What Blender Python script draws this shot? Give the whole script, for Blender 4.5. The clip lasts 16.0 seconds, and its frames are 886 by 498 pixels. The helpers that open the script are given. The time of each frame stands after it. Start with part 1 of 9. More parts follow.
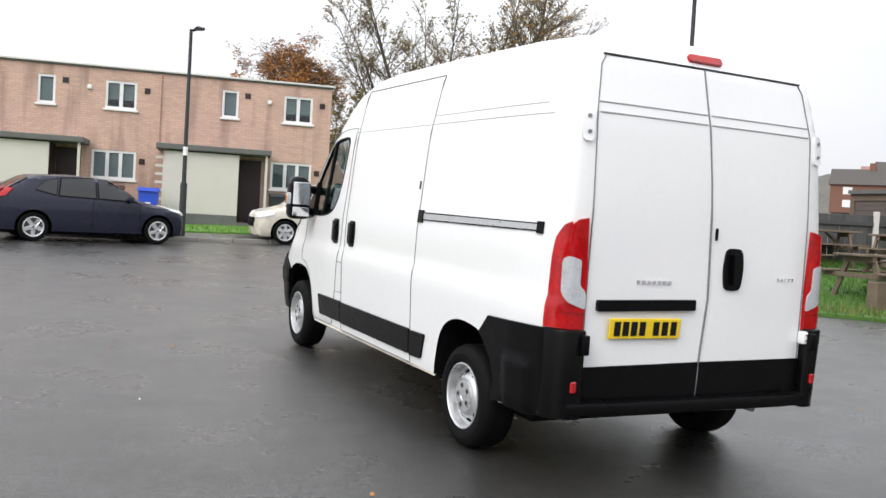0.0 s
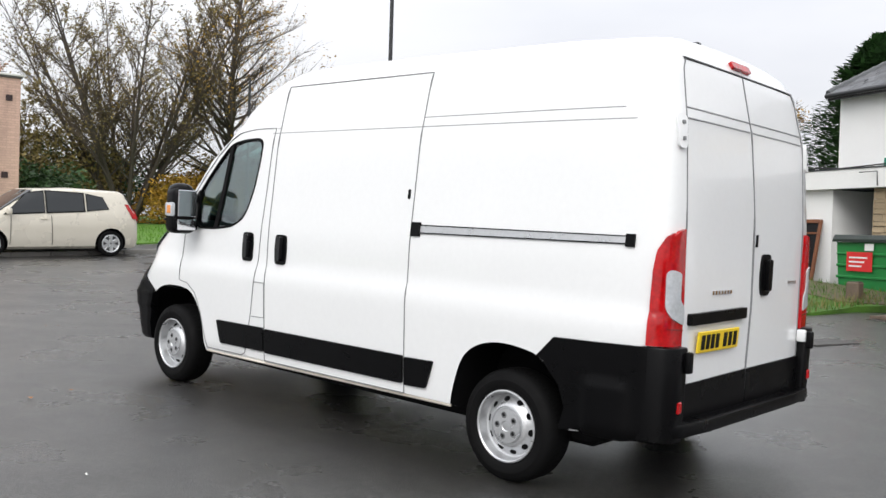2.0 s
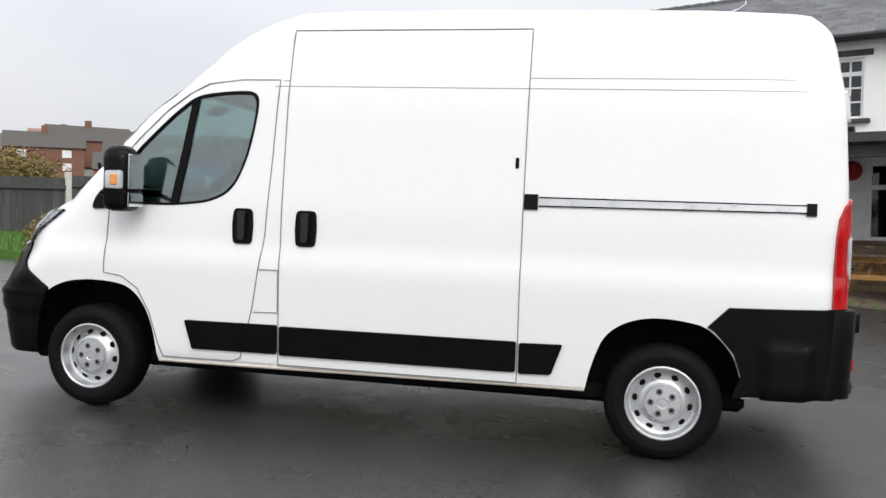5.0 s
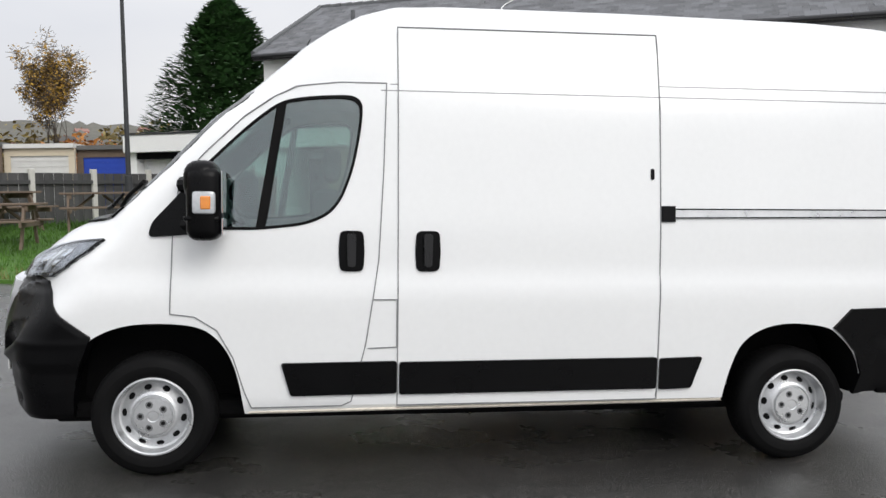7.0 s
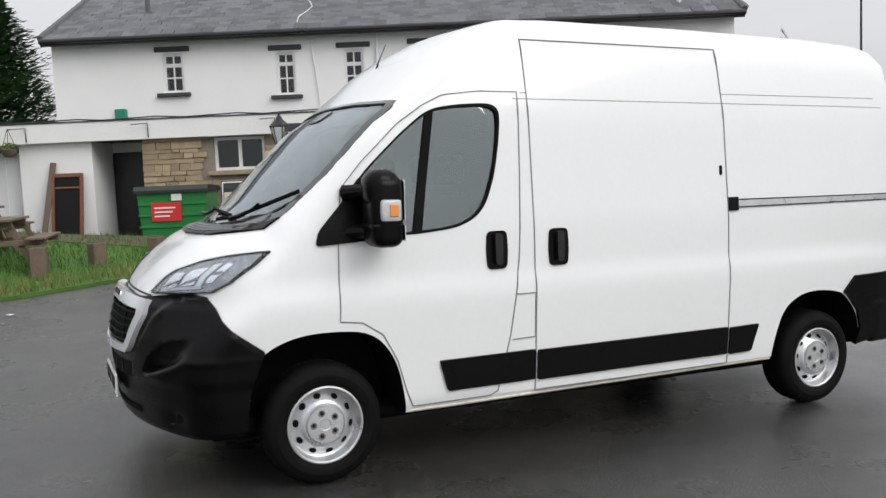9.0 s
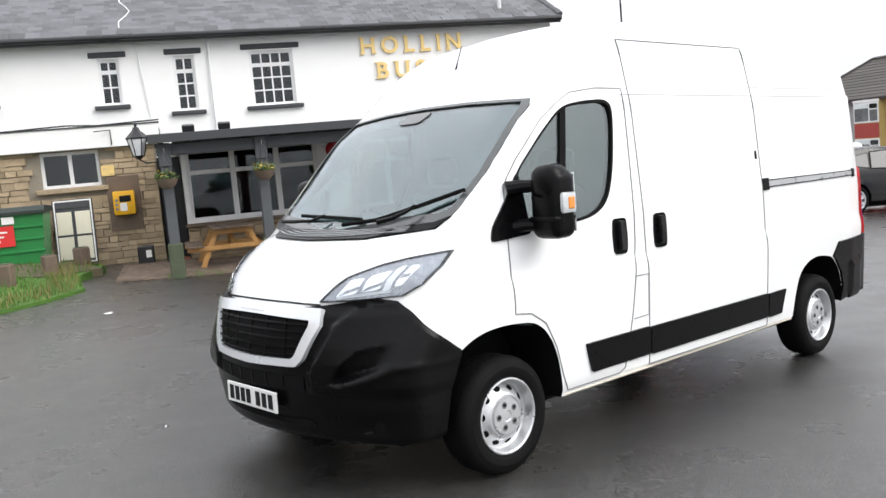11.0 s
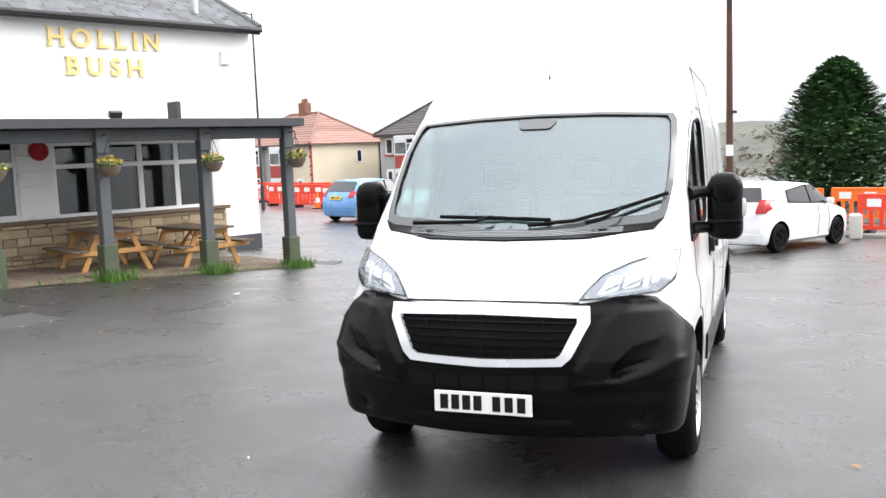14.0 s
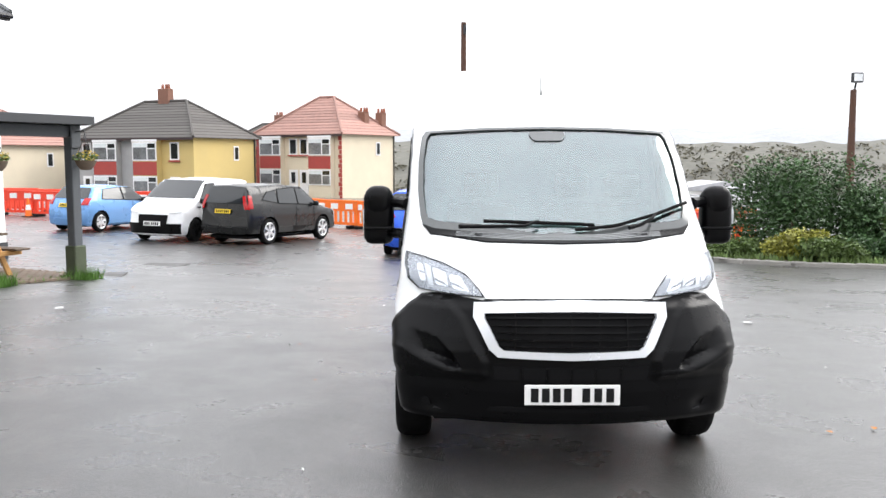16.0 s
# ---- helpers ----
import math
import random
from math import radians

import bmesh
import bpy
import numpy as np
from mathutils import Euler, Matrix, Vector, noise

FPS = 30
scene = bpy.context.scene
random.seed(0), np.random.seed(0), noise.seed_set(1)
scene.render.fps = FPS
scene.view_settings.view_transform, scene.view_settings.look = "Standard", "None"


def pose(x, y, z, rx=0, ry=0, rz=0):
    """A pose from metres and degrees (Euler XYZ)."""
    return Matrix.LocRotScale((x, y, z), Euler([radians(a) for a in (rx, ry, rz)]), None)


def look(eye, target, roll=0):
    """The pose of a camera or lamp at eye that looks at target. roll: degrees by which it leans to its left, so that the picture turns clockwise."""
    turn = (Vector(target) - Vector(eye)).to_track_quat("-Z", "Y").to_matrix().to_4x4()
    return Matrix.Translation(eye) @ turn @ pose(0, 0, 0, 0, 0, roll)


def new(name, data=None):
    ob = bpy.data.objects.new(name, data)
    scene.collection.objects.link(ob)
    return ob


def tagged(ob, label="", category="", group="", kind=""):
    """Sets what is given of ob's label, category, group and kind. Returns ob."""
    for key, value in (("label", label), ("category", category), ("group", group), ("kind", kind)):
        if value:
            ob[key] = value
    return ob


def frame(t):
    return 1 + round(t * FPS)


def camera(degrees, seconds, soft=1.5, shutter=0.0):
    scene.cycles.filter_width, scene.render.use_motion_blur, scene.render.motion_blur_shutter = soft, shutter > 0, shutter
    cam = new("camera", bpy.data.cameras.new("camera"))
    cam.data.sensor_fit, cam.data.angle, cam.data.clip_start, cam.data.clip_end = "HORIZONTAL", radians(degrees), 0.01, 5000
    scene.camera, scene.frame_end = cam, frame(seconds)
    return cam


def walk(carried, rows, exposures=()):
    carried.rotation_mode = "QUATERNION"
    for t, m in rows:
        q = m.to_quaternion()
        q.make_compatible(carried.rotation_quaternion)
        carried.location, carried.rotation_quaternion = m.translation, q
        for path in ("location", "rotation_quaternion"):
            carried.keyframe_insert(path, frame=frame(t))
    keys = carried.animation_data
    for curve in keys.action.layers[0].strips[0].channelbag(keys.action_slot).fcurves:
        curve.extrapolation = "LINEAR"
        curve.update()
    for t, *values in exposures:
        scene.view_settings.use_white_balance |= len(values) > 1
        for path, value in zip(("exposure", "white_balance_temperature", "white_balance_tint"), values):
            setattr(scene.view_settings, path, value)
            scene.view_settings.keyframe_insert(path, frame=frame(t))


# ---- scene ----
cam = camera(53.2, 16.0)
PATH = [
    (0, (-3.488, -8.192, 1.285), (-2.604, -6.399, 1.223), 3.3),
    (0.5, (-3.901, -7.818, 1.3), (-2.914, -6.081, 1.217), 2.0),
    (1, (-4.324, -7.441, 1.28), (-3.178, -5.804, 1.221), 2.0),
    (1.5, (-4.58, -6.958, 1.262), (-3.226, -5.487, 1.202), 2.3),
    (2, (-4.841, -6.458, 1.288), (-3.358, -5.116, 1.254), 1.7),
    (2.5, (-5.186, -6.003, 1.302), (-3.6, -4.787, 1.229), 2.1),
    (3, (-5.429, -5.499, 1.301), (-3.751, -4.413, 1.248), 1.2),
    (5.5, (-5.858, -2.693, 1.238), (-3.877, -2.44, 1.136), -0.3),
    (6, (-5.829, -2.101, 1.257), (-3.836, -1.996, 1.135), -1.5),
    (6.5, (-5.61, -1.513, 1.351), (-3.615, -1.57, 1.218), -0.0),
    (7, (-5.546, -0.917, 1.455), (-3.567, -1.172, 1.324), -0.9),
    (7.5, (-5.413, -0.357, 1.482), (-3.464, -0.791, 1.379), -2.9),
    (8, (-5.438, 0.21, 1.556), (-3.537, -0.405, 1.481), -2.5),
    (8.5, (-5.366, 0.76, 1.589), (-3.511, 0.026, 1.457), -1.8),
    (11, (-4.198, 3.136, 1.702), (-2.695, 1.833, 1.497), -5.1),
    (11.5, (-3.756, 3.557, 1.698), (-2.365, 2.134, 1.499), -2.5),
    (12, (-3.318, 3.901, 1.706), (-2.05, 2.369, 1.485), -2.7),
    (12.5, (-2.827, 4.264, 1.731), (-1.646, 2.661, 1.536), -2.6),
    (13, (-2.336, 4.593, 1.751), (-1.26, 2.922, 1.528), -1.5),
    (13.5, (-1.836, 4.807, 1.792), (-0.904, 3.053, 1.561), -2.6),
    (14, (-1.335, 5.098, 1.818), (-0.649, 3.233, 1.594), -2.2),
    (14.5, (-0.819, 5.291, 1.827), (-0.294, 3.372, 1.624), -1.6),
    (15, (-0.295, 5.49, 1.829), (-0.025, 3.518, 1.632), -1.0),
    (15.5, (0.199, 5.581, 1.82), (0.328, 3.597, 1.607), -0.0),
    (16, (0.729, 5.618, 1.816), (0.726, 3.629, 1.608), -0.0),
]
EXPOSURES = [(0.0, 0.05), (2.5, -0.1), (5.5, -0.15), (7.0, -0.25), (8.5, -0.45), (9.8, -0.1), (11.0, 0.3), (12.0, 0.52), (13.5, 0.82), (14.5, 0.78), (16.0, 0.74)]
walk(cam, [(t, look(eye, target, roll)) for t, eye, target, roll in PATH], EXPOSURES)

# ---- light: an overcast autumn day ----
world = bpy.data.worlds.new("overcast_sky")
scene.world = world
world.use_nodes = True
wn, wl = world.node_tree.nodes, world.node_tree.links
wn.clear()
w_sky = wn.new("ShaderNodeTexSky")
w_sky.sky_type, w_sky.sun_disc = "NISHITA", False
w_sky.sun_elevation, w_sky.sun_rotation = radians(38), radians(244)
w_sky.dust_density, w_sky.air_density = 4.0, 1.0
w_gray = wn.new("ShaderNodeHueSaturation")
w_gray.inputs["Saturation"].default_value = 0.25
w_gray.inputs["Value"].default_value = 0.12
w_co = wn.new("ShaderNodeTexCoord")
w_map = wn.new("ShaderNodeMapping")
w_map.inputs["Scale"].default_value = (1.0, 1.0, 3.0)
w_noise = wn.new("ShaderNodeTexNoise")
w_noise.inputs["Scale"].default_value, w_noise.inputs["Detail"].default_value = 1.6, 5.0
w_ramp = wn.new("ShaderNodeValToRGB")
w_ramp.color_ramp.elements[0].position, w_ramp.color_ramp.elements[0].color = 0.3, (0.78, 0.80, 0.86, 1)
w_ramp.color_ramp.elements[1].position, w_ramp.color_ramp.elements[1].color = 0.7, (0.97, 0.975, 1.0, 1)
w_mix = wn.new("ShaderNodeMix")
w_mix.data_type = "RGBA"
w_mix.inputs["Factor"].default_value = 0.88
w_sep = wn.new("ShaderNodeSeparateXYZ")
w_lift = wn.new("ShaderNodeMapRange")       # an overcast sky is brighter overhead than at the horizon
w_lift.inputs["To Min"].default_value, w_lift.inputs["To Max"].default_value = 0.95, 2.2
w_bg = wn.new("ShaderNodeBackground")
w_out = wn.new("ShaderNodeOutputWorld")
wl.new(w_sky.outputs[0], w_gray.inputs["Color"])
wl.new(w_co.outputs["Generated"], w_map.inputs[0])
wl.new(w_map.outputs[0], w_noise.inputs["Vector"])
wl.new(w_noise.outputs[0], w_ramp.inputs[0])
wl.new(w_gray.outputs[0], w_mix.inputs["A"])
wl.new(w_ramp.outputs[0], w_mix.inputs["B"])
wl.new(w_co.outputs["Generated"], w_sep.inputs[0])
wl.new(w_sep.outputs["Z"], w_lift.inputs[0])
wl.new(w_mix.outputs["Result"], w_bg.inputs["Color"])
wl.new(w_lift.outputs[0], w_bg.inputs["Strength"])
wl.new(w_bg.outputs[0], w_out.inputs[0])

sun = new("sun", bpy.data.lights.new("sun", "SUN"))
sun.data.energy, sun.data.angle, sun.data.color = 1.55, radians(36), (1.0, 0.97, 0.93)
sun.matrix_world = look((-8.2, -4.0, 7.1), (0, 0, 0))

# ---- materials ----
def pmat(name, col, rough=0.5, var=0.12, scale=3.0, fine=60.0, bump=0.0, metal=0.0, coat=0.0, rvar=0.1, island=0.0, obj=0.0, spec=0.5):
    """A painted, stony or metal surface: two scales of colour change, fine relief and uneven gloss."""
    m = bpy.data.materials.new(name)
    m.use_nodes = True
    n, l = m.node_tree.nodes, m.node_tree.links
    b = n["Principled BSDF"]
    co = n.new("ShaderNodeTexCoord")
    big, small = n.new("ShaderNodeTexNoise"), n.new("ShaderNodeTexNoise")
    big.inputs["Scale"].default_value, big.inputs["Detail"].default_value = scale, 6
    small.inputs["Scale"].default_value, small.inputs["Detail"].default_value = fine, 3
    l.new(co.outputs["Object"], big.inputs["Vector"])
    l.new(co.outputs["Object"], small.inputs["Vector"])
    add = n.new("ShaderNodeMath")
    add.operation = "ADD"
    l.new(big.outputs[0], add.inputs[0])
    l.new(small.outputs[0], add.inputs[1])
    last = add.outputs[0]
    if island or obj:
        who = n.new("ShaderNodeNewGeometry") if island else n.new("ShaderNodeObjectInfo")
        rnd = n.new("ShaderNodeMath")
        rnd.operation, rnd.inputs[1].default_value = "MULTIPLY_ADD", 2 * (island or obj)
        l.new(who.outputs["Random Per Island" if island else "Random"], rnd.inputs[0])
        sub = n.new("ShaderNodeMath")
        sub.operation, sub.inputs[1].default_value = "SUBTRACT", island or obj
        l.new(last, rnd.inputs[2])
        l.new(rnd.outputs[0], sub.inputs[0])
        last = sub.outputs[0]
    rg = n.new("ShaderNodeMapRange")
    rg.inputs["From Min"].default_value, rg.inputs["From Max"].default_value = 0.55, 1.45
    rg.inputs["To Min"].default_value, rg.inputs["To Max"].default_value = 1 - var, 1 + var
    rg.clamp = False
    l.new(last, rg.inputs[0])
    mul = n.new("ShaderNodeVectorMath")
    mul.operation = "SCALE"
    mul.inputs[0].default_value = col[:3]
    l.new(rg.outputs[0], mul.inputs["Scale"])
    l.new(mul.outputs[0], b.inputs["Base Color"])
    rr = n.new("ShaderNodeMapRange")
    rr.inputs["From Min"].default_value, rr.inputs["From Max"].default_value = 0.3, 0.7
    rr.inputs["To Min"].default_value, rr.inputs["To Max"].default_value = max(0.02, rough - rvar), min(1, rough + rvar)
    l.new(big.outputs[0], rr.inputs[0])
    l.new(rr.outputs[0], b.inputs["Roughness"])
    b.inputs["Metallic"].default_value = metal
    b.inputs["Coat Weight"].default_value = coat
    b.inputs["Coat Roughness"].default_value = 0.06
    b.inputs["Specular IOR Level"].default_value = spec
    if bump:
        bp = n.new("ShaderNodeBump")
        bp.inputs["Strength"].default_value, bp.inputs["Distance"].default_value = bump, 0.01
        l.new(small.outputs[0], bp.inputs["Height"])
        l.new(bp.outputs[0], b.inputs["Normal"])
    return m


def glass_mat(name, tint, alpha=0.3, rough=0.02):
    """Thin window glass: a mirror-like sheen over a see-through tint."""
    m = bpy.data.materials.new(name)
    m.use_nodes = True
    n, l = m.node_tree.nodes, m.node_tree.links
    n.clear()
    out, mix = n.new("ShaderNodeOutputMaterial"), n.new("ShaderNodeMixShader")
    tr, gl, fr = n.new("ShaderNodeBsdfTransparent"), n.new("ShaderNodeBsdfGlossy"), n.new("ShaderNodeLayerWeight")
    tr.inputs[0].default_value = (*tint, 1)
    gl.inputs["Roughness"].default_value = rough
    gl.inputs["Color"].default_value = (0.95, 0.97, 1.0, 1)
    fr.inputs["Blend"].default_value = 0.5
    steep = n.new("ShaderNodeMath")
    steep.operation, steep.inputs[1].default_value = "POWER", 5.0
    lift = n.new("ShaderNodeMath")
    lift.operation, lift.inputs[1].default_value, lift.use_clamp = "MULTIPLY_ADD", 0.9, True
    lift.inputs[2].default_value = alpha
    l.new(fr.outputs["Facing"], steep.inputs[0])
    l.new(steep.outputs[0], lift.inputs[0])
    l.new(lift.outputs[0], mix.inputs[0])
    l.new(tr.outputs[0], mix.inputs[1])
    l.new(gl.outputs[0], mix.inputs[2])
    l.new(mix.outputs[0], out.inputs[0])
    return m


M_VAN = pmat("white_van_paint", (0.83, 0.84, 0.84), 0.22, 0.02, 1.5, 30, coat=0.6, rvar=0.05)
M_BLACK = pmat("black_textured_plastic", (0.0022, 0.0022, 0.0026), 0.30, 0.25, 5, 400, bump=0.03, rvar=0.06, spec=0.14)
M_SMOOTH = pmat("smooth_black_plastic", (0.010, 0.010, 0.011), 0.32, 0.25, 5, 300, bump=0.03, rvar=0.1, spec=0.45)
M_GAP = pmat("dark_shut_line", (0.20, 0.205, 0.21), 0.8, 0.1)
M_RUB = pmat("black_rubber", (0.0045, 0.0045, 0.0047), 0.7, 0.3, 12, 200, bump=0.1, spec=0.12)
M_DARK = pmat("dark_inside", (0.006, 0.006, 0.0065), 0.8, 0.2, spec=0.1)
M_STEEL = pmat("silver_steel", (0.62, 0.63, 0.64), 0.35, 0.12, 10, 80, metal=0.75, rvar=0.12)
M_CHROME = pmat("chrome", (0.85, 0.86, 0.88), 0.12, 0.05, 4, 60, metal=1.0, rvar=0.05)
M_SILVER = pmat("silver_grille_paint", (0.80, 0.82, 0.85), 0.25, 0.04, 4, 60, metal=0.3, coat=0.5)
M_RED = pmat("red_lens", (0.40, 0.004, 0.006), 0.10, 0.45, 9, 50, coat=0.1, rvar=0.04)
M_CLEAR = pmat("clear_lens", (0.78, 0.80, 0.82), 0.1, 0.12, 14, 60, coat=0.8, rvar=0.04)
M_AMBER = pmat("amber_lens", (0.8, 0.28, 0.05), 0.15, 0.1, 6, 50, coat=0.8)
M_GLASS = glass_mat("tinted_car_glass", (0.64, 0.76, 0.73), 0.15)
M_SCREEN = glass_mat("windscreen_glass", (0.66, 0.78, 0.77), 0.14)
M_PANE = glass_mat("window_pane", (0.55, 0.6, 0.6), 0.05)
M_LENS = pmat("milky_clear_lens", (0.50, 0.52, 0.54), 0.12, 0.2, 14, 60, coat=0.8, rvar=0.04)
M_BOWL = pmat("headlamp_bowl", (0.34, 0.35, 0.37), 0.22, 0.3, 30, 90, metal=0.8, rvar=0.15)
M_COVER = glass_mat("lamp_cover", (0.93, 0.94, 0.95), 0.03)
M_DEEPRED = pmat("deep_red_lens", (0.25, 0.006, 0.008), 0.15, 0.2, 6, 50, coat=0.8)
# shade along folds of the white panels, laid on as grey lines
M_CREASE_SHADE = pmat("crease_shade_grey", (0.28, 0.283, 0.287), 0.4, 0.05)
M_FRIT = pmat("grey_screen_edge", (0.07, 0.075, 0.075), 0.15, 0.1, 4, 60, coat=0.3)
M_SILL = pmat("dirty_white_sill", (0.72, 0.67, 0.58), 0.45, 0.22, 7, 40)
M_YELLOW = pmat("yellow_plate", (0.85, 0.60, 0.02), 0.35, 0.04, 4, 60)
M_WHITEPL = pmat("white_plate", (0.82, 0.82, 0.80), 0.35, 0.04, 4, 60)
M_INK = pmat("black_ink", (0.008, 0.008, 0.0085), 0.5, 0.1, spec=0.2)
M_TRIMGREY = pmat("grey_cab_trim", (0.24, 0.25, 0.255), 0.7, 0.15, 6, 90)
M_SEAT = pmat("dark_grey_seat_cloth", (0.05, 0.052, 0.058), 0.9, 0.25, 14, 150)


# ---- mesh helpers ----
def part(name, bm, material, parent=None, label="", smooth=0.6):
    """Link a bmesh as one mesh object, under a thing or a part when one is given."""
    me = bpy.data.meshes.new(name)
    bm.normal_update()
    bm.to_mesh(me)
    bm.free()
    for m in (material if isinstance(material, (list, tuple)) else [material]):
        me.materials.append(m)
    if smooth:
        for p in me.polygons:
            p.use_smooth = True
        me.set_sharp_from_angle(angle=smooth)
    ob = new(name, me)
    ob.parent = parent
    if label:
        ob["label"] = label
    return ob


def empty(name, m, label, category, group="", kind=""):
    ob = new(name)
    ob.empty_display_size = 0.2
    ob.matrix_world = m
    return tagged(ob, label, category, group, kind)


def box(bm, x0, x1, y0, y1, z0, z1, bevel=0.0, m=None, seg=1):
    vs = bmesh.ops.create_cube(bm, size=1.0)["verts"]
    for v in vs:
        v.co = Vector(((x0 + x1) / 2 + v.co.x * (x1 - x0), (y0 + y1) / 2 + v.co.y * (y1 - y0), (z0 + z1) / 2 + v.co.z * (z1 - z0)))
        if m is not None:
            v.co = m @ v.co
    if bevel:
        es = list({e for v in vs for e in v.link_edges})
        bmesh.ops.bevel(bm, geom=es, offset=bevel, segments=seg, affect="EDGES", profile=0.5)
    return bm


def nbox(x0, x1, y0, y1, z0, z1, bevel=0.0, m=None, seg=1):
    return box(bmesh.new(), x0, x1, y0, y1, z0, z1, bevel, m, seg)


def tube(bm, pts, radii, seg=10, cap=True):
    """A round bar along a line of points, with one radius a point."""
    pts = [Vector(p) for p in pts]
    if not isinstance(radii, (list, tuple)):
        radii = [radii] * len(pts)
    rings = []
    side = None
    for i, p in enumerate(pts):
        d = (pts[min(i + 1, len(pts) - 1)] - pts[max(i - 1, 0)]).normalized()
        if side is None:
            side = d.orthogonal().normalized()
        side = (side - d * side.dot(d)).normalized()
        up = d.cross(side)
        rings.append([bm.verts.new(p + radii[i] * (math.cos(a) * side + math.sin(a) * up)) for a in [2 * math.pi * k / seg for k in range(seg)]])
    for a, b in zip(rings, rings[1:]):
        for k in range(seg):
            bm.faces.new((a[k], a[(k + 1) % seg], b[(k + 1) % seg], b[k]))
    if cap:
        bm.faces.new(rings[0][::-1])
        bm.faces.new(rings[-1])
    return bm


def lathe(bm, profile, seg=32, m=None, closed=False, caps=True):
    """Turn a profile of (radius, height) about z."""
    rings = []
    for r, h in profile:
        rings.append([bm.verts.new(((m or Matrix()) @ Vector((r * math.cos(a), r * math.sin(a), h)))) for a in [2 * math.pi * k / seg for k in range(seg)]])
    pairs = list(zip(rings, rings[1:])) + ([(rings[-1], rings[0])] if closed else [])
    for a, b in pairs:
        for k in range(seg):
            bm.faces.new((a[k], a[(k + 1) % seg], b[(k + 1) % seg], b[k]))
    if not closed and caps:
        for r, ring in ((profile[0][0], rings[0][::-1]), (profile[-1][0], rings[-1])):
            if r > 1e-4:
                bm.faces.new(ring)
    bmesh.ops.recalc_face_normals(bm, faces=bm.faces)
    return bm


def prism(bm, poly, axis, a, b, m=None):
    """A flat outline pushed out along an axis from a to b. axis x: (y, z) points; y: (x, z); z: (x, y)."""
    def at(p, d):
        v = Vector({"x": (d, p[0], p[1]), "y": (p[0], d, p[1]), "z": (p[0], p[1], d)}[axis])
        return (m @ v) if m is not None else v
    lo, hi = [bm.verts.new(at(p, a)) for p in poly], [bm.verts.new(at(p, b)) for p in poly]
    fs = [bm.faces.new(lo), bm.faces.new(hi)]
    n = len(poly)
    fs += [bm.faces.new((lo[i], lo[(i + 1) % n], hi[(i + 1) % n], hi[i])) for i in range(n)]
    bmesh.ops.recalc_face_normals(bm, faces=fs)
    return bm


def rounded(poly, r, seg=4):
    """The outline with its corners rounded."""
    out = []
    n = len(poly)
    for i in range(n):
        p, a, b = Vector(poly[i]), Vector(poly[i - 1]), Vector(poly[(i + 1) % n])
        ra = min(r, (a - p).length * 0.45)
        rb = min(r, (b - p).length * 0.45)
        p0, p1 = p + (a - p).normalized() * ra, p + (b - p).normalized() * rb
        for k in range(seg + 1):
            t = k / seg
            out.append(tuple((1 - t) ** 2 * p0 + 2 * t * (1 - t) * p + t * t * p1))
    return out


def lettering(name, text, size, depth, material, m, parent=None, label="", bold=0.0):
    """Raised letters with the built-in font, turned into a mesh. They face -y of m, reading along +x."""
    cu = bpy.data.curves.new(name, "FONT")
    cu.body, cu.size, cu.extrude, cu.offset, cu.align_x, cu.align_y = text, size, depth, bold, "CENTER", "CENTER"
    tmp = bpy.data.objects.new(name, cu)
    me = bpy.data.meshes.new_from_object(tmp)
    bpy.data.objects.remove(tmp)
    me.materials.clear()
    me.materials.append(material)
    ob = new(name, me)
    ob.parent = parent
    ob.matrix_basis = m @ pose(0, 0, 0, 90, 0, 0)
    if label:
        ob["label"] = label
    return ob


def gz(x, y):
    """Height of the ground: the car park falls towards -y and rises a little towards the pub."""
    if y > 3:
        z = 0.110 + 0.0272 * (min(y, 40) - 3)
    elif y > -5:
        z = 0.020 + 0.030 * y
    elif y > -14:
        z = -0.130 + 0.0551 * (y + 5)
    else:
        z = -0.626 + 0.02 * (max(y, -60) + 14)
    return z + 0.024 * max(0, min(x, 40) - 1.2)

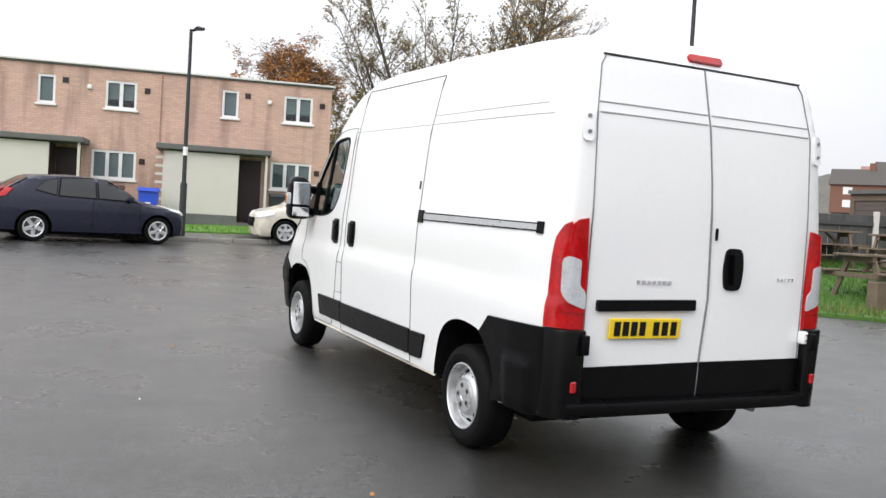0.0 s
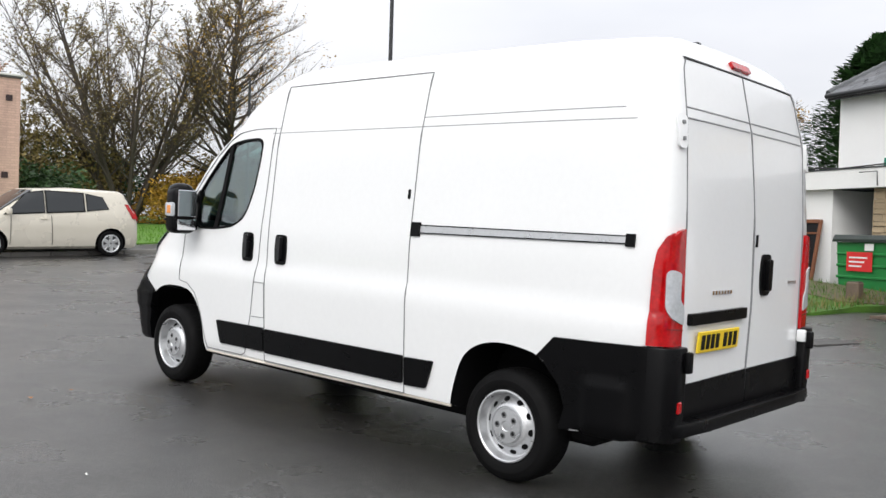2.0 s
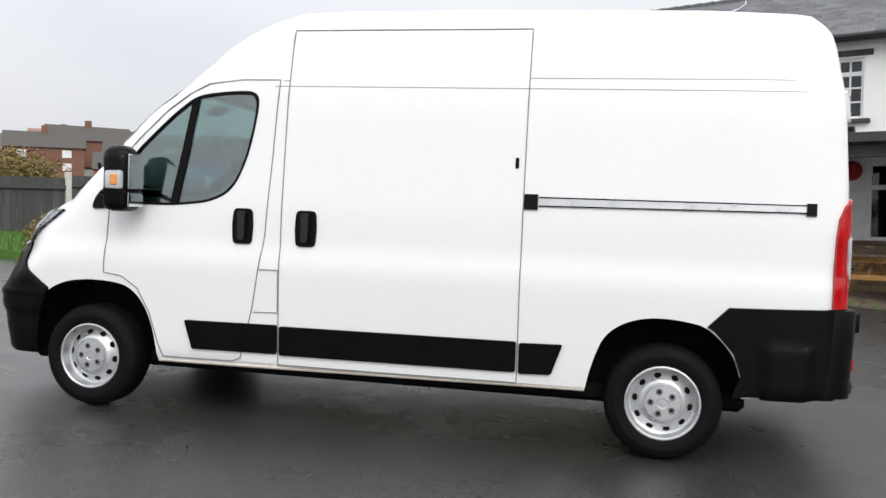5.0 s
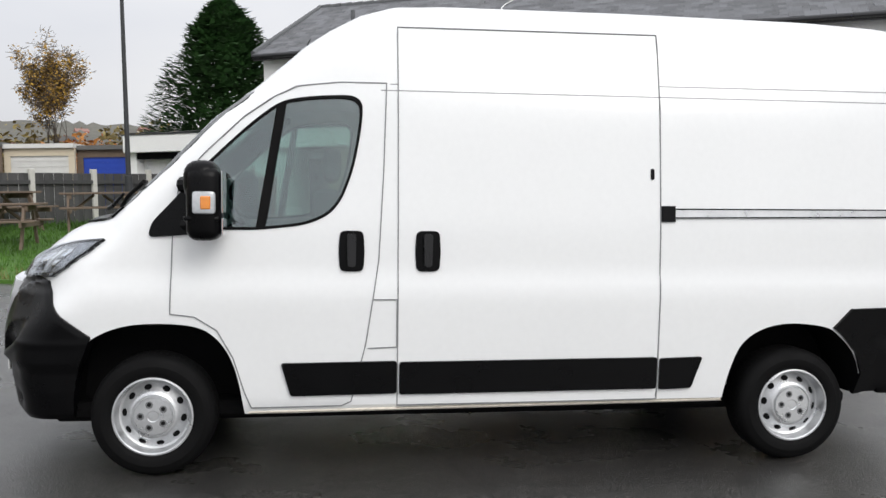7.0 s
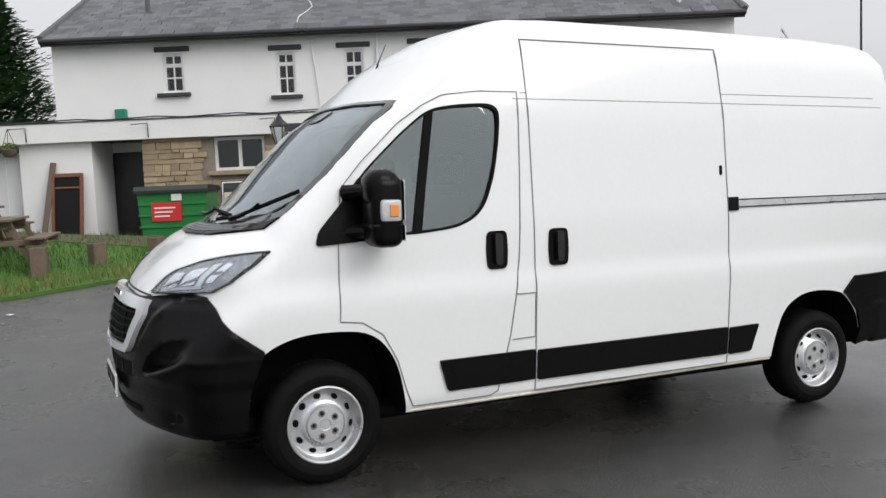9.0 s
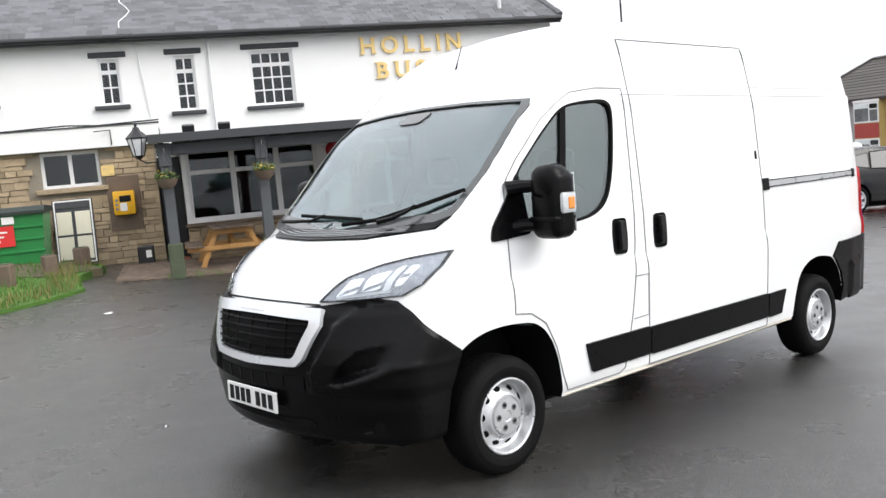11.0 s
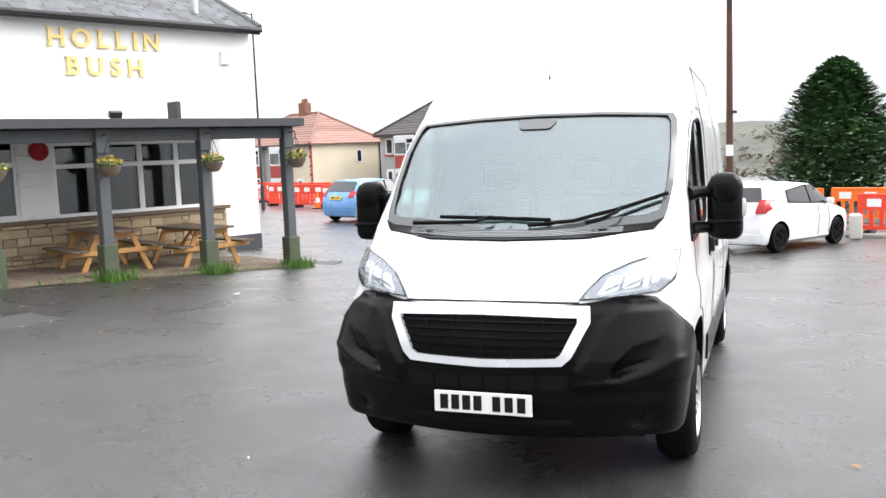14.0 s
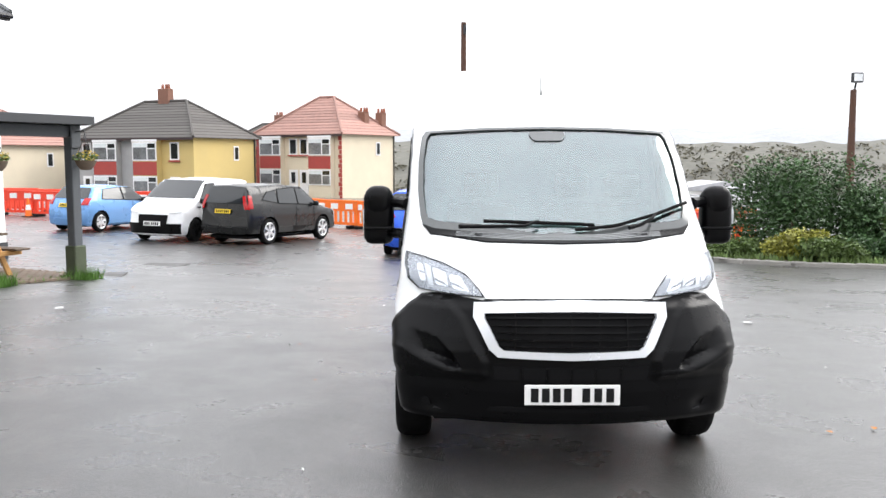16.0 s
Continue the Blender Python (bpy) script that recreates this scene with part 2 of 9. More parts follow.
# ---- ground ----
def asphalt(name="wet_asphalt"):
    m = bpy.data.materials.new(name)
    m.use_nodes = True
    n, l = m.node_tree.nodes, m.node_tree.links
    b = n["Principled BSDF"]
    co = n.new("ShaderNodeTexCoord")
    def noise_at(scale, detail=4.0, rough=0.6):
        t = n.new("ShaderNodeTexNoise")
        t.inputs["Scale"].default_value, t.inputs["Detail"].default_value, t.inputs["Roughness"].default_value = scale, detail, rough
        l.new(co.outputs["Object"], t.inputs["Vector"])
        return t
    grit, mid, big, pool = noise_at(90, 3), noise_at(6, 6), noise_at(0.35, 5), noise_at(0.9, 5)
    ramp = n.new("ShaderNodeValToRGB")
    ramp.color_ramp.elements[0].position, ramp.color_ramp.elements[0].color = 0.40, (0.003, 0.003, 0.0032, 1)
    ramp.color_ramp.elements[1].position, ramp.color_ramp.elements[1].color = 0.66, (0.064, 0.0605, 0.0565, 1)
    l.new(grit.outputs[0], ramp.inputs[0])
    tone = n.new("ShaderNodeMapRange")
    tone.inputs["From Min"].default_value, tone.inputs["From Max"].default_value = 0.3, 0.7
    tone.inputs["To Min"].default_value, tone.inputs["To Max"].default_value = 0.80, 1.2
    l.new(big.outputs[0], tone.inputs[0])
    tone2 = n.new("ShaderNodeMapRange")
    tone2.inputs["From Min"].default_value, tone2.inputs["From Max"].default_value = 0.3, 0.7
    tone2.inputs["To Min"].default_value, tone2.inputs["To Max"].default_value = 0.84, 1.16
    l.new(mid.outputs[0], tone2.inputs[0])
    mm = n.new("ShaderNodeMath")
    mm.operation = "MULTIPLY"
    l.new(tone.outputs[0], mm.inputs[0])
    l.new(tone2.outputs[0], mm.inputs[1])
    fleck = noise_at(38, 2)
    tone3 = n.new("ShaderNodeMapRange")
    tone3.inputs["From Min"].default_value, tone3.inputs["From Max"].default_value = 0.35, 0.65
    tone3.inputs["To Min"].default_value, tone3.inputs["To Max"].default_value = 0.42, 1.75
    l.new(fleck.outputs[0], tone3.inputs[0])
    mm3 = n.new("ShaderNodeMath")
    mm3.operation = "MULTIPLY"
    l.new(mm.outputs[0], mm3.inputs[0])
    l.new(tone3.outputs[0], mm3.inputs[1])
    sc = n.new("ShaderNodeVectorMath")
    sc.operation = "SCALE"
    l.new(ramp.outputs[0], sc.inputs[0])
    l.new(mm3.outputs[0], sc.inputs["Scale"])
    l.new(sc.outputs[0], b.inputs["Base Color"])
    wet = n.new("ShaderNodeMapRange")
    wet.inputs["From Min"].default_value, wet.inputs["From Max"].default_value = 0.3, 0.7
    wet.inputs["To Min"].default_value, wet.inputs["To Max"].default_value = 0.48, 0.64
    l.new(pool.outputs[0], wet.inputs[0])
    l.new(wet.outputs[0], b.inputs["Roughness"])
    bp = n.new("ShaderNodeBump")
    bp.inputs["Strength"].default_value, bp.inputs["Distance"].default_value = 0.55, 0.008
    l.new(grit.outputs[0], bp.inputs["Height"])
    l.new(bp.outputs[0], b.inputs["Normal"])
    b.inputs["Specular IOR Level"].default_value = 0.35
    b.inputs["Coat Weight"].default_value = 1.0
    b.inputs["Coat IOR"].default_value = 1.5
    film = n.new("ShaderNodeMapRange")
    film.inputs["From Min"].default_value, film.inputs["From Max"].default_value = 0.3, 0.7
    film.inputs["To Min"].default_value, film.inputs["To Max"].default_value = 0.24, 0.38
    film.interpolation_type = "SMOOTHSTEP"
    l.new(pool.outputs[0], film.inputs[0])
    l.new(film.outputs[0], b.inputs["Coat Roughness"])
    bp2 = n.new("ShaderNodeBump")
    bp2.inputs["Strength"].default_value, bp2.inputs["Distance"].default_value = 0.6, 0.006
    l.new(grit.outputs[0], bp2.inputs["Height"])
    l.new(bp2.outputs[0], b.inputs["Coat Normal"])
    return m


M_ASPH = asphalt()


def sheet(name, xs, ys, height, material, kind="structure", label="", category=""):
    bm = bmesh.new()
    vs = [[bm.verts.new((x, y, height(x, y))) for y in ys] for x in xs]
    for i in range(len(xs) - 1):
        for j in range(len(ys) - 1):
            bm.faces.new((vs[i][j], vs[i + 1][j], vs[i + 1][j + 1], vs[i][j + 1]))
    ob = part(name, bm, material)
    return tagged(ob, label, category, kind=kind)


def land(x, y):
    """The car park, and round it the land that falls into the valley and rises to the far hills."""
    z = gz(x, y)
    far = max(0.0, -y - 75) * 0.09 + max(0.0, x - 55) * 0.02
    far = min(far, 11.0)
    return z - far


grid_a = [-3000, -600, -200, -80, -40] + [x * 2.0 for x in range(-15, 16)] + [36, 45, 60, 90, 150, 400, 1200, 3000]
grid_b = [-3000, -800, -300, -160, -110, -80, -60, -50] + [y * 1.5 for y in range(-30, 21)] + [36, 45, 60, 90, 200, 600, 3000]
sheet("ground", grid_a, grid_b, land, M_ASPH, label="wet dark asphalt car park with grit and damp patches", category="ground")

# ---- curved bodywork: a skin given by a field that is below zero inside ----
CUR = {}


def lerp(v, xs, ys):
    return np.interp(v, xs, ys)


def smax(a, b, k):
    h = np.maximum(k - np.abs(a - b), 0) / k
    return np.maximum(a, b) + h * h * k / 4


def solve(make, inner, outer, steps=34):
    """Where the body's skin lies on lines that run from inside to outside."""
    a, b = inner.copy(), outer.copy()
    for _ in range(steps):
        c = (a + b) / 2
        inside = CUR['field'](*make(c)) < 0
        a, b = np.where(inside, c, a), np.where(inside, b, c)
    return a


def skin(axis, u, v):
    """Points of the body's skin seen along an axis: 'l' and 'r' take (y, z), 'f' and 'b' take (x, z), 't' takes (x, y)."""
    u, v = np.asarray(u, float), np.asarray(v, float)
    o = np.ones_like(u)
    if axis in "lr":
        s = -1 if axis == "l" else 1
        d = solve(lambda c: (s * c, u, v), 0 * o, 1.4 * o)
        return np.stack([s * d, u, v], -1)
    if axis == "f":
        d = solve(lambda c: (u, c, v), CUR['front'][0] * o, CUR['front'][1] * o)
        return np.stack([u, d, v], -1)
    if axis == "b":
        d = solve(lambda c: (u, -c, v), CUR['back'][0] * o, CUR['back'][1] * o)
        return np.stack([u, -d, v], -1)
    d = solve(lambda c: (u, v, c), CUR['top'][0] * o, CUR['top'][1] * o)
    return np.stack([u, v, d], -1)


def outward(p):
    e = 0.004
    g = np.stack([CUR['field'](p[:, 0] + e, p[:, 1], p[:, 2]) - CUR['field'](p[:, 0] - e, p[:, 1], p[:, 2]),
                  CUR['field'](p[:, 0], p[:, 1] + e, p[:, 2]) - CUR['field'](p[:, 0], p[:, 1] - e, p[:, 2]),
                  CUR['field'](p[:, 0], p[:, 1], p[:, 2] + e) - CUR['field'](p[:, 0], p[:, 1], p[:, 2] - e)], -1)
    return g / np.maximum(np.linalg.norm(g, axis=1, keepdims=True), 1e-9)


def patch(axis, poly, off=0.004, thick=0.012, step=0.05, holes=(), bulge=None):
    """A panel of the body: an outline laid on the skin, lifted by off, with a thickness. bulge(u, v) adds to the lift."""
    bm = bmesh.new()
    edges = []
    for loop in (poly, *holes):
        vs = [bm.verts.new((p[0], p[1], 0)) for p in loop]
        edges += [bm.edges.new((vs[i], vs[(i + 1) % len(vs)])) for i in range(len(vs))]
    bmesh.ops.triangle_fill(bm, use_beauty=True, use_dissolve=False, edges=edges)
    for k in (0, 1):
        lo, hi = min(p[k] for p in poly), max(p[k] for p in poly)
        n = max(1, int((hi - lo) / step))
        for i in range(1, n):
            c = [0, 0, 0]
            c[k] = lo + (hi - lo) * i / n
            d = [0, 0, 0]
            d[k] = 1
            bmesh.ops.bisect_plane(bm, geom=bm.verts[:] + bm.edges[:] + bm.faces[:], plane_co=c, plane_no=d, dist=1e-5)
    bmesh.ops.remove_doubles(bm, verts=bm.verts, dist=1e-5)
    uv = np.array([(v.co.x, v.co.y) for v in bm.verts])
    p = skin(axis, uv[:, 0], uv[:, 1])
    n = outward(p)
    lift = np.full(len(p), off)
    if bulge is not None:
        lift = lift + np.array([bulge(a, b) for a, b in uv])
    top, low = p + n * lift[:, None], p + n * (off - thick)
    for v, c in zip(bm.verts, top):
        v.co = c
    bm.verts.index_update()
    faces, rim = [[v.index for v in f.verts] for f in bm.faces], [[v.index for v in e.verts] for e in bm.edges if e.is_boundary]
    vs = list(bm.verts)
    under = [bm.verts.new(c) for c in low]
    for f in faces:
        bm.faces.new([under[i] for i in reversed(f)])
    for i, j in rim:
        bm.faces.new((vs[i], vs[j], under[j], under[i]))
    bmesh.ops.recalc_face_normals(bm, faces=bm.faces)
    return bm


def seam(axis, line, width=0.0052, off=0.004, closed=False, step=0.014):
    """A narrow shut line along points on the skin."""
    pts = []
    loop = list(line) + ([line[0]] if closed else [])
    for a, b in zip(loop, loop[1:]):
        n = max(1, int(math.dist(a, b) / step))
        pts += [(a[0] + (b[0] - a[0]) * i / n, a[1] + (b[1] - a[1]) * i / n) for i in range(n)]
    pts.append(loop[-1])
    p = skin(axis, [q[0] for q in pts], [q[1] for q in pts])
    n = outward(p)
    bm = bmesh.new()
    rows = []
    for i in range(len(p)):
        d = p[min(i + 1, len(p) - 1)] - p[max(i - 1, 0)]
        s = np.cross(n[i], d)
        s = s / max(np.linalg.norm(s), 1e-9) * width / 2
        rows.append((bm.verts.new(p[i] + s - n[i] * 0.004), bm.verts.new(p[i] + s + n[i] * off), bm.verts.new(p[i] - s + n[i] * off), bm.verts.new(p[i] - s - n[i] * 0.004)))
    for a, b in zip(rows, rows[1:]):
        for k in range(3):
            bm.faces.new((a[k], a[k + 1], b[k + 1], b[k]))
    bmesh.ops.recalc_face_normals(bm, faces=bm.faces)
    return bm


def body_shell(shrink=0.0, ys=None, zc=0.65, box_lim=None, seg=132):
    def field(x, y, z):
        f = CUR['field'](x, y, z) + shrink
        if box_lim:
            f = smax(smax(f, box_lim[0] - y, 0.02), y - box_lim[1], 0.02)
            f = smax(smax(f, box_lim[2] - z, 0.02), z - box_lim[3], 0.02)
        return f
    th = np.linspace(0, 2 * np.pi, seg, endpoint=False) + 0.013
    bm = bmesh.new()
    rings = []
    for y in ys:
        a, b = np.zeros(seg), np.full(seg, 2.6)
        for _ in range(30):
            c = (a + b) / 2
            ins = field(np.sin(th) * c, np.full(seg, y), zc + np.cos(th) * c) < 0
            a, b = np.where(ins, c, a), np.where(ins, b, c)
        rings.append([bm.verts.new((math.sin(t) * r, y, zc + math.cos(t) * r)) for t, r in zip(th, a)])
    for a, b in zip(rings, rings[1:]):
        for k in range(seg):
            bm.faces.new((a[k], a[(k + 1) % seg], b[(k + 1) % seg], b[k]))
    for ring, y in ((rings[0], ys[0]), (rings[-1], ys[-1])):
        mid = bm.verts.new((0, y, zc))
        for k in range(seg):
            bm.faces.new((ring[k], ring[(k + 1) % seg], mid))
    bmesh.ops.recalc_face_normals(bm, faces=bm.faces)
    return bm


def carve(base, cutters):
    """Take the cutters out of the base mesh."""
    for cut in cutters:
        mod = base.modifiers.new("cut", "BOOLEAN")
        mod.operation, mod.solver, mod.object = "DIFFERENCE", "EXACT", cut
    bpy.context.view_layer.update()
    me = bpy.data.meshes.new_from_object(base.evaluated_get(bpy.context.evaluated_depsgraph_get()))
    base.modifiers.clear()
    old = base.data
    base.data = me
    bpy.data.meshes.remove(old)
    for cut in cutters:
        bpy.data.meshes.remove(cut.data)
    for p in me.polygons:
        p.use_smooth = True
    me.set_sharp_from_angle(angle=0.5)



# ---- the white high-roof panel van ----
VAN = empty("panel_van", pose(0.02, 0, 0, 1.5, 0, 0.03), "white high-roof panel van with black plastic bumpers, parked on wet asphalt", "van")


def van_field(x, y, z):
    """Below zero inside the body: sides, top, nose and tail, with rounded meetings."""
    ax = np.abs(x)
    half = lerp(z, [0.2, 0.33, 0.40, 0.6, 0.84, 0.93, 0.99, 1.012, 1.045, 1.3, 1.42, 1.95, 2.04, 2.3, 2.5], [0.93, 0.98, 0.992, 1.004, 1.016, 1.020, 1.018, 1.014, 1.004, 1.0, 0.99, 0.945, 0.925, 0.875, 0.80])
    slim = lerp(y, [-1.3, -0.8, -0.4, 0.0, 0.4, 0.8], [0, 0.012, 0.04, 0.07, 0.11, 0.2]) * lerp(z, [0.9, 1.2, 1.6], [0.25, 0.5, 1.0])
    half = half - slim - lerp(y, [-4.4, -4.25, -4.0, -3.6], [0.075, 0.042, 0.012, 0])
    hood = lerp(y, [0.28, 0.42, 0.52, 0.62, 0.70, 0.78, 0.85, 0.92], [1.35, 1.32, 1.28, 1.215, 1.14, 1.05, 0.95, 0.80]) - 0.06 * (ax / 0.9) ** 2
    upper = lerp(y + 0.09 * (ax / 0.9) ** 2 * lerp(y, [-1.6, -0.7], [0, 1]), [-4.45, -4.2, -3.6, -2.5, -1.5, -1.215, -1.017, -0.84, -0.70, -0.584, -0.427, -0.22, -0.006, 0.208, 0.322, 0.5, 0.8], [2.44, 2.49, 2.52, 2.535, 2.535, 2.518, 2.458, 2.365, 2.27, 2.168, 2.034, 1.892, 1.671, 1.446, 1.323, 1.13, 0.8])
    upper = upper - lerp(y, [-1.4, -0.6], [0.05, 0.02]) * (ax / 0.9) ** 2
    top = smax(hood, upper, 0.05)
    nose = lerp(z, [0.2, 0.3, 0.4, 0.5, 0.65, 0.8, 0.95, 1.0, 1.1, 1.3], [0.74, 0.82, 0.865, 0.885, 0.893, 0.888, 0.87, 0.858, 0.82, 0.62]) - lerp(z, [0.72, 0.98], [0.30, 0.5]) * ax ** lerp(z, [0.72, 0.98], [2.0, 2.2])
    tail = lerp(z, [0, 1.5, 2.0, 2.33, 2.5], [-4.368, -4.368, -4.335, -4.265, -4.16]) + 0.02 * (ax / 0.95) ** 4
    f = smax(ax - half, z - top, 0.16)
    f = smax(f, y - nose, 0.10)
    f = smax(f, tail - y, 0.07)
    return smax(f, lerp(y, [-3.93, -3.87, -3.05, -0.46, 0.3, 0.5], [0.405, 0.355, 0.350, 0.328, 0.33, 0.34]) - z, 0.03)


CUR.update(field=van_field, front=(-0.6, 1.3), back=(3.0, 4.8), top=(0.5, 2.9))


WINDOW = rounded([(-0.26, 1.285), (-0.52, 1.285), (-0.76, 1.31), (-0.88, 1.36), (-0.95, 1.44), (-1.01, 1.60), (-1.045, 1.78), (-1.06, 1.92), (-1.04, 1.965), (-0.99, 1.985), (-0.80, 1.975), (-0.64, 1.95), (-0.50, 1.845), (-0.38, 1.735), (-0.24, 1.60), (-0.16, 1.47)], 0.07, 4)
SCREEN = [(-0.825, 1.385), (-0.76, 1.362), (-0.45, 1.338), (0.0, 1.33), (0.45, 1.338), (0.76, 1.362), (0.825, 1.385), (0.842, 1.44), (0.862, 1.6), (0.862, 1.8), (0.845, 1.96), (0.82, 2.0), (0.4, 2.022), (0.0, 2.028), (-0.4, 2.022), (-0.82, 2.0), (-0.845, 1.96), (-0.862, 1.8), (-0.862, 1.6), (-0.842, 1.44)]
ARCH = [(0.44, 0.2), (0.40, 0.55), (0.33, 0.70), (0.20, 0.78), (0.03, 0.81), (-0.18, 0.80), (-0.29, 0.755), (-0.37, 0.66), (-0.42, 0.53), (-0.455, 0.33), (-0.46, 0.2)]
ARCH_R = [(-3.03, 0.2), (-3.035, 0.38), (-3.08, 0.56), (-3.14, 0.68), (-3.25, 0.755), (-3.40, 0.785), (-3.58, 0.77), (-3.68, 0.73), (-3.80, 0.6), (-3.85, 0.42), (-3.86, 0.2)]



def eased(pts, n=5):
    """A smooth curve through points."""
    out = []
    for i in range(len(pts) - 1):
        p0, p1, p2, p3 = [pts[max(0, min(len(pts) - 1, i + k))] for k in (-1, 0, 1, 2)]
        for j in range(n):
            t = j / n
            out.append(tuple(0.5 * (2 * b + (c - a) * t + (2 * a - 5 * b + 4 * c - d) * t * t + (3 * b - a - 3 * c + d) * t ** 3) for a, b, c, d in zip(p0, p1, p2, p3)))
    return out + [pts[-1]]


ARCH, ARCH_R = eased(ARCH), eased(ARCH_R)
van_ys = list(np.concatenate([np.linspace(-4.364, -4.2, 16), np.linspace(-4.15, -1.4, 34), np.linspace(-1.35, 0.4, 54), np.linspace(0.42, 0.8, 26), np.linspace(0.81, 0.89, 12)]))
van_body = part("body", body_shell(ys=van_ys), [M_VAN, M_DARK, M_TRIMGREY], VAN)


def cutter(bm, slot):
    ob = part("cutter", bm, [M_VAN, M_DARK, M_TRIMGREY], VAN)
    for p in ob.data.polygons:
        p.material_index = slot
    return ob


van_cuts = [cutter(body_shell(0.06, list(np.linspace(-1.195, 0.36, 40)), 1.0, (-1.20, 0.36, 0.75, 2.06), 96), 2)]
bm = prism(bmesh.new(), SCREEN, "y", -0.75, 0.9)
van_cuts.append(cutter(bm, 1))
bm = prism(bmesh.new(), WINDOW, "x", -1.3, 1.3)
van_cuts.append(cutter(bm, 1))
for s in (-1, 1):
    for outline in (ARCH, ARCH_R):
        van_cuts.append(cutter(prism(bmesh.new(), outline, "x", s * 0.62, s * 1.3), 1))
carve(van_body, van_cuts)
for cut in [o for o in bpy.data.objects if o.name.startswith("cutter")]:
    bpy.data.objects.remove(cut)

# side panels, glass and trim
DOOR = [(-0.10, 1.235), (-0.09, 0.86), (-0.21, 0.845), (-0.32, 0.775), (-0.40, 0.63), (-0.455, 0.45), (-0.49, 0.368), (-0.95, 0.372), (-1.0, 0.395), (-1.05, 0.60), (-1.075, 0.70), (-1.14, 1.13), (-1.165, 1.6), (-1.18, 2.05), (-0.94, 2.05), (-0.72, 2.025), (-0.60, 1.965), (-0.46, 1.87), (-0.25, 1.67), (-0.13, 1.53)]
SLIDE = [(-1.24, 0.368), (-2.655, 0.375), (-2.655, 2.355), (-1.24, 2.352)]
for ax in "lr":
    s = -1 if ax == "l" else 1
    door = part("cab_door_seam", seam(ax, DOOR, closed=True), M_GAP, VAN)
    glass = part("side_window", patch(ax, WINDOW, -0.010, 0.005, 0.1), M_GLASS, VAN)
    rim_in = [(a + (-0.62 - a) * 0.038, b + (1.62 - b) * 0.045) for a, b in WINDOW]
    part("window_rubber", patch(ax, WINDOW, 0.003, 0.02, 0.2, holes=[rim_in]), M_RUB, VAN)
    part("window_bar", patch(ax, [(-0.512, 1.29), (-0.56, 1.29), (-0.668, 1.95), (-0.62, 1.93)], 0.002, 0.014, 0.1), M_RUB, VAN)
    part("mirror_base", patch(ax, rounded([(0.02, 1.245), (-0.27, 1.265), (-0.24, 1.60), (-0.12, 1.45), (0.0, 1.32)], 0.03), 0.012, 0.02, 0.1), M_BLACK, VAN)
    if ax == "l":
        part("sliding_door_seam", seam(ax, SLIDE, closed=True), M_GAP, VAN)
        part("fuel_flap_seam", seam(ax, [(-1.105, 0.93), (-1.235, 0.93), (-1.235, 0.68), (-1.085, 0.675)]), M_GAP, VAN)
    rail = part("door_rail", patch(ax, [(-2.68, 1.355), (-4.18, 1.37), (-4.18, 1.415), (-2.68, 1.41)], 0.006, 0.02, 0.2), M_STEEL, VAN, "long silver sliding door rail")
    part("rail_groove", patch(ax, [(-2.74, 1.405), (-4.15, 1.41), (-4.15, 1.416), (-2.74, 1.412)], 0.009, 0.01, 0.2), M_DARK, rail)
    part("rail_groove", patch(ax, [(-2.74, 1.358), (-4.15, 1.371), (-4.15, 1.378), (-2.74, 1.365)], 0.009, 0.01, 0.2), M_DARK, rail)
    part("rail_end", patch(ax, [(-2.66, 1.34), (-2.735, 1.34), (-2.735, 1.425), (-2.66, 1.425)], 0.012, 0.02, 0.1), M_BLACK, rail)
    part("rail_end", patch(ax, [(-4.13, 1.36), (-4.18, 1.36), (-4.18, 1.425), (-4.13, 1.425)], 0.012, 0.02, 0.1), M_BLACK, rail)
    # grey strips carry the shade of the roof creases
    for line in ([(-1.15, 2.012), (-4.12, 2.01)], [(-1.20, 2.045), (-1.24, 2.046)], [(-2.66, 2.07), (-4.05, 2.072)]):
        part("roof_crease", seam(ax, line, 0.006, 0.0008), M_CREASE_SHADE, VAN)
    for a, b in ((-0.64, -1.236), (-1.25, -2.648), (-2.664, -2.905)):
        tip_a, tip_b = (0.05 if a == -0.64 else 0), (0.06 if b == -2.905 else 0)
        z0, z1 = 0.430, 0.602
        part("rubbing_strip", patch(ax, rounded([(a, z1), (a - tip_a, z0), (b + tip_b, z0 + 0.006), (b, z1 + 0.006)], 0.015), 0.014, 0.02, 0.2), M_BLACK, VAN, "black plastic side strip")
    part("side_sill", patch(ax, [(-0.47, 0.336), (-3.03, 0.358), (-3.03, 0.366), (-0.48, 0.344)], 0.003, 0.02, 0.2), M_SILL, VAN)
    for y0 in (-1.0, -1.395):
        if ax == "r" and y0 < -1.2:
            continue
        bowl = part("door_handle", patch(ax, rounded([(y0 + 0.06, 1.075), (y0 - 0.06, 1.075), (y0 - 0.067, 1.18), (y0 - 0.06, 1.285), (y0 + 0.06, 1.285), (y0 + 0.067, 1.18)], 0.03), 0.008, 0.02, 0.05), M_BLACK, VAN, "upright black door handle")
        part("grip", patch(ax, rounded([(y0 + 0.02, 1.10), (y0 - 0.02, 1.10), (y0 - 0.024, 1.27), (y0 + 0.024, 1.27)], 0.015), 0.035, 0.03, 0.04), M_SMOOTH, bowl)
    if ax == "l":
        part("door_lock", patch(ax, rounded([(-2.60, 1.565), (-2.62, 1.565), (-2.62, 1.625), (-2.60, 1.625)], 0.01), 0.005, 0.01), M_BLACK, VAN)
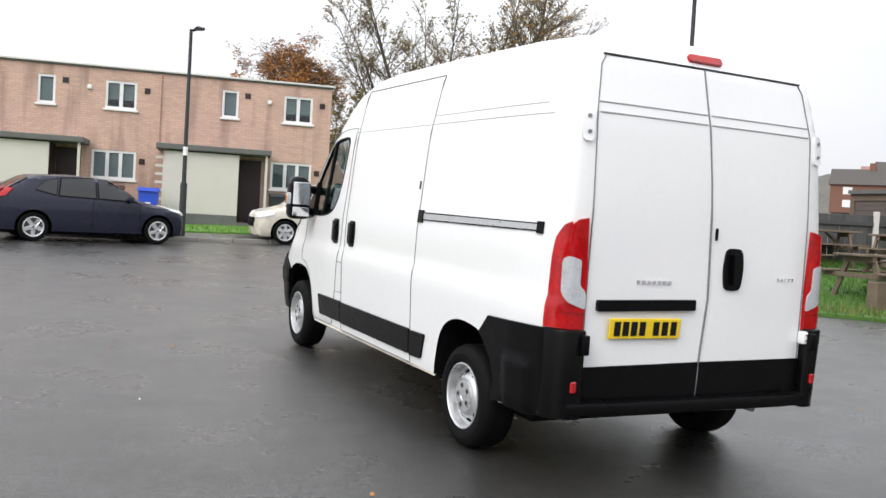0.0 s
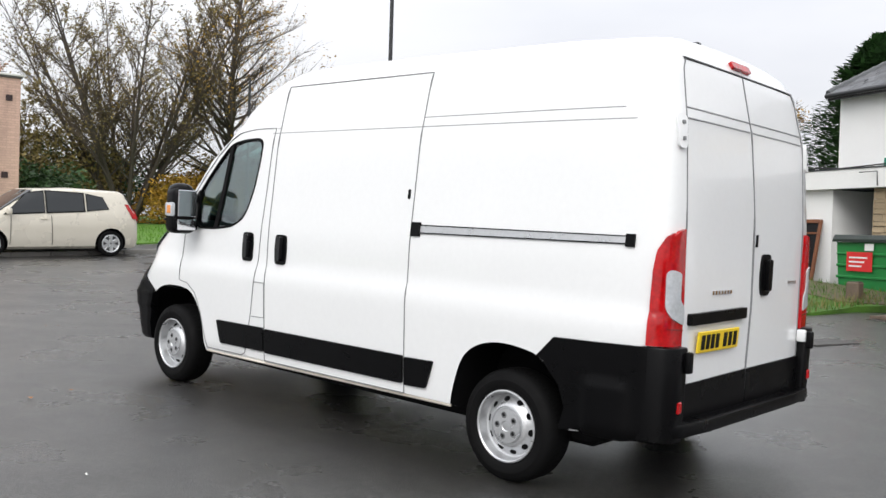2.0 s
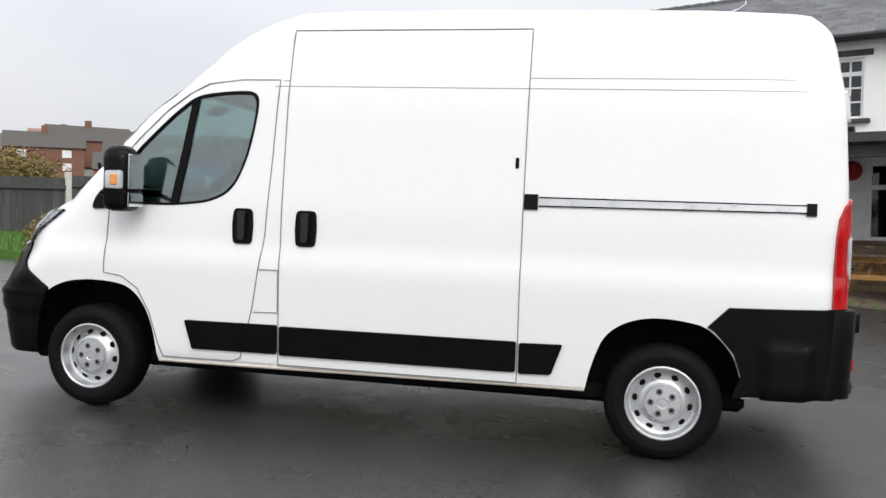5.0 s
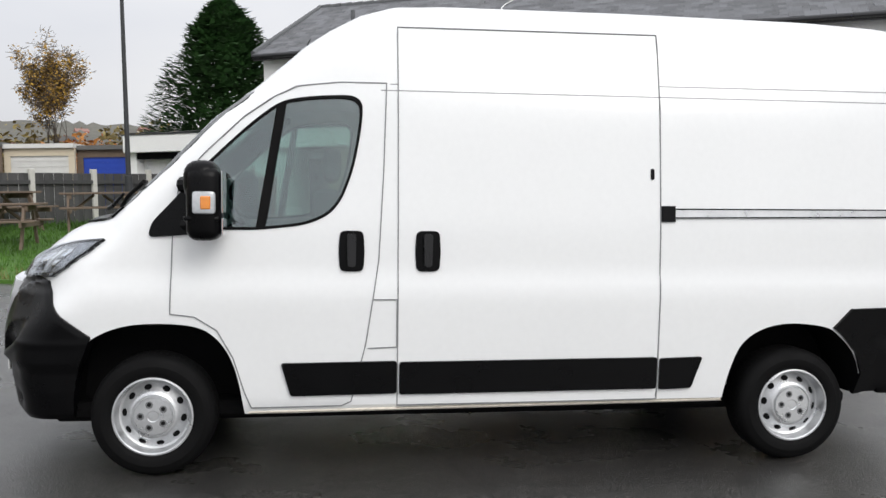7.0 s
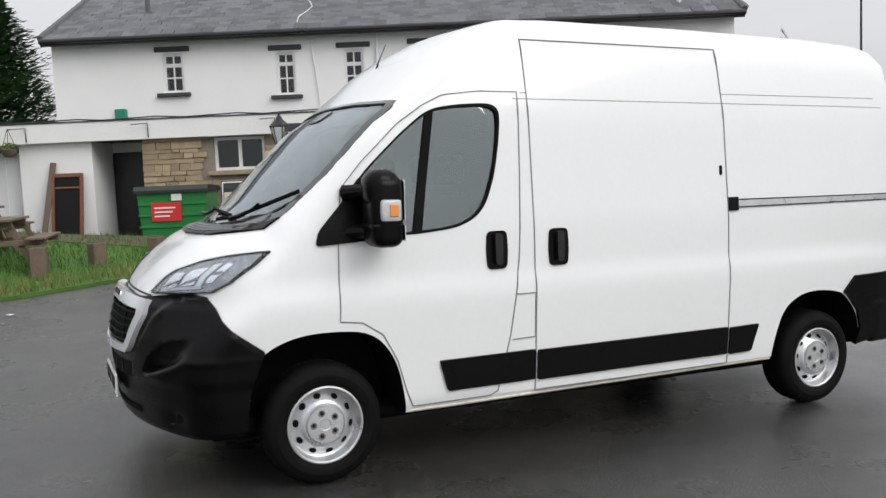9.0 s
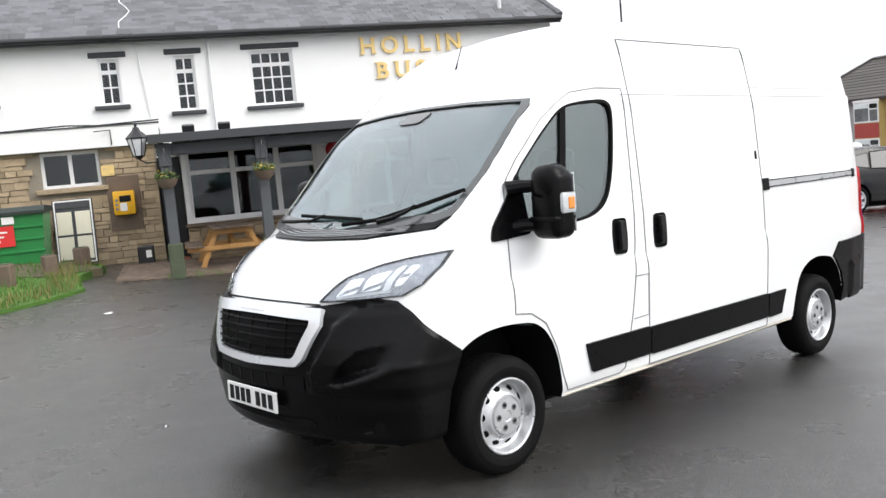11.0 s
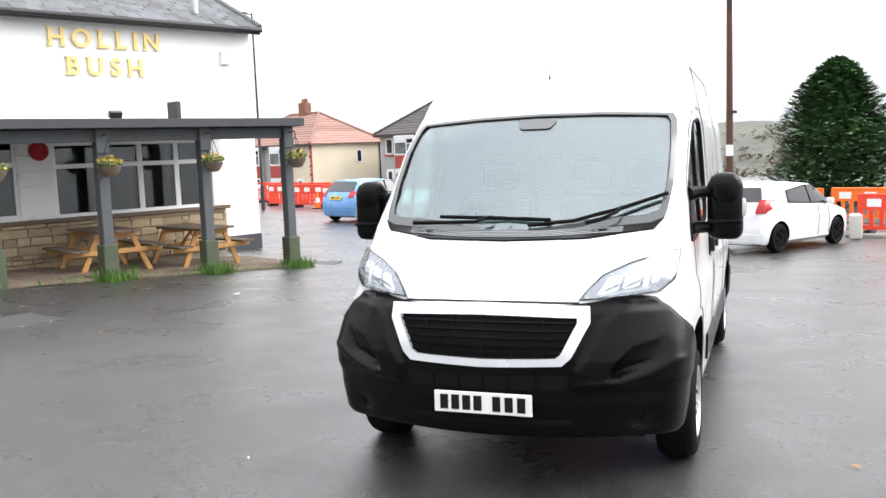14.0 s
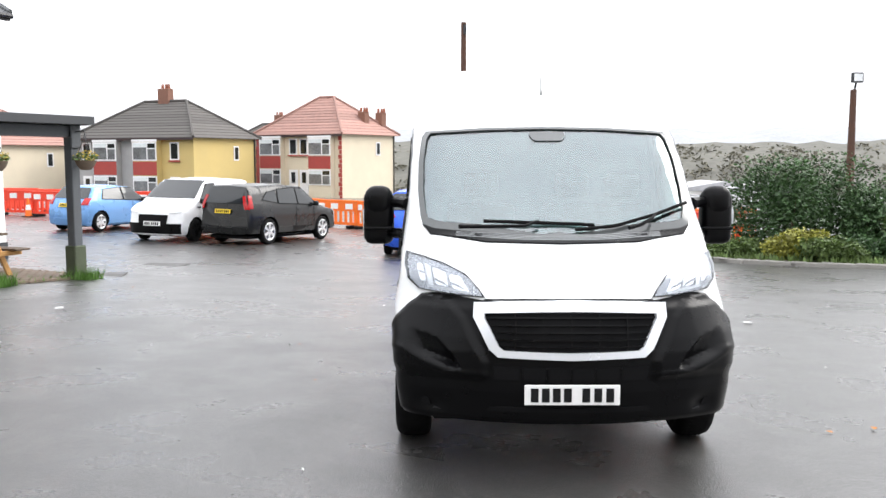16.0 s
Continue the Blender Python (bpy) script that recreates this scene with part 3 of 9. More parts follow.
    # black corner cover behind the rear wheel
    part("rear_corner_cover", patch(ax, [(-3.66, 0.756), (-3.765, 0.864), (-4.315, 0.878), (-4.315, 0.41), (-3.95, 0.41), (-3.80, 0.385), (-3.84, 0.5), (-3.80, 0.62), (-3.70, 0.73)], 0.018, 0.03, 0.03,
         bulge=lambda a, b: 0.016 * max(0.0, min(1.0, (0.672 - b) / 0.012)) * max(0.0, min(1.0, (-3.94 - a) / 0.012)) * max(0.0, min(1.0, (a + 4.20) / 0.02))), M_BLACK, VAN, "black plastic rear corner cover")

# tail: doors, lamps, plate, step
part("rear_door_seam", seam("b", [(-0.70, 2.335), (-0.735, 2.28), (-0.775, 2.02), (-0.785, 1.2), (-0.785, 0.5)]), M_GAP, VAN)
part("rear_door_seam", seam("b", [(0.70, 2.335), (0.735, 2.28), (0.775, 2.02), (0.785, 1.2), (0.785, 0.5)]), M_GAP, VAN)
part("rear_door_seam", seam("b", [(0.0, 0.5), (0.015, 0.76), (0.04, 1.05), (0.012, 1.7), (-0.02, 2.08), (-0.03, 2.335)], 0.009), M_GAP, VAN)
part("rear_door_seam", seam("b", [(-0.72, 2.335), (0.72, 2.335)], 0.012), M_INK, VAN)
for z in (2.02, 2.075):
    part("rear_crease", seam("b", [(-0.76, z), (-0.03, z)], 0.006), M_CREASE_SHADE, VAN)
    part("rear_crease", seam("b", [(0.0, z), (0.76, z)], 0.006), M_CREASE_SHADE, VAN)
part("rear_door_foot", patch("b", [(-0.81, 0.44), (-0.006, 0.44), (0.0, 0.692), (-0.81, 0.676)], 0.008, 0.02, 0.1), M_BLACK, VAN)
part("rear_door_foot", patch("b", [(0.008, 0.44), (0.81, 0.44), (0.81, 0.70), (0.012, 0.692)], 0.008, 0.02, 0.1), M_BLACK, VAN)
part("plate_lamp_trim", patch("b", rounded([(-0.72, 0.975), (-0.06, 0.985), (-0.06, 1.045), (-0.72, 1.035)], 0.012), 0.022, 0.03, 0.1), M_BLACK, VAN, "black bar above the rear plate")
handle = part("rear_door_handle", patch("b", rounded([(0.15, 1.10), (0.27, 1.10), (0.285, 1.22), (0.27, 1.34), (0.15, 1.34), (0.135, 1.22)], 0.04), 0.008, 0.02, 0.05), M_BLACK, VAN)
part("grip", patch("b", rounded([(0.19, 1.13), (0.235, 1.13), (0.24, 1.31), (0.185, 1.31)], 0.015), 0.035, 0.03, 0.05), M_BLACK, handle)
part("door_lock", patch("b", rounded([(0.06, 1.38), (0.075, 1.38), (0.075, 1.45), (0.06, 1.45)], 0.006), 0.005, 0.01), M_BLACK, VAN)
brake = part("high_brake_lamp", patch("b", rounded([(-0.13, 2.365), (0.11, 2.365), (0.11, 2.405), (-0.13, 2.405)], 0.015), 0.02, 0.03, 0.05), M_RED, VAN, "narrow red high brake lamp")
for s in (-1, 1):
    def flip(poly):
        return [(s * a, b) for a, b in poly][:: s]
    outer = flip([(0.812, 1.462), (0.86, 1.452), (0.90, 1.42), (0.925, 1.36), (0.932, 1.2), (0.935, 0.885), (0.80, 0.872), (0.797, 1.1)])
    lamp = part("tail_lamp", patch("b", outer, 0.02, 0.04, 0.015), M_RED, VAN, "tall red tail lamp with a clear middle")
    part("clear_lens", patch("b", flip(rounded([(0.842, 1.243), (0.91, 1.262), (0.925, 1.24), (0.925, 1.07), (0.905, 1.02), (0.80, 0.982), (0.803, 1.075), (0.842, 1.11)], 0.02)), 0.027, 0.012, 0.015), M_LENS, lamp)
    part("lens_band", patch("b", flip([(0.80, 0.955), (0.925, 0.965), (0.925, 0.973), (0.80, 0.963)]), 0.024, 0.01, 0.015), M_DEEPRED, lamp)
    ax = "l" if s < 0 else "r"
    part("side_lens", patch(ax, [(-4.345, 1.44), (-4.325, 1.42), (-4.295, 1.35), (-4.284, 1.25), (-4.28, 1.1), (-4.278, 0.885), (-4.345, 0.885)], 0.02, 0.03, 0.015), M_RED, lamp)
    hinge = part("door_hinge", patch("b", flip(rounded([(0.80, 1.86), (0.86, 1.86), (0.86, 2.03), (0.80, 2.03)], 0.03)), 0.018, 0.02, 0.05), M_VAN, VAN)
    for dz in (0.04, 0.12):
        part("bolt", patch("b", flip(rounded([(0.82, 1.86 + dz), (0.838, 1.86 + dz), (0.838, 1.878 + dz), (0.82, 1.878 + dz)], 0.006)), 0.022, 0.006), M_GAP, hinge)
    if s > 0:
        low_hinge = part("door_hinge", nbox(0.775, 0.825, -4.415, -4.36, 0.79, 0.868, 0.012, None, 2), M_VAN, VAN)
        for z in (0.808, 0.84):
            part("bolt", nbox(0.785, 0.80, -4.419, -4.414, z, z + 0.012, 0.003), M_GAP, low_hinge)
    # bumper corner, drawn in towards its foot, with a hinge cover and a small reflector
    bm = bmesh.new()
    prism(bm, rounded([(s * 0.80, -4.30), (s * 0.80, -4.425), (s * 0.90, -4.42), (s * 0.955, -4.375), (s * 0.985, -4.30), (s * 0.985, -4.24)], 0.03, 3), "z", 0.41, 0.880)
    for v in bm.verts:
        if v.co.z < 0.6:
            v.co.x -= s * 0.018 * (abs(v.co.x) - 0.78) / 0.2
            v.co.y += 0.012
    rim = [e for e in bm.edges if all(v.co.z > 0.8 for v in e.verts)]
    bmesh.ops.bevel(bm, geom=rim, offset=0.012, segments=2, affect="EDGES", profile=0.5)
    corner = part("bumper_corner", bm, M_BLACK, VAN)
    part("hinge_cover", nbox(s * 0.822 - 0.022, s * 0.822 + 0.022, -4.45, -4.41, 0.752, 0.858, 0.008, None, 2), M_BLACK, corner)
    part("reflector", nbox(s * 0.862 - 0.018, s * 0.862 + 0.018, -4.423, -4.40, 0.552, 0.612, 0.006), M_RED, corner, "small red reflector")
step_bm = prism(bmesh.new(), rounded([(-0.965, -4.20), (-0.955, -4.34), (-0.875, -4.425), (-0.60, -4.45), (0.60, -4.45), (0.875, -4.425), (0.955, -4.34), (0.965, -4.20)], 0.05), "z", 0.428, 0.498)
lip = [e for e in step_bm.edges if abs(e.verts[0].co.z - e.verts[1].co.z) < 0.01]
bmesh.ops.bevel(step_bm, geom=lip, offset=0.012, segments=2, affect="EDGES", profile=0.5)
step = part("rear_step", step_bm, M_BLACK, VAN, "black rear step bumper")
for i in range(6):
    part("tread_rib", nbox(-0.75, 0.75, -4.425 + i * 0.012, -4.418 + i * 0.012, 0.497, 0.502), M_BLACK, step)


def number_plate(where, ground):
    """A plate of 0.52 x 0.11 m facing -y of its pose, with bars for its seven marks."""
    plate = part("number_plate", nbox(-0.26, 0.26, -0.006, 0.006, -0.056, 0.056, 0.004), ground, VAN, "number plate with dark raised bars")
    plate.matrix_basis = where
    for x in (-0.205, -0.145, -0.085, -0.025, 0.075, 0.14, 0.205):
        bar = part("plate_mark", nbox(x - 0.021, x + 0.021, -0.009, -0.005, -0.038, 0.038), M_INK, plate)
    return plate


number_plate(pose(-0.40, -4.385, 0.885, 4, 0, 0) @ Matrix.Diagonal((0.93, 1, 1, 1)), M_YELLOW)
# badges are drawn as plain bars
for x0, x1, z in ((-0.47, -0.22, 1.125), (0.56, 0.71, 1.16)):
    n = 7 if x0 < 0 else 5
    for i in range(n):
        a = x0 + (x1 - x0) * i / n
        part("badge_bar", patch("b", [(a, z), (a + (x1 - x0) / n * 0.6, z), (a + (x1 - x0) / n * 0.6, z + 0.02), (a, z + 0.02)], 0.004, 0.006), M_CHROME, VAN)

# nose: bumper, grille, lamps
def clamp(v):
    return max(0.0, min(1.0, v))


def nose_bulge(a, b):
    """The bumper's relief: a plane set back round the grille, the wedge-shaped hollow of the scoop and the blade below it."""
    x = abs(a)
    edge = float(lerp(b, [0.60, 0.672, 0.79, 0.906, 0.99, 1.018], [0.44, 0.436, 0.50, 0.551, 0.637, 0.80]))
    swell = 0.028 * clamp((x - edge) / 0.025) * clamp((b - 0.56) / 0.05) * clamp((1.03 - b) / 0.03)
    low = float(lerp(x, [0.44, 0.56, 0.69, 0.79, 0.85, 0.90], [0.615, 0.617, 0.645, 0.680, 0.705, 0.73]))
    high = float(lerp(x, [0.56, 0.62, 0.70, 0.88], [0.62, 0.71, 0.79, 0.83]))
    hollow = 0.0
    if high > low:
        u = (b - low) / (high - low)
        if 0 < u < 1:
            hollow = -0.060 * clamp(u / 0.2) * (1 - u) ** 0.7 * clamp((x - 0.57) / 0.06) * clamp((0.885 - x) / 0.07)
    blade = 0.010 * math.exp(-((b - low + 0.022) / 0.018) ** 2) * clamp((x - 0.42) / 0.03)
    foot = -0.022 * math.exp(-((x - 0.77) / 0.07) ** 2 - ((b - 0.405) / 0.045) ** 2)
    return swell + hollow + blade + foot - 0.018 * clamp((b - 0.95) / 0.05)


def wrap_bumper(cols=208, rows=66):
    """The bumper as one skin wrapped round the nose from arch to arch: its plan follows the body, its relief comes from nose_bulge."""
    u = np.linspace(-1, 1, cols)
    v = np.linspace(0, 1, rows)
    top = lerp(np.abs(u), [0, 0.42, 0.6, 0.8, 0.93, 1.0], [0.994, 0.988, 1.0, 1.02, 1.024, 1.012])
    z = 0.320 + v[:, None] * (top[None, :] - 0.320)
    reach = lerp(z, [0.30, 0.36, 0.45, 0.56, 0.68, 0.742, 0.77, 0.80, 0.86, 0.905, 0.96, 1.0, 1.03], [72.4, 73.0, 73.6, 74.8, 77.4, 78.8, 76.6, 74.4, 70.0, 67.4, 65.2, 62.5, 61.0])
    way = np.radians(u[None, :] * reach)
    zc = np.clip(z, 0.46, 0.99)
    near, far = np.full_like(z, 0.2), np.full_like(z, 1.6)
    for _ in range(32):
        mid = (near + far) / 2
        within = van_field(mid * np.sin(way), 0.1 + mid * np.cos(way), zc) < 0
        near, far = np.where(within, mid, near), np.where(within, far, mid)
    relief = np.array([[nose_bulge(near[j, i] * math.sin(way[j, i]), z[j, i]) for i in range(cols)] for j in range(rows)])
    edge = 0.008 * np.clip((np.abs(u)[None, :] - 0.97) / 0.03, 0, 1)
    side_on = np.clip((np.degrees(np.abs(way)) - 48) / 20, 0, 1)
    outer = near + 0.026 - 0.013 * side_on + relief * (1 - 0.6 * side_on) - edge - lerp(z, [0.30, 0.345, 0.46], [0.055, 0.02, 0])
    bm = bmesh.new()
    skins = []
    for r in (outer, near - 0.045):
        skins.append([[bm.verts.new((r[j, i] * math.sin(way[j, i]), 0.1 + r[j, i] * math.cos(way[j, i]), z[j, i])) for i in range(cols)] for j in range(rows)])
    for k, g in enumerate(skins):
        for j in range(rows - 1):
            for i in range(cols - 1):
                f = (g[j][i], g[j][i + 1], g[j + 1][i + 1], g[j + 1][i])
                bm.faces.new(f if k == 0 else f[::-1])
    o, n = skins
    rim = [(0, i) for i in range(cols)] + [(j, cols - 1) for j in range(1, rows)] + [(rows - 1, i) for i in range(cols - 2, -1, -1)] + [(j, 0) for j in range(rows - 2, 0, -1)]
    for (j, i), (q, p) in zip(rim, rim[1:] + rim[:1]):
        bm.faces.new((o[j][i], n[j][i], n[q][p], o[q][p]))
    bmesh.ops.recalc_face_normals(bm, faces=bm.faces)
    return bm


bumper = part("front_bumper", wrap_bumper(), M_BLACK, VAN, "big black plastic front bumper")
GR_OUT = [(-0.51, 0.975), (0, 0.985), (0.51, 0.975), (0.515, 0.90), (0.435, 0.735), (0.39, 0.70), (0, 0.69), (-0.39, 0.70), (-0.435, 0.735), (-0.515, 0.90)]
GR_IN = [(-0.455, 0.925), (0, 0.93), (0.455, 0.925), (0.455, 0.90), (0.385, 0.755), (0.36, 0.735), (0, 0.73), (-0.36, 0.735), (-0.385, 0.755), (-0.455, 0.90)]
grille = part("grille", patch("f", GR_IN, 0.034, 0.01, 0.1), M_DARK, VAN, "black slatted grille in a silver frame")
part("grille_frame", patch("f", GR_OUT, 0.055, 0.06, 0.06, holes=[GR_IN]), M_SILVER, grille)
part("badge", patch("f", rounded([(-0.13, 0.945), (0.13, 0.945), (0.12, 0.968), (-0.12, 0.968)], 0.008), 0.059, 0.01, 0.05), M_CHROME, grille)
for i in range(5):
    z = 0.752 + i * 0.037
    w = 0.385 + (z - 0.75) * 0.46
    part("slat", patch("f", [(-w, z), (w, z), (w, z + 0.008), (-w, z + 0.008)], 0.046, 0.022, 0.1), M_BLACK, grille)
for x in (-0.3, -0.15, 0.0, 0.15, 0.3):
    part("stay", patch("f", [(x - 0.004, 0.74), (x + 0.004, 0.74), (x + 0.004, 0.92), (x - 0.004, 0.92)], 0.042, 0.012, 0.1), M_BLACK, grille)
low = part("lower_grille", patch("f", [(-0.415, 0.575), (0.415, 0.575), (0.42, 0.648), (-0.42, 0.648)], 0.030, 0.01, 0.1), M_DARK, VAN)
for x in (-0.27, -0.13, 0.0, 0.13, 0.27):
    part("stay", patch("f", [(x - 0.006, 0.58), (x + 0.006, 0.58), (x + 0.006, 0.644), (x - 0.006, 0.644)], 0.033, 0.01, 0.1), M_BLACK, low)
part("air_slot", patch("f", [(-0.45, 0.40), (0.45, 0.40), (0.43, 0.425), (-0.43, 0.425)], 0.034, 0.01, 0.1), M_DARK, VAN)
number_plate(pose(0.0, 0.934, 0.502, 0, 0, 180), M_WHITEPL)
for s in (-1, 1):
    def flip(poly):
        return [(s * a, b) for a, b in poly][:: s]
    for k in range(4):
        z = 0.690 + k * 0.022
        part("scoop_slat", patch("f", flip([(0.70 + k * 0.012, z), (0.80 + k * 0.014, z + 0.022), (0.80 + k * 0.014, z + 0.028), (0.70 + k * 0.012, z + 0.006)]), 0.004, 0.010, 0.03), M_SMOOTH, bumper)
    fog = part("fog_recess", patch("f", flip(rounded([(0.76, 0.385), (0.835, 0.395), (0.84, 0.455), (0.79, 0.45)], 0.025)), 0.012, 0.01, 0.04), M_DARK, bumper)
    part("fog_trim", patch("f", flip([(0.66, 0.372), (0.75, 0.385), (0.75, 0.390), (0.69, 0.381)]), 0.024, 0.012, 0.05), M_SMOOTH, bumper)
    shape = [(0.465, 1.01), (0.50, 1.055), (0.53, 1.088), (0.57, 1.125), (0.69, 1.178), (0.80, 1.207), (0.918, 1.228), (0.922, 1.16), (0.90, 1.085), (0.835, 1.032), (0.74, 1.024), (0.60, 1.014)]
    mid = (0.72, 1.105)
    lamp = part("headlamp", patch("f", flip(shape), 0.010, 0.03, 0.02), M_BOWL, VAN, "swept-back clear headlamp")
    inset = [(a + (mid[0] - a) * 0.05, b + (mid[1] - b) * 0.07) for a, b in shape]
    part("lamp_edge", patch("f", flip(shape), 0.016, 0.02, 0.02, holes=[flip(inset)]), M_BLACK, lamp)
    for bowl in ([(0.545, 1.032), (0.64, 1.05), (0.662, 1.118), (0.60, 1.112)], [(0.66, 1.055), (0.735, 1.066), (0.758, 1.150), (0.682, 1.128)]):
        part("reflector_bowl", patch("f", flip(rounded(bowl, 0.012)), 0.015, 0.012, 0.02), M_CHROME, lamp)
        c, d = bowl[1]
        part("bowl_rib", patch("f", flip([(c - 0.075, d - 0.010), (c + 0.004, d + 0.020), (c + 0.008, d + 0.034), (c - 0.045, d + 0.014)]), 0.018, 0.008, 0.02), M_BOWL, lamp)
    part("lamp_pillar", patch("f", flip([(0.748, 1.058), (0.775, 1.062), (0.803, 1.168), (0.772, 1.158)]), 0.018, 0.012, 0.02), M_CLEAR, lamp)
    part("side_bowl", patch("f", flip(rounded([(0.790, 1.075), (0.825, 1.082), (0.853, 1.165), (0.820, 1.172)], 0.014)), 0.015, 0.012, 0.02), M_CHROME, lamp)
    part("bulb_shield", patch("f", flip([(0.805, 1.112), (0.832, 1.118), (0.834, 1.132), (0.808, 1.126)]), 0.019, 0.012, 0.02), M_BOWL, lamp)
    part("day_lamp", patch("f", flip([(0.55, 1.02), (0.66, 1.034), (0.78, 1.048), (0.785, 1.062), (0.66, 1.05), (0.56, 1.036)]), 0.018, 0.014, 0.02), M_LENS, lamp)
    part("lamp_cover", patch("f", flip(shape), 0.022, 0.003, 0.02), M_COVER, lamp)
part("bonnet_seam", seam("f", [(-0.47, 1.0), (-0.25, 1.005), (0.25, 1.005), (0.47, 1.0)], 0.010), M_INK, VAN)

# windscreen, scuttle, wipers
part("windscreen", patch("f", SCREEN, -0.008, 0.005, 0.12), M_SCREEN, VAN, "large raked windscreen reflecting the sky")
ws_in = [(a * 0.962, 1.68 + (b - 1.68) * (0.955 if b > 1.68 else 0.84)) for a, b in SCREEN]
part("screen_band", patch("f", SCREEN, 0.002, 0.008, 0.12, holes=[ws_in]), M_FRIT, VAN)
part("mirror_patch", patch("f", rounded([(-0.13, 1.995), (0.13, 1.995), (0.10, 1.93), (-0.10, 1.93)], 0.03), -0.001, 0.004, 0.06), M_FRIT, VAN)
scut = part("scuttle", patch("f", [(-0.83, 1.392), (-0.76, 1.365), (-0.45, 1.338), (0, 1.33), (0.45, 1.338), (0.76, 1.365), (0.83, 1.392), (0.78, 1.335), (0.45, 1.298), (0, 1.29), (-0.45, 1.298), (-0.78, 1.335)], 0.012, 0.03, 0.04), M_BLACK, VAN, "black slotted scuttle panel")
for k in range(4):
    part("vent_slot", patch("f", [(-0.62, 1.318 + k * 0.007), (-0.2, 1.302 + k * 0.007), (0.2, 1.302 + k * 0.007), (0.62, 1.318 + k * 0.007), (0.62, 1.321 + k * 0.007), (0.2, 1.305 + k * 0.007), (-0.2, 1.305 + k * 0.007), (-0.62, 1.321 + k * 0.007)], 0.016, 0.008, 0.1), M_TRIMGREY, scut)


def wiper(line, blade):
    p = skin("f", [q[0] for q in line], [q[1] for q in line])
    n = outward(p)
    w = part("wiper", tube(bmesh.new(), [tuple(a + b * 0.05) for a, b in zip(p, n)], [0.014, 0.012, 0.009, 0.008]), M_BLACK, VAN)
    p = skin("f", [q[0] for q in blade], [q[1] for q in blade])
    n = outward(p)
    part("wiper_blade", tube(bmesh.new(), [tuple(a + b * 0.025) for a, b in zip(p, n)], 0.011), M_RUB, w)


wiper([(-0.42, 1.335), (-0.50, 1.36), (-0.58, 1.40), (-0.60, 1.43)], [(-0.10, 1.345), (-0.35, 1.37), (-0.60, 1.435), (-0.83, 1.51)])
wiper([(0.60, 1.345), (0.40, 1.345), (0.2, 1.35), (0.12, 1.385)], [(0.45, 1.40), (0.2, 1.392), (-0.02, 1.385), (-0.22, 1.375)])

# door mirrors
for s in (-1, 1):
    c = s * 1.13
    mir = part("door_mirror", bmesh.new(), M_BLACK, VAN, "large two-part black door mirror")
    part("mirror_shell", nbox(c - 0.10, c + 0.10, -0.37, -0.20, 1.24, 1.60, 0.055, None, 4), M_BLACK, mir)
    part("mirror_cap", nbox(c - 0.092, c + 0.092, -0.36, -0.185, 1.43, 1.63, 0.07, None, 4), M_BLACK, mir)
    part("shell_rib", nbox(c - 0.095, c + 0.095, -0.36, -0.192, 1.335, 1.36, 0.01, None, 2), M_BLACK, mir)
    part("mirror_glass", nbox(c - 0.078, c + 0.078, -0.377, -0.368, 1.375, 1.575, 0.003), M_CHROME, mir)
    part("wide_glass", nbox(c - 0.078, c + 0.078, -0.377, -0.368, 1.27, 1.35, 0.003), M_CHROME, mir)
    ind = part("side_indicator", nbox(s * 1.215 - 0.03, s * 1.215 + 0.022, -0.345, -0.235, 1.37, 1.48, 0.016, None, 2), M_LENS, mir, "clear and amber side indicator")
    part("amber_part", nbox(s * 1.216 - 0.034, s * 1.216 + 0.034, -0.325, -0.275, 1.392, 1.458, 0.006), M_AMBER, ind)
    for z in (1.315, 1.52):
        part("mirror_arm", tube(bmesh.new(), [(s * 0.93, -0.15, z - 0.01), (s * 0.985, -0.215, z), (s * 1.07, -0.26, z)], [0.045, 0.036, 0.032]), M_BLACK, mir)

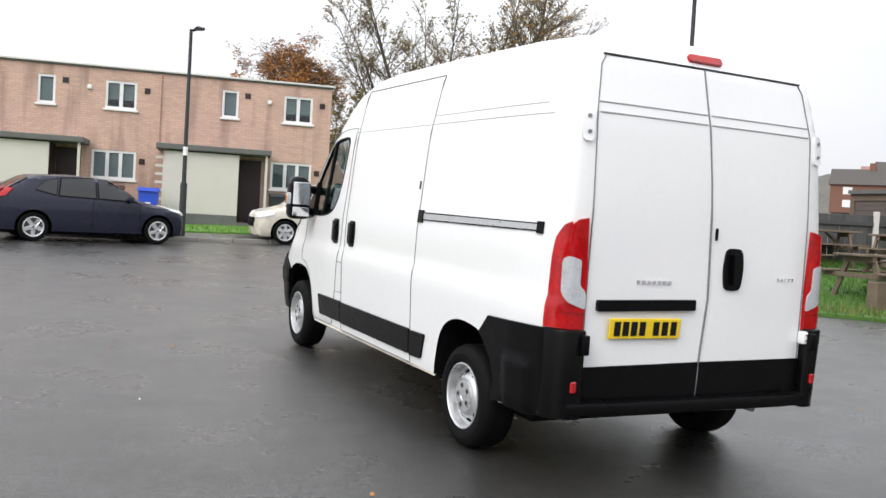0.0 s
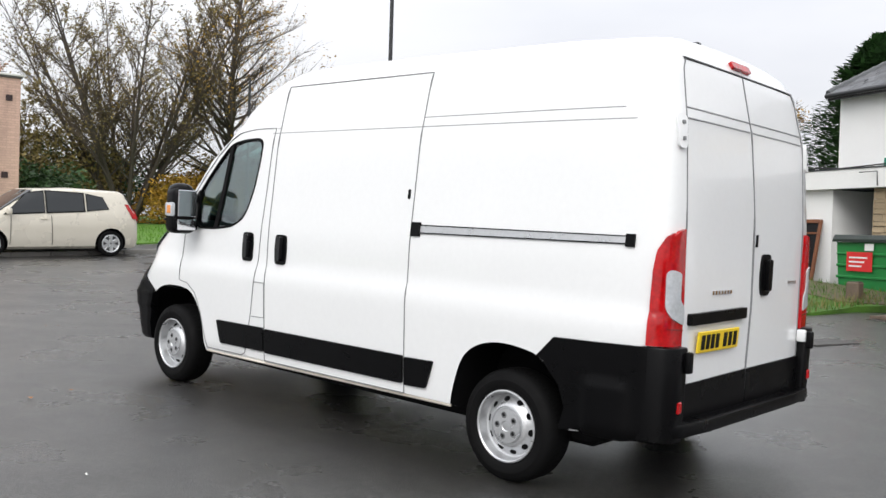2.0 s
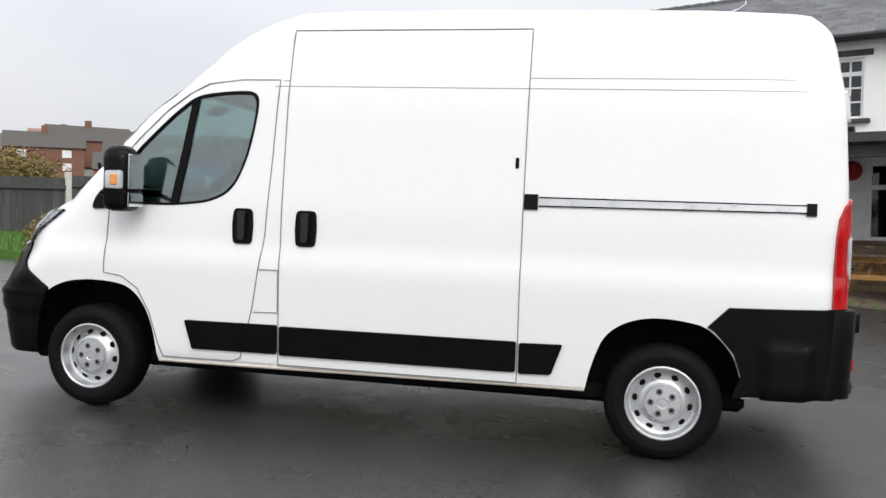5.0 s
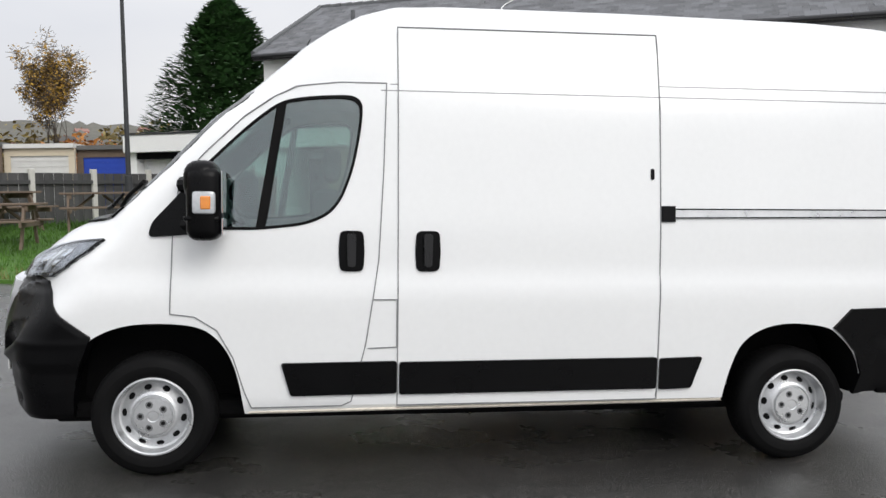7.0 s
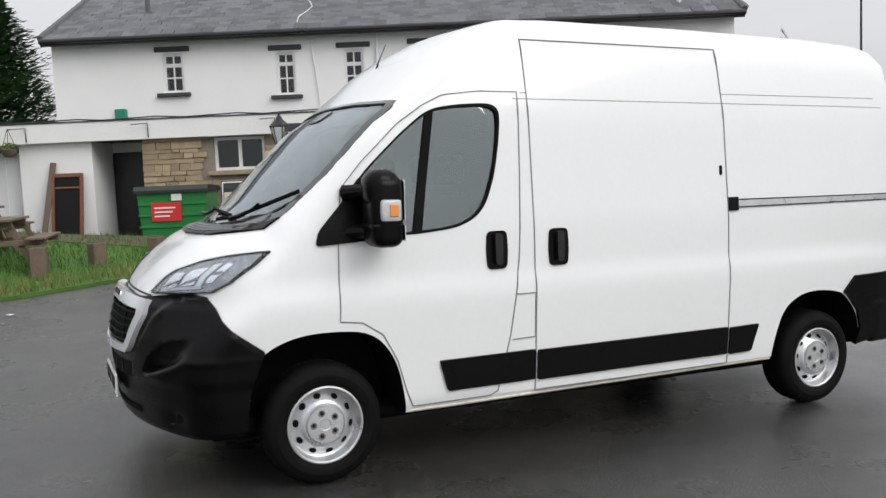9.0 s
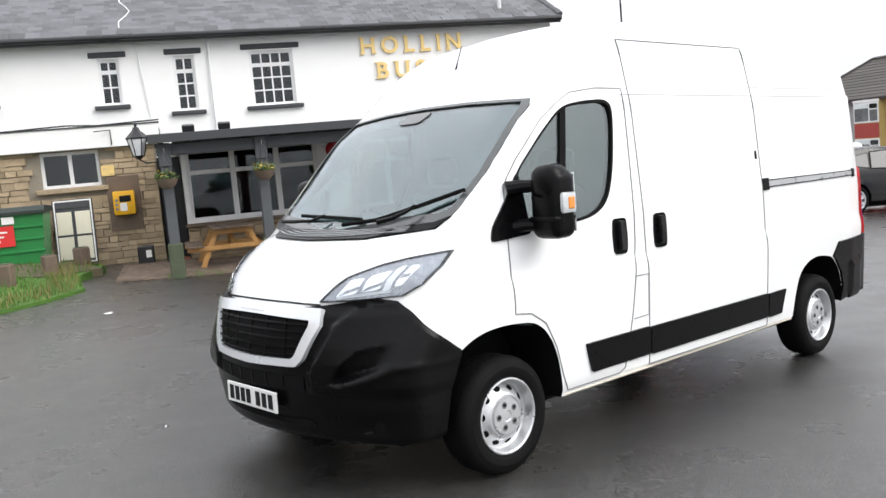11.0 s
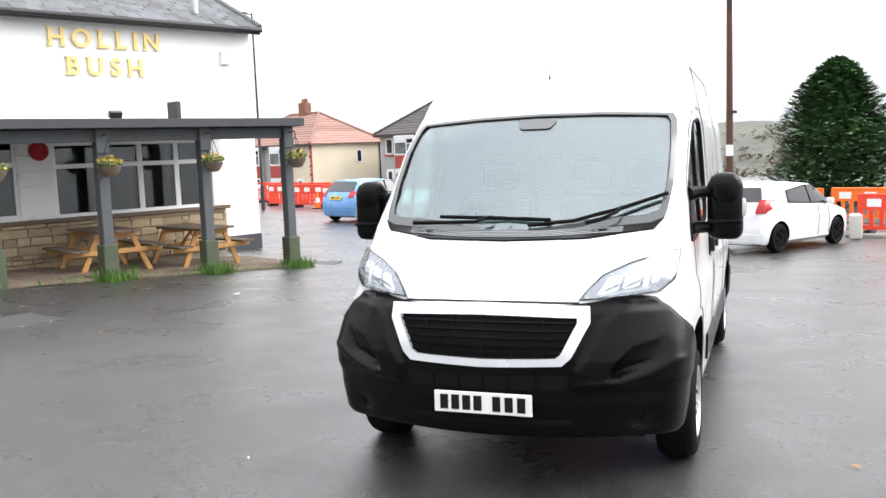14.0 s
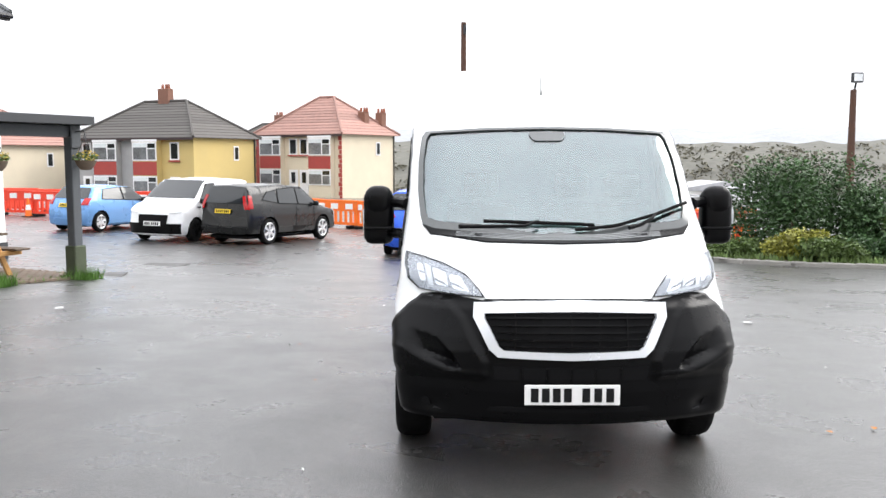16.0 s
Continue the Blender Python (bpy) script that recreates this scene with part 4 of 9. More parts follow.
# wheels
def wheel(y, s):
    w = part("wheel", bmesh.new(), M_RUB, VAN)
    w.matrix_basis = pose(s * 0.885, y, 0.335 if y > -1 else 0.324, 0, 90 * s, 0)
    tyre_bm, tread_bm = bmesh.new(), bmesh.new()
    lathe(tyre_bm, [(0.195, -0.10), (0.24, -0.110), (0.28, -0.106), (0.302, -0.09), (0.313, -0.06), (0.315, 0.0), (0.313, 0.06), (0.302, 0.09), (0.28, 0.106), (0.262, 0.109), (0.258, 0.112), (0.225, 0.112), (0.22, 0.109), (0.195, 0.10)], 56, None, closed=True)
    tyre = part("tyre", tyre_bm, M_RUB, w)
    for k in range(64):
        a = 2 * math.pi * k / 64
        for side in (-1, 1):
            box(tread_bm, -0.006, 0.006, 0.032 * side - 0.024, 0.032 * side + 0.024, -0.002, 0.002, 0, Matrix.Rotation(a + side * 0.02, 4, 'Z') @ pose(0.3128, 0, 0, 0, 90, 0) @ Matrix.Rotation(math.pi / 2, 4, 'Z') @ Matrix.Rotation(side * 0.25, 4, 'Z'))
    part("tread", tread_bm, M_RUB, tyre)
    rim_bm = bmesh.new()
    lathe(rim_bm, [(0.203, 0.098), (0.201, 0.108), (0.194, 0.110), (0.188, 0.104), (0.184, 0.08), (0.178, 0.050), (0.168, 0.046), (0.150, 0.056), (0.128, 0.078), (0.114, 0.090), (0.108, 0.091), (0.104, 0.083), (0.099, 0.084), (0.094, 0.098), (0.030, 0.100), (0.026, 0.096), (0.0, 0.097)], 60, caps=False)
    rim = part("rim", rim_bm, M_STEEL, w, "silver steel rim")
    for k in range(10):
        a = 2 * math.pi * k / 10 + 0.2
        bm = bmesh.new()
        lathe(bm, [(0.0, -0.004), (0.016, -0.004), (0.017, 0.004), (0.0, 0.004)], 14, pose(0.146 * math.cos(a), 0.146 * math.sin(a), 0.060) @ Matrix.Rotation(a, 4, "Z") @ Matrix.Rotation(0.75, 4, "Y") @ Matrix.Diagonal((1.0, 1.15, 1.0, 1.0)))
        part("rim_hole", bm, M_DARK, rim)
    for k in range(5):
        a = 2 * math.pi * k / 5 + 0.3
        bm = bmesh.new()
        lathe(bm, [(0.0, 0.0), (0.019, 0.0), (0.019, 0.0015), (0.0, 0.0015)], 14, pose(0.062 * math.cos(a), 0.062 * math.sin(a), 0.0985))
        nut = part("nut_recess", bm, M_GAP, rim)
        part("wheel_nut", lathe(bmesh.new(), [(0.0, 0.0), (0.012, 0.0), (0.011, 0.004), (0.0, 0.005)], 6, pose(0.062 * math.cos(a) + 0.002, 0.062 * math.sin(a), 0.0995)), M_INK, nut)
    return w


for y in (0.0, -3.45):
    for s in (-1, 1):
        wheel(y, s)

# cab inside
dash = part("dashboard", bmesh.new(), M_TRIMGREY, VAN)
bm = prism(bmesh.new(), [(0.30, 1.20), (0.10, 1.27), (-0.12, 1.27), (-0.22, 1.18), (-0.20, 0.85), (0.30, 0.85)], "x", -0.86, 0.86)
part("dash_top", bm, M_TRIMGREY, dash)
part("bulkhead", nbox(-0.84, 0.84, -1.155, -1.13, 0.8, 2.02), pmat("grey_bulkhead", (0.22, 0.23, 0.235), 0.6, 0.08), VAN)
for x, w in ((0.42, 0.5), (-0.25, 0.44), (-0.62, 0.40)):
    seat = part("seat", bmesh.new(), M_SEAT, VAN)
    part("seat_back", nbox(x - w / 2, x + w / 2, -0.95, -0.80, 0.95, 1.50, 0.05, None, 2), M_SEAT, seat)
    part("headrest", nbox(x - 0.13, x + 0.13, -0.95, -0.85, 1.54, 1.72, 0.04, None, 2), M_SEAT, seat)
    part("seat_cushion", nbox(x - w / 2, x + w / 2, -0.85, -0.40, 0.80, 0.95, 0.05, None, 2), M_SEAT, seat)
sw = part("steering_wheel", bmesh.new(), M_BLACK, VAN)
bm = bmesh.new()
rm = pose(0.42, -0.33, 1.25, 62, 0, 0)
tube(bm, [tuple(rm @ Vector((0.19 * math.cos(2 * math.pi * k / 28), 0.19 * math.sin(2 * math.pi * k / 28), 0))) for k in range(29)], 0.015, 8)
part("wheel_ring", bm, M_BLACK, sw)
part("wheel_hub", tube(bmesh.new(), [tuple(rm @ Vector((0, 0, 0.02))), tuple(rm @ Vector((0, 0, -0.3)))], [0.07, 0.04]), M_BLACK, sw)
part("wheel_spoke", tube(bmesh.new(), [tuple(rm @ Vector((-0.18, 0, 0))), tuple(rm @ Vector((0.18, 0, 0)))], 0.018), M_BLACK, sw)

# aerial, underside, exhaust
part("aerial", tube(bmesh.new(), [(0.0, -0.70, 2.25), (0.0, -0.72, 2.31), (0.0, -0.77, 2.42)], [0.01, 0.004, 0.003], 6), M_BLACK, VAN)
part("underbody", nbox(-0.78, 0.78, -3.9, 0.55, 0.26, 0.36, 0.03), M_DARK, VAN)
for y in (0.0, -3.45):
    part("axle", tube(bmesh.new(), [(-0.8, y, 0.32), (0.8, y, 0.32)], 0.06), M_DARK, VAN)
part("exhaust_pipe", tube(bmesh.new(), [(0.50, -3.7, 0.36), (0.52, -4.0, 0.38), (0.53, -4.30, 0.385)], 0.018), M_GAP, VAN)
part("bumper_lip", prism(bmesh.new(), [(-0.93, -3.86), (-0.70, -4.25), (-0.74, -4.28), (-0.95, -3.98)], "z", 0.385, 0.40), M_VAN, VAN)

# ---- parked cars ----
# silver alloy darkened: shade between the spokes is put into its colour
M_ALLOYGAP = pmat("shaded_alloy", (0.10, 0.10, 0.105), 0.5, 0.2, 8, 60, metal=0.4)


def make_car(name, where, label, paint, L, W, H, base, waist, nose_z, screen, rear, roof_y, windows, rim=None, bumper=None, lamps=(), rear_style="hatch", plate=M_YELLOW, r=0.31, black_foot=0.0, plate_front=False, floor=0.19):
    """A car, its middle at the origin and facing +y.
    base: wheel places (front, rear); waist: belt height; nose_z: (bonnet front z, bonnet rear z); screen: (foot y, top y);
    rear: (top y, foot y, foot z); windows: side glass outlines in (y, z)."""
    car = empty(name, where, label, "car" if name != "small_van" else "van")
    hf, hb = L / 2, -L / 2
    tops_y = [hb, rear[1], rear[0], roof_y, screen[1], screen[0], hf - 0.12, hf]
    tops_z = [rear[2] - 0.25, rear[2], H - 0.05, H, H - 0.05, nose_z[1], nose_z[0], nose_z[0] - 0.16]

    def field(x, y, z):
        ax = np.abs(x)
        half = lerp(z, [0.15, 0.4, waist * 0.72, waist, H], [W / 2 - 0.06, W / 2 - 0.01, W / 2, W / 2 - 0.035, W / 2 - 0.23])
        half = half - lerp(np.abs(y), [0, L * 0.36, L * 0.5], [0, 0.015, 0.09])
        top = lerp(y, tops_y, tops_z) - 0.05 * (ax / (W / 2)) ** 2
        f = smax(ax - half, z - top, 0.11)
        front = hf - 0.02 - 0.20 * (ax / (W / 2)) ** 3 - lerp(z, [0.2, 0.5, 0.75], [0.05, 0, 0.05])
        back = hb + 0.02 + 0.12 * (ax / (W / 2)) ** 4 + lerp(z, [0.2, 0.5, 0.8, H], [0.06, 0, 0.02, 0.06])
        f = smax(smax(f, y - front, 0.09), back - y, 0.09)
        return smax(f, floor - z, 0.04)

    CUR.update(field=field, front=(0.0, hf + 0.4), back=(0.0, hf + 0.4), top=(0.3, H + 0.5))
    ys = list(np.linspace(hb + 0.025, hf - 0.025, 56))
    body = part("body", body_shell(ys=ys, zc=0.5, seg=64), [paint, M_DARK], car)
    cuts = []
    for y in base:
        arch = [(y + (r + 0.06) * math.cos(a), r + (r + 0.06) * math.sin(a)) for a in [2 * math.pi * k / 24 for k in range(24)]]
        for s in (-1, 1):
            ob = part("cutter", prism(bmesh.new(), arch, "x", s * (W / 2 - 0.30), s * (W / 2 + 0.3)), [paint, M_DARK], car)
            for p in ob.data.polygons:
                p.material_index = 1
            cuts.append(ob)
    carve(body, cuts)
    for cut in [o for o in bpy.data.objects if o.name.startswith("cutter")]:
        bpy.data.objects.remove(cut)
    for ax in "lr":
        for w in windows:
            part("side_window", patch(ax, w, 0.016, 0.02, 0.1), M_CARGLASS, car)
        for w in windows:
            cy, cz = sum(p[0] for p in w) / len(w), sum(p[1] for p in w) / len(w)
            part("window_seal", patch(ax, [(cy + (a - cy) * 1.07, cz + (b - cz) * 1.12) for a, b in w], 0.010, 0.014, 0.1), M_RUB, car)
        yd = (windows[0][0][0] + windows[-1][0][0]) / 2
        part("door_seam", seam(ax, [(base[0] - r - 0.10, 0.3), (base[0] - r - 0.12, waist - 0.04)], 0.010, 0.008), M_INK, car)
        part("door_seam", seam(ax, [(yd - 0.1, 0.3), (yd - 0.08, waist - 0.03)], 0.010, 0.008), M_INK, car)
        part("door_handle", patch(ax, [(yd + 0.0, waist - 0.13), (yd + 0.16, waist - 0.125), (yd + 0.16, waist - 0.095), (yd + 0.0, waist - 0.10)], 0.02, 0.03, 0.1), bumper or paint, car)
        if black_foot:
            part("sill_cover", patch(ax, [(base[1] + r + 0.09, 0.22), (base[0] - r - 0.09, 0.22), (base[0] - r - 0.09, black_foot), (base[1] + r + 0.09, black_foot)], 0.01, 0.02, 0.2), M_BLACK, car)
    xw = W / 2 - 0.12
    zb, zt = nose_z[1] + 0.05, H - 0.09
    part("windscreen", patch("f", [(-xw, zb), (xw, zb), (xw - 0.13, zt), (-xw + 0.13, zt)], 0.018, 0.022, 0.1), M_CARGLASS, car)
    zb, zt = rear[2] + 0.05, H - 0.11
    part("rear_screen", patch("b", rounded([(-xw + 0.04, zb), (xw - 0.04, zb), (xw - 0.16, zt), (-xw + 0.16, zt)], 0.05), 0.018, 0.022, 0.1), M_CARGLASS, car)
    for tag, ax, outline, mat in lamps:
        for s in (-1, 1):
            if ax in "fb":
                part(tag, patch(ax, [(s * a, b) for a, b in outline][::s], 0.026, 0.03, 0.05), mat, car)
            else:
                part(tag, patch("l" if s < 0 else "r", outline, 0.022, 0.03, 0.05), mat, car)
    bz = black_foot or 0.42
    bmat = bumper or paint
    for ax in "fb":
        b = part("bumper", patch(ax, [(-W / 2 + 0.12, 0.24), (W / 2 - 0.12, 0.24), (W / 2 - 0.10, bz), (-W / 2 + 0.10, bz)], 0.02, 0.03, 0.1), bmat, car)
        if ax == "f":
            part("grille", patch("f", rounded([(-0.42, 0.44), (0.42, 0.44), (0.46, nose_z[0] - 0.14), (-0.46, nose_z[0] - 0.14)], 0.04), 0.024, 0.02, 0.1), M_DARK, car)
    zpl = rear[2] - 0.22 if rear_style == "high" else 0.52
    for ax, z, m in (("b", zpl, plate),) + ((("f", 0.46, M_WHITEPL),) if plate_front else ()):
        pl = part("number_plate", patch(ax, [(-0.26, z), (0.26, z), (0.26, z + 0.11), (-0.26, z + 0.11)], 0.035, 0.02, 0.2), m, car)
        for k in range(7):
            x = -0.21 + k * 0.062 + (0.02 if k > 3 else 0)
            part("plate_mark", patch(ax, [(x, z + 0.02), (x + 0.04, z + 0.02), (x + 0.04, z + 0.09), (x, z + 0.09)], 0.039, 0.01), M_INK, pl)
    for y in base:
        for s in (-1, 1):
            w = part("wheel", bmesh.new(), M_RUB, car)
            w.matrix_basis = pose(s * (W / 2 - 0.115), y, r, 0, 90 * s, 0)
            part("tyre", lathe(bmesh.new(), [(r * 0.66, -0.09), (r * 0.9, -0.098), (r * 0.985, -0.07), (r, 0), (r * 0.985, 0.07), (r * 0.9, 0.098), (r * 0.66, 0.09)], 32, closed=True), M_RUB, w)
            hub = part("rim", lathe(bmesh.new(), [(r * 0.67, 0.085), (r * 0.62, 0.09), (r * 0.58, 0.06), (0.06, 0.05), (0.05, 0.07), (0.0, 0.07)], 28, caps=False), M_DARK if rim == 7 else M_ALLOYGAP, w)
            part("rim_lip", lathe(bmesh.new(), [(r * 0.60, 0.088), (r * 0.66, 0.100), (r * 0.70, 0.094), (r * 0.70, 0.08), (r * 0.60, 0.07)], 32, closed=True), M_STEEL if rim != 7 else M_DARK, hub)
            for k in range(rim or 5):
                a = 2 * math.pi * k / (rim or 5)
                m = pose(0, 0, 0, 0, 0, math.degrees(a))
                part("spoke", nbox(0.02, r * 0.64, -0.042, 0.042, 0.062, 0.09, 0.01, m), M_STEEL if rim != 7 else M_DARK, hub)
    for s in (-1, 1):
        mr = part("door_mirror", nbox(s * (W / 2 + 0.06) - 0.08, s * (W / 2 + 0.06) + 0.08, screen[0] - 0.34, screen[0] - 0.24, waist - 0.02, waist + 0.12, 0.03, None, 2), bumper if bumper else paint, car)
    part("underside", nbox(-W / 2 + 0.25, W / 2 - 0.25, hb + 0.3, hf - 0.3, 0.16, 0.24), M_DARK, car)
    return car


M_CARGLASS = pmat("car_window_glass", (0.012, 0.015, 0.017), 0.06, 0.1, 3, 40, coat=0.2, rvar=0.02)


def carpaint(name, col, metal=0.3):
    return pmat(name, col, 0.28, 0.05, 2, 200, metal=metal, coat=0.2, rvar=0.05, spec=0.3)


HATCH_WIN = [[(0.92, 0.95), (0.10, 0.98), (0.10, 1.38), (0.38, 1.36)], [(0.03, 0.98), (-0.72, 1.0), (-0.66, 1.36), (0.03, 1.39)], [(-0.79, 1.01), (-1.18, 1.10), (-1.02, 1.28), (-0.74, 1.35)]]


def parked(x, y, heading):
    """heading: the way the bonnet points, degrees from +y, anticlockwise."""
    a = radians(heading)
    d = Vector((-math.sin(a), math.cos(a)))
    s = Vector((math.cos(a), math.sin(a)))
    zf, zb = gz(x + d.x, y + d.y), gz(x - d.x, y - d.y)
    zl, zr = gz(x - s.x, y - s.y), gz(x + s.x, y + s.y)
    return pose(x, y, (zf + zb) / 2, math.degrees(math.atan((zf - zb) / 2)), -math.degrees(math.atan((zr - zl) / 2)), heading)


make_car("hatchback_car", parked(-1.95, 13.5, -80), "dark grey-blue five-door hatchback at the kerb", carpaint("slate_blue_paint", (0.020, 0.022, 0.040), 0.1), 4.34, 1.80, 1.46, (1.42, -1.22), 0.95, (0.78, 0.98), (1.05, 0.30), (-1.25, -1.95, 1.02), -0.4, HATCH_WIN, 7 - 2, None,
    [("tail_lamp", "b", [(0.62, 0.95), (0.74, 0.95), (0.60, 1.2), (0.54, 1.2)], M_RED), ("tail_lamp_side", "l", [(-1.78, 0.93), (-1.98, 0.90), (-1.74, 1.10), (-1.62, 1.10)], M_RED), ("headlamp", "f", [(0.48, 0.66), (0.80, 0.68), (0.78, 0.80), (0.50, 0.74)], M_CLEAR), ("headlamp_side", "l", [(1.98, 0.70), (1.70, 0.78), (1.66, 0.86), (1.95, 0.76)], M_CLEAR)])
MPV_WIN = [[(1.02, 1.0), (0.18, 1.04), (0.18, 1.50), (0.52, 1.46)], [(0.11, 1.04), (-0.72, 1.08), (-0.72, 1.48), (0.11, 1.51)], [(-0.80, 1.09), (-1.30, 1.14), (-1.18, 1.40), (-0.80, 1.47)]]
make_car("people_carrier", parked(4.35, 14.8, 84), "pale gold people carrier at the kerb", carpaint("champagne_paint", (0.66, 0.62, 0.53), 0.15), 4.26, 1.81, 1.62, (1.33, -1.35), 1.0, (0.80, 1.02), (1.25, 0.42), (-1.70, -2.0, 1.05), -0.6, MPV_WIN, 6, None,
    [("tail_lamp", "b", [(0.64, 0.85), (0.78, 0.85), (0.69, 1.22), (0.60, 1.22)], M_RED), ("tail_lamp_side", "l", [(-1.90, 0.9), (-2.0, 0.9), (-1.80, 1.25), (-1.72, 1.25)], M_RED), ("headlamp", "f", [(0.45, 0.66), (0.80, 0.68), (0.78, 0.84), (0.52, 0.80)], M_CLEAR), ("headlamp_side", "l", [(1.96, 0.68), (1.62, 0.76), (1.58, 0.86), (1.90, 0.82)], M_CLEAR)])
make_car("small_hatchback", parked(11.8, -23.7, 160), "light blue small hatchback on the car park", carpaint("light_blue_paint", (0.16, 0.33, 0.62)), 3.92, 1.65, 1.47, (1.20, -1.25), 0.95, (0.76, 0.96), (0.98, 0.35), (-1.35, -1.78, 0.98), -0.3, [[(0.85, 0.96), (-0.15, 1.0), (-0.15, 1.38), (0.36, 1.36)], [(-0.22, 1.0), (-1.15, 1.03), (-1.0, 1.32), (-0.22, 1.38)]], 6, None,
    [("tail_lamp", "b", [(0.56, 0.84), (0.74, 0.84), (0.72, 1.04), (0.58, 1.04)], M_RED), ("headlamp", "f", [(0.45, 0.6), (0.72, 0.62), (0.70, 0.80), (0.50, 0.78)], M_CLEAR)], "high")
make_car("small_van", parked(8.15, -20.86, -16), "white small delivery van with black bumpers", carpaint("white_paint", (0.80, 0.81, 0.82), 0.0), 4.38, 1.81, 1.80, (1.35, -1.38), 1.08, (0.90, 1.16), (1.42, 0.60), (-2.02, -2.12, 1.10), -0.6, [[(1.10, 1.14), (0.15, 1.16), (0.15, 1.62), (0.62, 1.60)]], 7, M_BLACK,
    [("headlamp", "f", [(0.48, 0.80), (0.80, 0.84), (0.78, 1.04), (0.56, 0.92)], M_CLEAR), ("tail_lamp", "b", [(0.70, 0.8), (0.77, 0.8), (0.75, 1.22), (0.69, 1.22)], M_RED)], "high", M_YELLOW, 0.32, 0.52, True)
make_car("compact_suv", parked(5.75, -20.5, 154), "black compact sports utility car on the car park", carpaint("black_paint", (0.008, 0.0085, 0.009), 0.0), 4.52, 1.82, 1.68, (1.33, -1.30), 1.06, (0.92, 1.12), (1.12, 0.38), (-1.98, -2.2, 1.08), -0.7, [[(0.98, 1.08), (0.08, 1.11), (0.08, 1.55), (0.48, 1.52)], [(0.01, 1.11), (-0.85, 1.14), (-0.80, 1.52), (0.01, 1.56)], [(-0.93, 1.15), (-1.55, 1.24), (-1.30, 1.44), (-0.90, 1.50)]], 6, None,
    [("tail_lamp", "b", [(0.70, 0.98), (0.81, 0.98), (0.66, 1.34), (0.58, 1.34)], M_RED), ("tail_lamp_side", "l", [(-1.98, 1.0), (-2.14, 1.0), (-2.06, 1.36), (-1.95, 1.34)], M_RED), ("headlamp", "f", [(0.5, 0.72), (0.8, 0.74), (0.78, 0.92), (0.55, 0.88)], M_CLEAR)], "high", M_YELLOW, 0.36, 0.48, False, 0.29)
make_car("crossover_car", parked(1.25, -18.15, 177), "bright blue crossover car beyond the van", carpaint("bright_blue_paint", (0.03, 0.11, 0.62)), 4.28, 1.78, 1.66, (1.28, -1.28), 1.06, (0.92, 1.10), (1.05, 0.35), (-1.50, -1.95, 1.10), -0.4, [[(0.95, 1.07), (0.05, 1.1), (0.05, 1.52), (0.45, 1.5)], [(-0.02, 1.1), (-0.85, 1.13), (-0.80, 1.48), (-0.02, 1.53)]], 5, None,
    [("tail_lamp", "b", [(0.52, 0.98), (0.80, 0.98), (0.78, 1.16), (0.60, 1.12)], M_RED), ("tail_lamp_side", "l", [(-1.78, 1.0), (-1.95, 1.0), (-1.88, 1.15), (-1.7, 1.12)], M_RED)], "high", M_YELLOW, 0.34, 0.45, False, 0.24)
make_car("white_hatchback", parked(-1.55, -16.35, 149), "white small hatchback with black wheels", carpaint("pearl_white_paint", (0.80, 0.81, 0.82), 0.0), 3.85, 1.70, 1.50, (1.20, -1.23), 0.97, (0.80, 1.0), (0.98, 0.32), (-1.52, -1.83, 1.05), -0.4, [[(0.85, 0.99), (0.05, 1.02), (0.05, 1.38), (0.4, 1.36)], [(-0.02, 1.02), (-0.85, 1.06), (-0.80, 1.30), (-0.02, 1.38)]], 7, None,
    [("tail_lamp", "b", [(0.62, 0.86), (0.77, 0.86), (0.74, 1.14), (0.66, 1.14)], M_RED), ("tail_lamp_side", "l", [(-1.5, 0.95), (-1.8, 0.86), (-1.74, 1.1), (-1.58, 1.08)], M_RED)], "high")

# ---- the pub ----
M_RENDER = pmat("white_painted_render", (0.86, 0.86, 0.845), 0.85, 0.05, 1.2, 40, bump=0.15)
M_SLATE = pmat("grey_roof_slate", (0.075, 0.078, 0.085), 0.5, 0.5, 3, 60, bump=0.3, island=0.45)
M_SLATE1 = pmat("grey_roof_slate_piece", (0.075, 0.078, 0.085), 0.5, 0.5, 3, 60, bump=0.3, obj=0.45)
M_STONE = pmat("sandstone", (0.40, 0.31, 0.20), 0.85, 0.3, 6, 50, bump=0.5, obj=0.35)
M_MORTAR = pmat("mortar", (0.27, 0.24, 0.19), 0.95, 0.2, 8, 80, bump=0.3)
M_BLKPAINT = pmat("black_gloss_paint", (0.012, 0.012, 0.014), 0.35, 0.2)
M_GREYWOOD = pmat("grey_painted_timber", (0.08, 0.087, 0.094), 0.7, 0.25, 6, 70, bump=0.3)
M_MOSSWOOD = pmat("mossy_timber", (0.07, 0.085, 0.05), 0.85, 0.45, 5, 50, bump=0.4)
M_UPVC = pmat("white_window_plastic", (0.80, 0.80, 0.80), 0.35, 0.03, 4, 60)
M_LINTEL = pmat("dark_painted_stone", (0.045, 0.048, 0.052), 0.7, 0.2)
M_GOLD = pmat("gold_letters", (0.82, 0.60, 0.24), 0.35, 0.15, 9, 60, metal=0.3)
# the dimness of unlit rooms is put into this colour
M_ROOM = pmat("unlit_room_tone", (0.06, 0.045, 0.045), 0.9, 0.2)
M_CURTAIN = pmat("wine_red_curtain", (0.10, 0.025, 0.035), 0.9, 0.25, 12, 90)
M_PINE = pmat("fresh_pine", (0.50, 0.27, 0.09), 0.6, 0.25, 6, 60, bump=0.2)
M_OLDWOOD = pmat("weathered_timber", (0.15, 0.11, 0.08), 0.8, 0.3, 6, 60, bump=0.3)
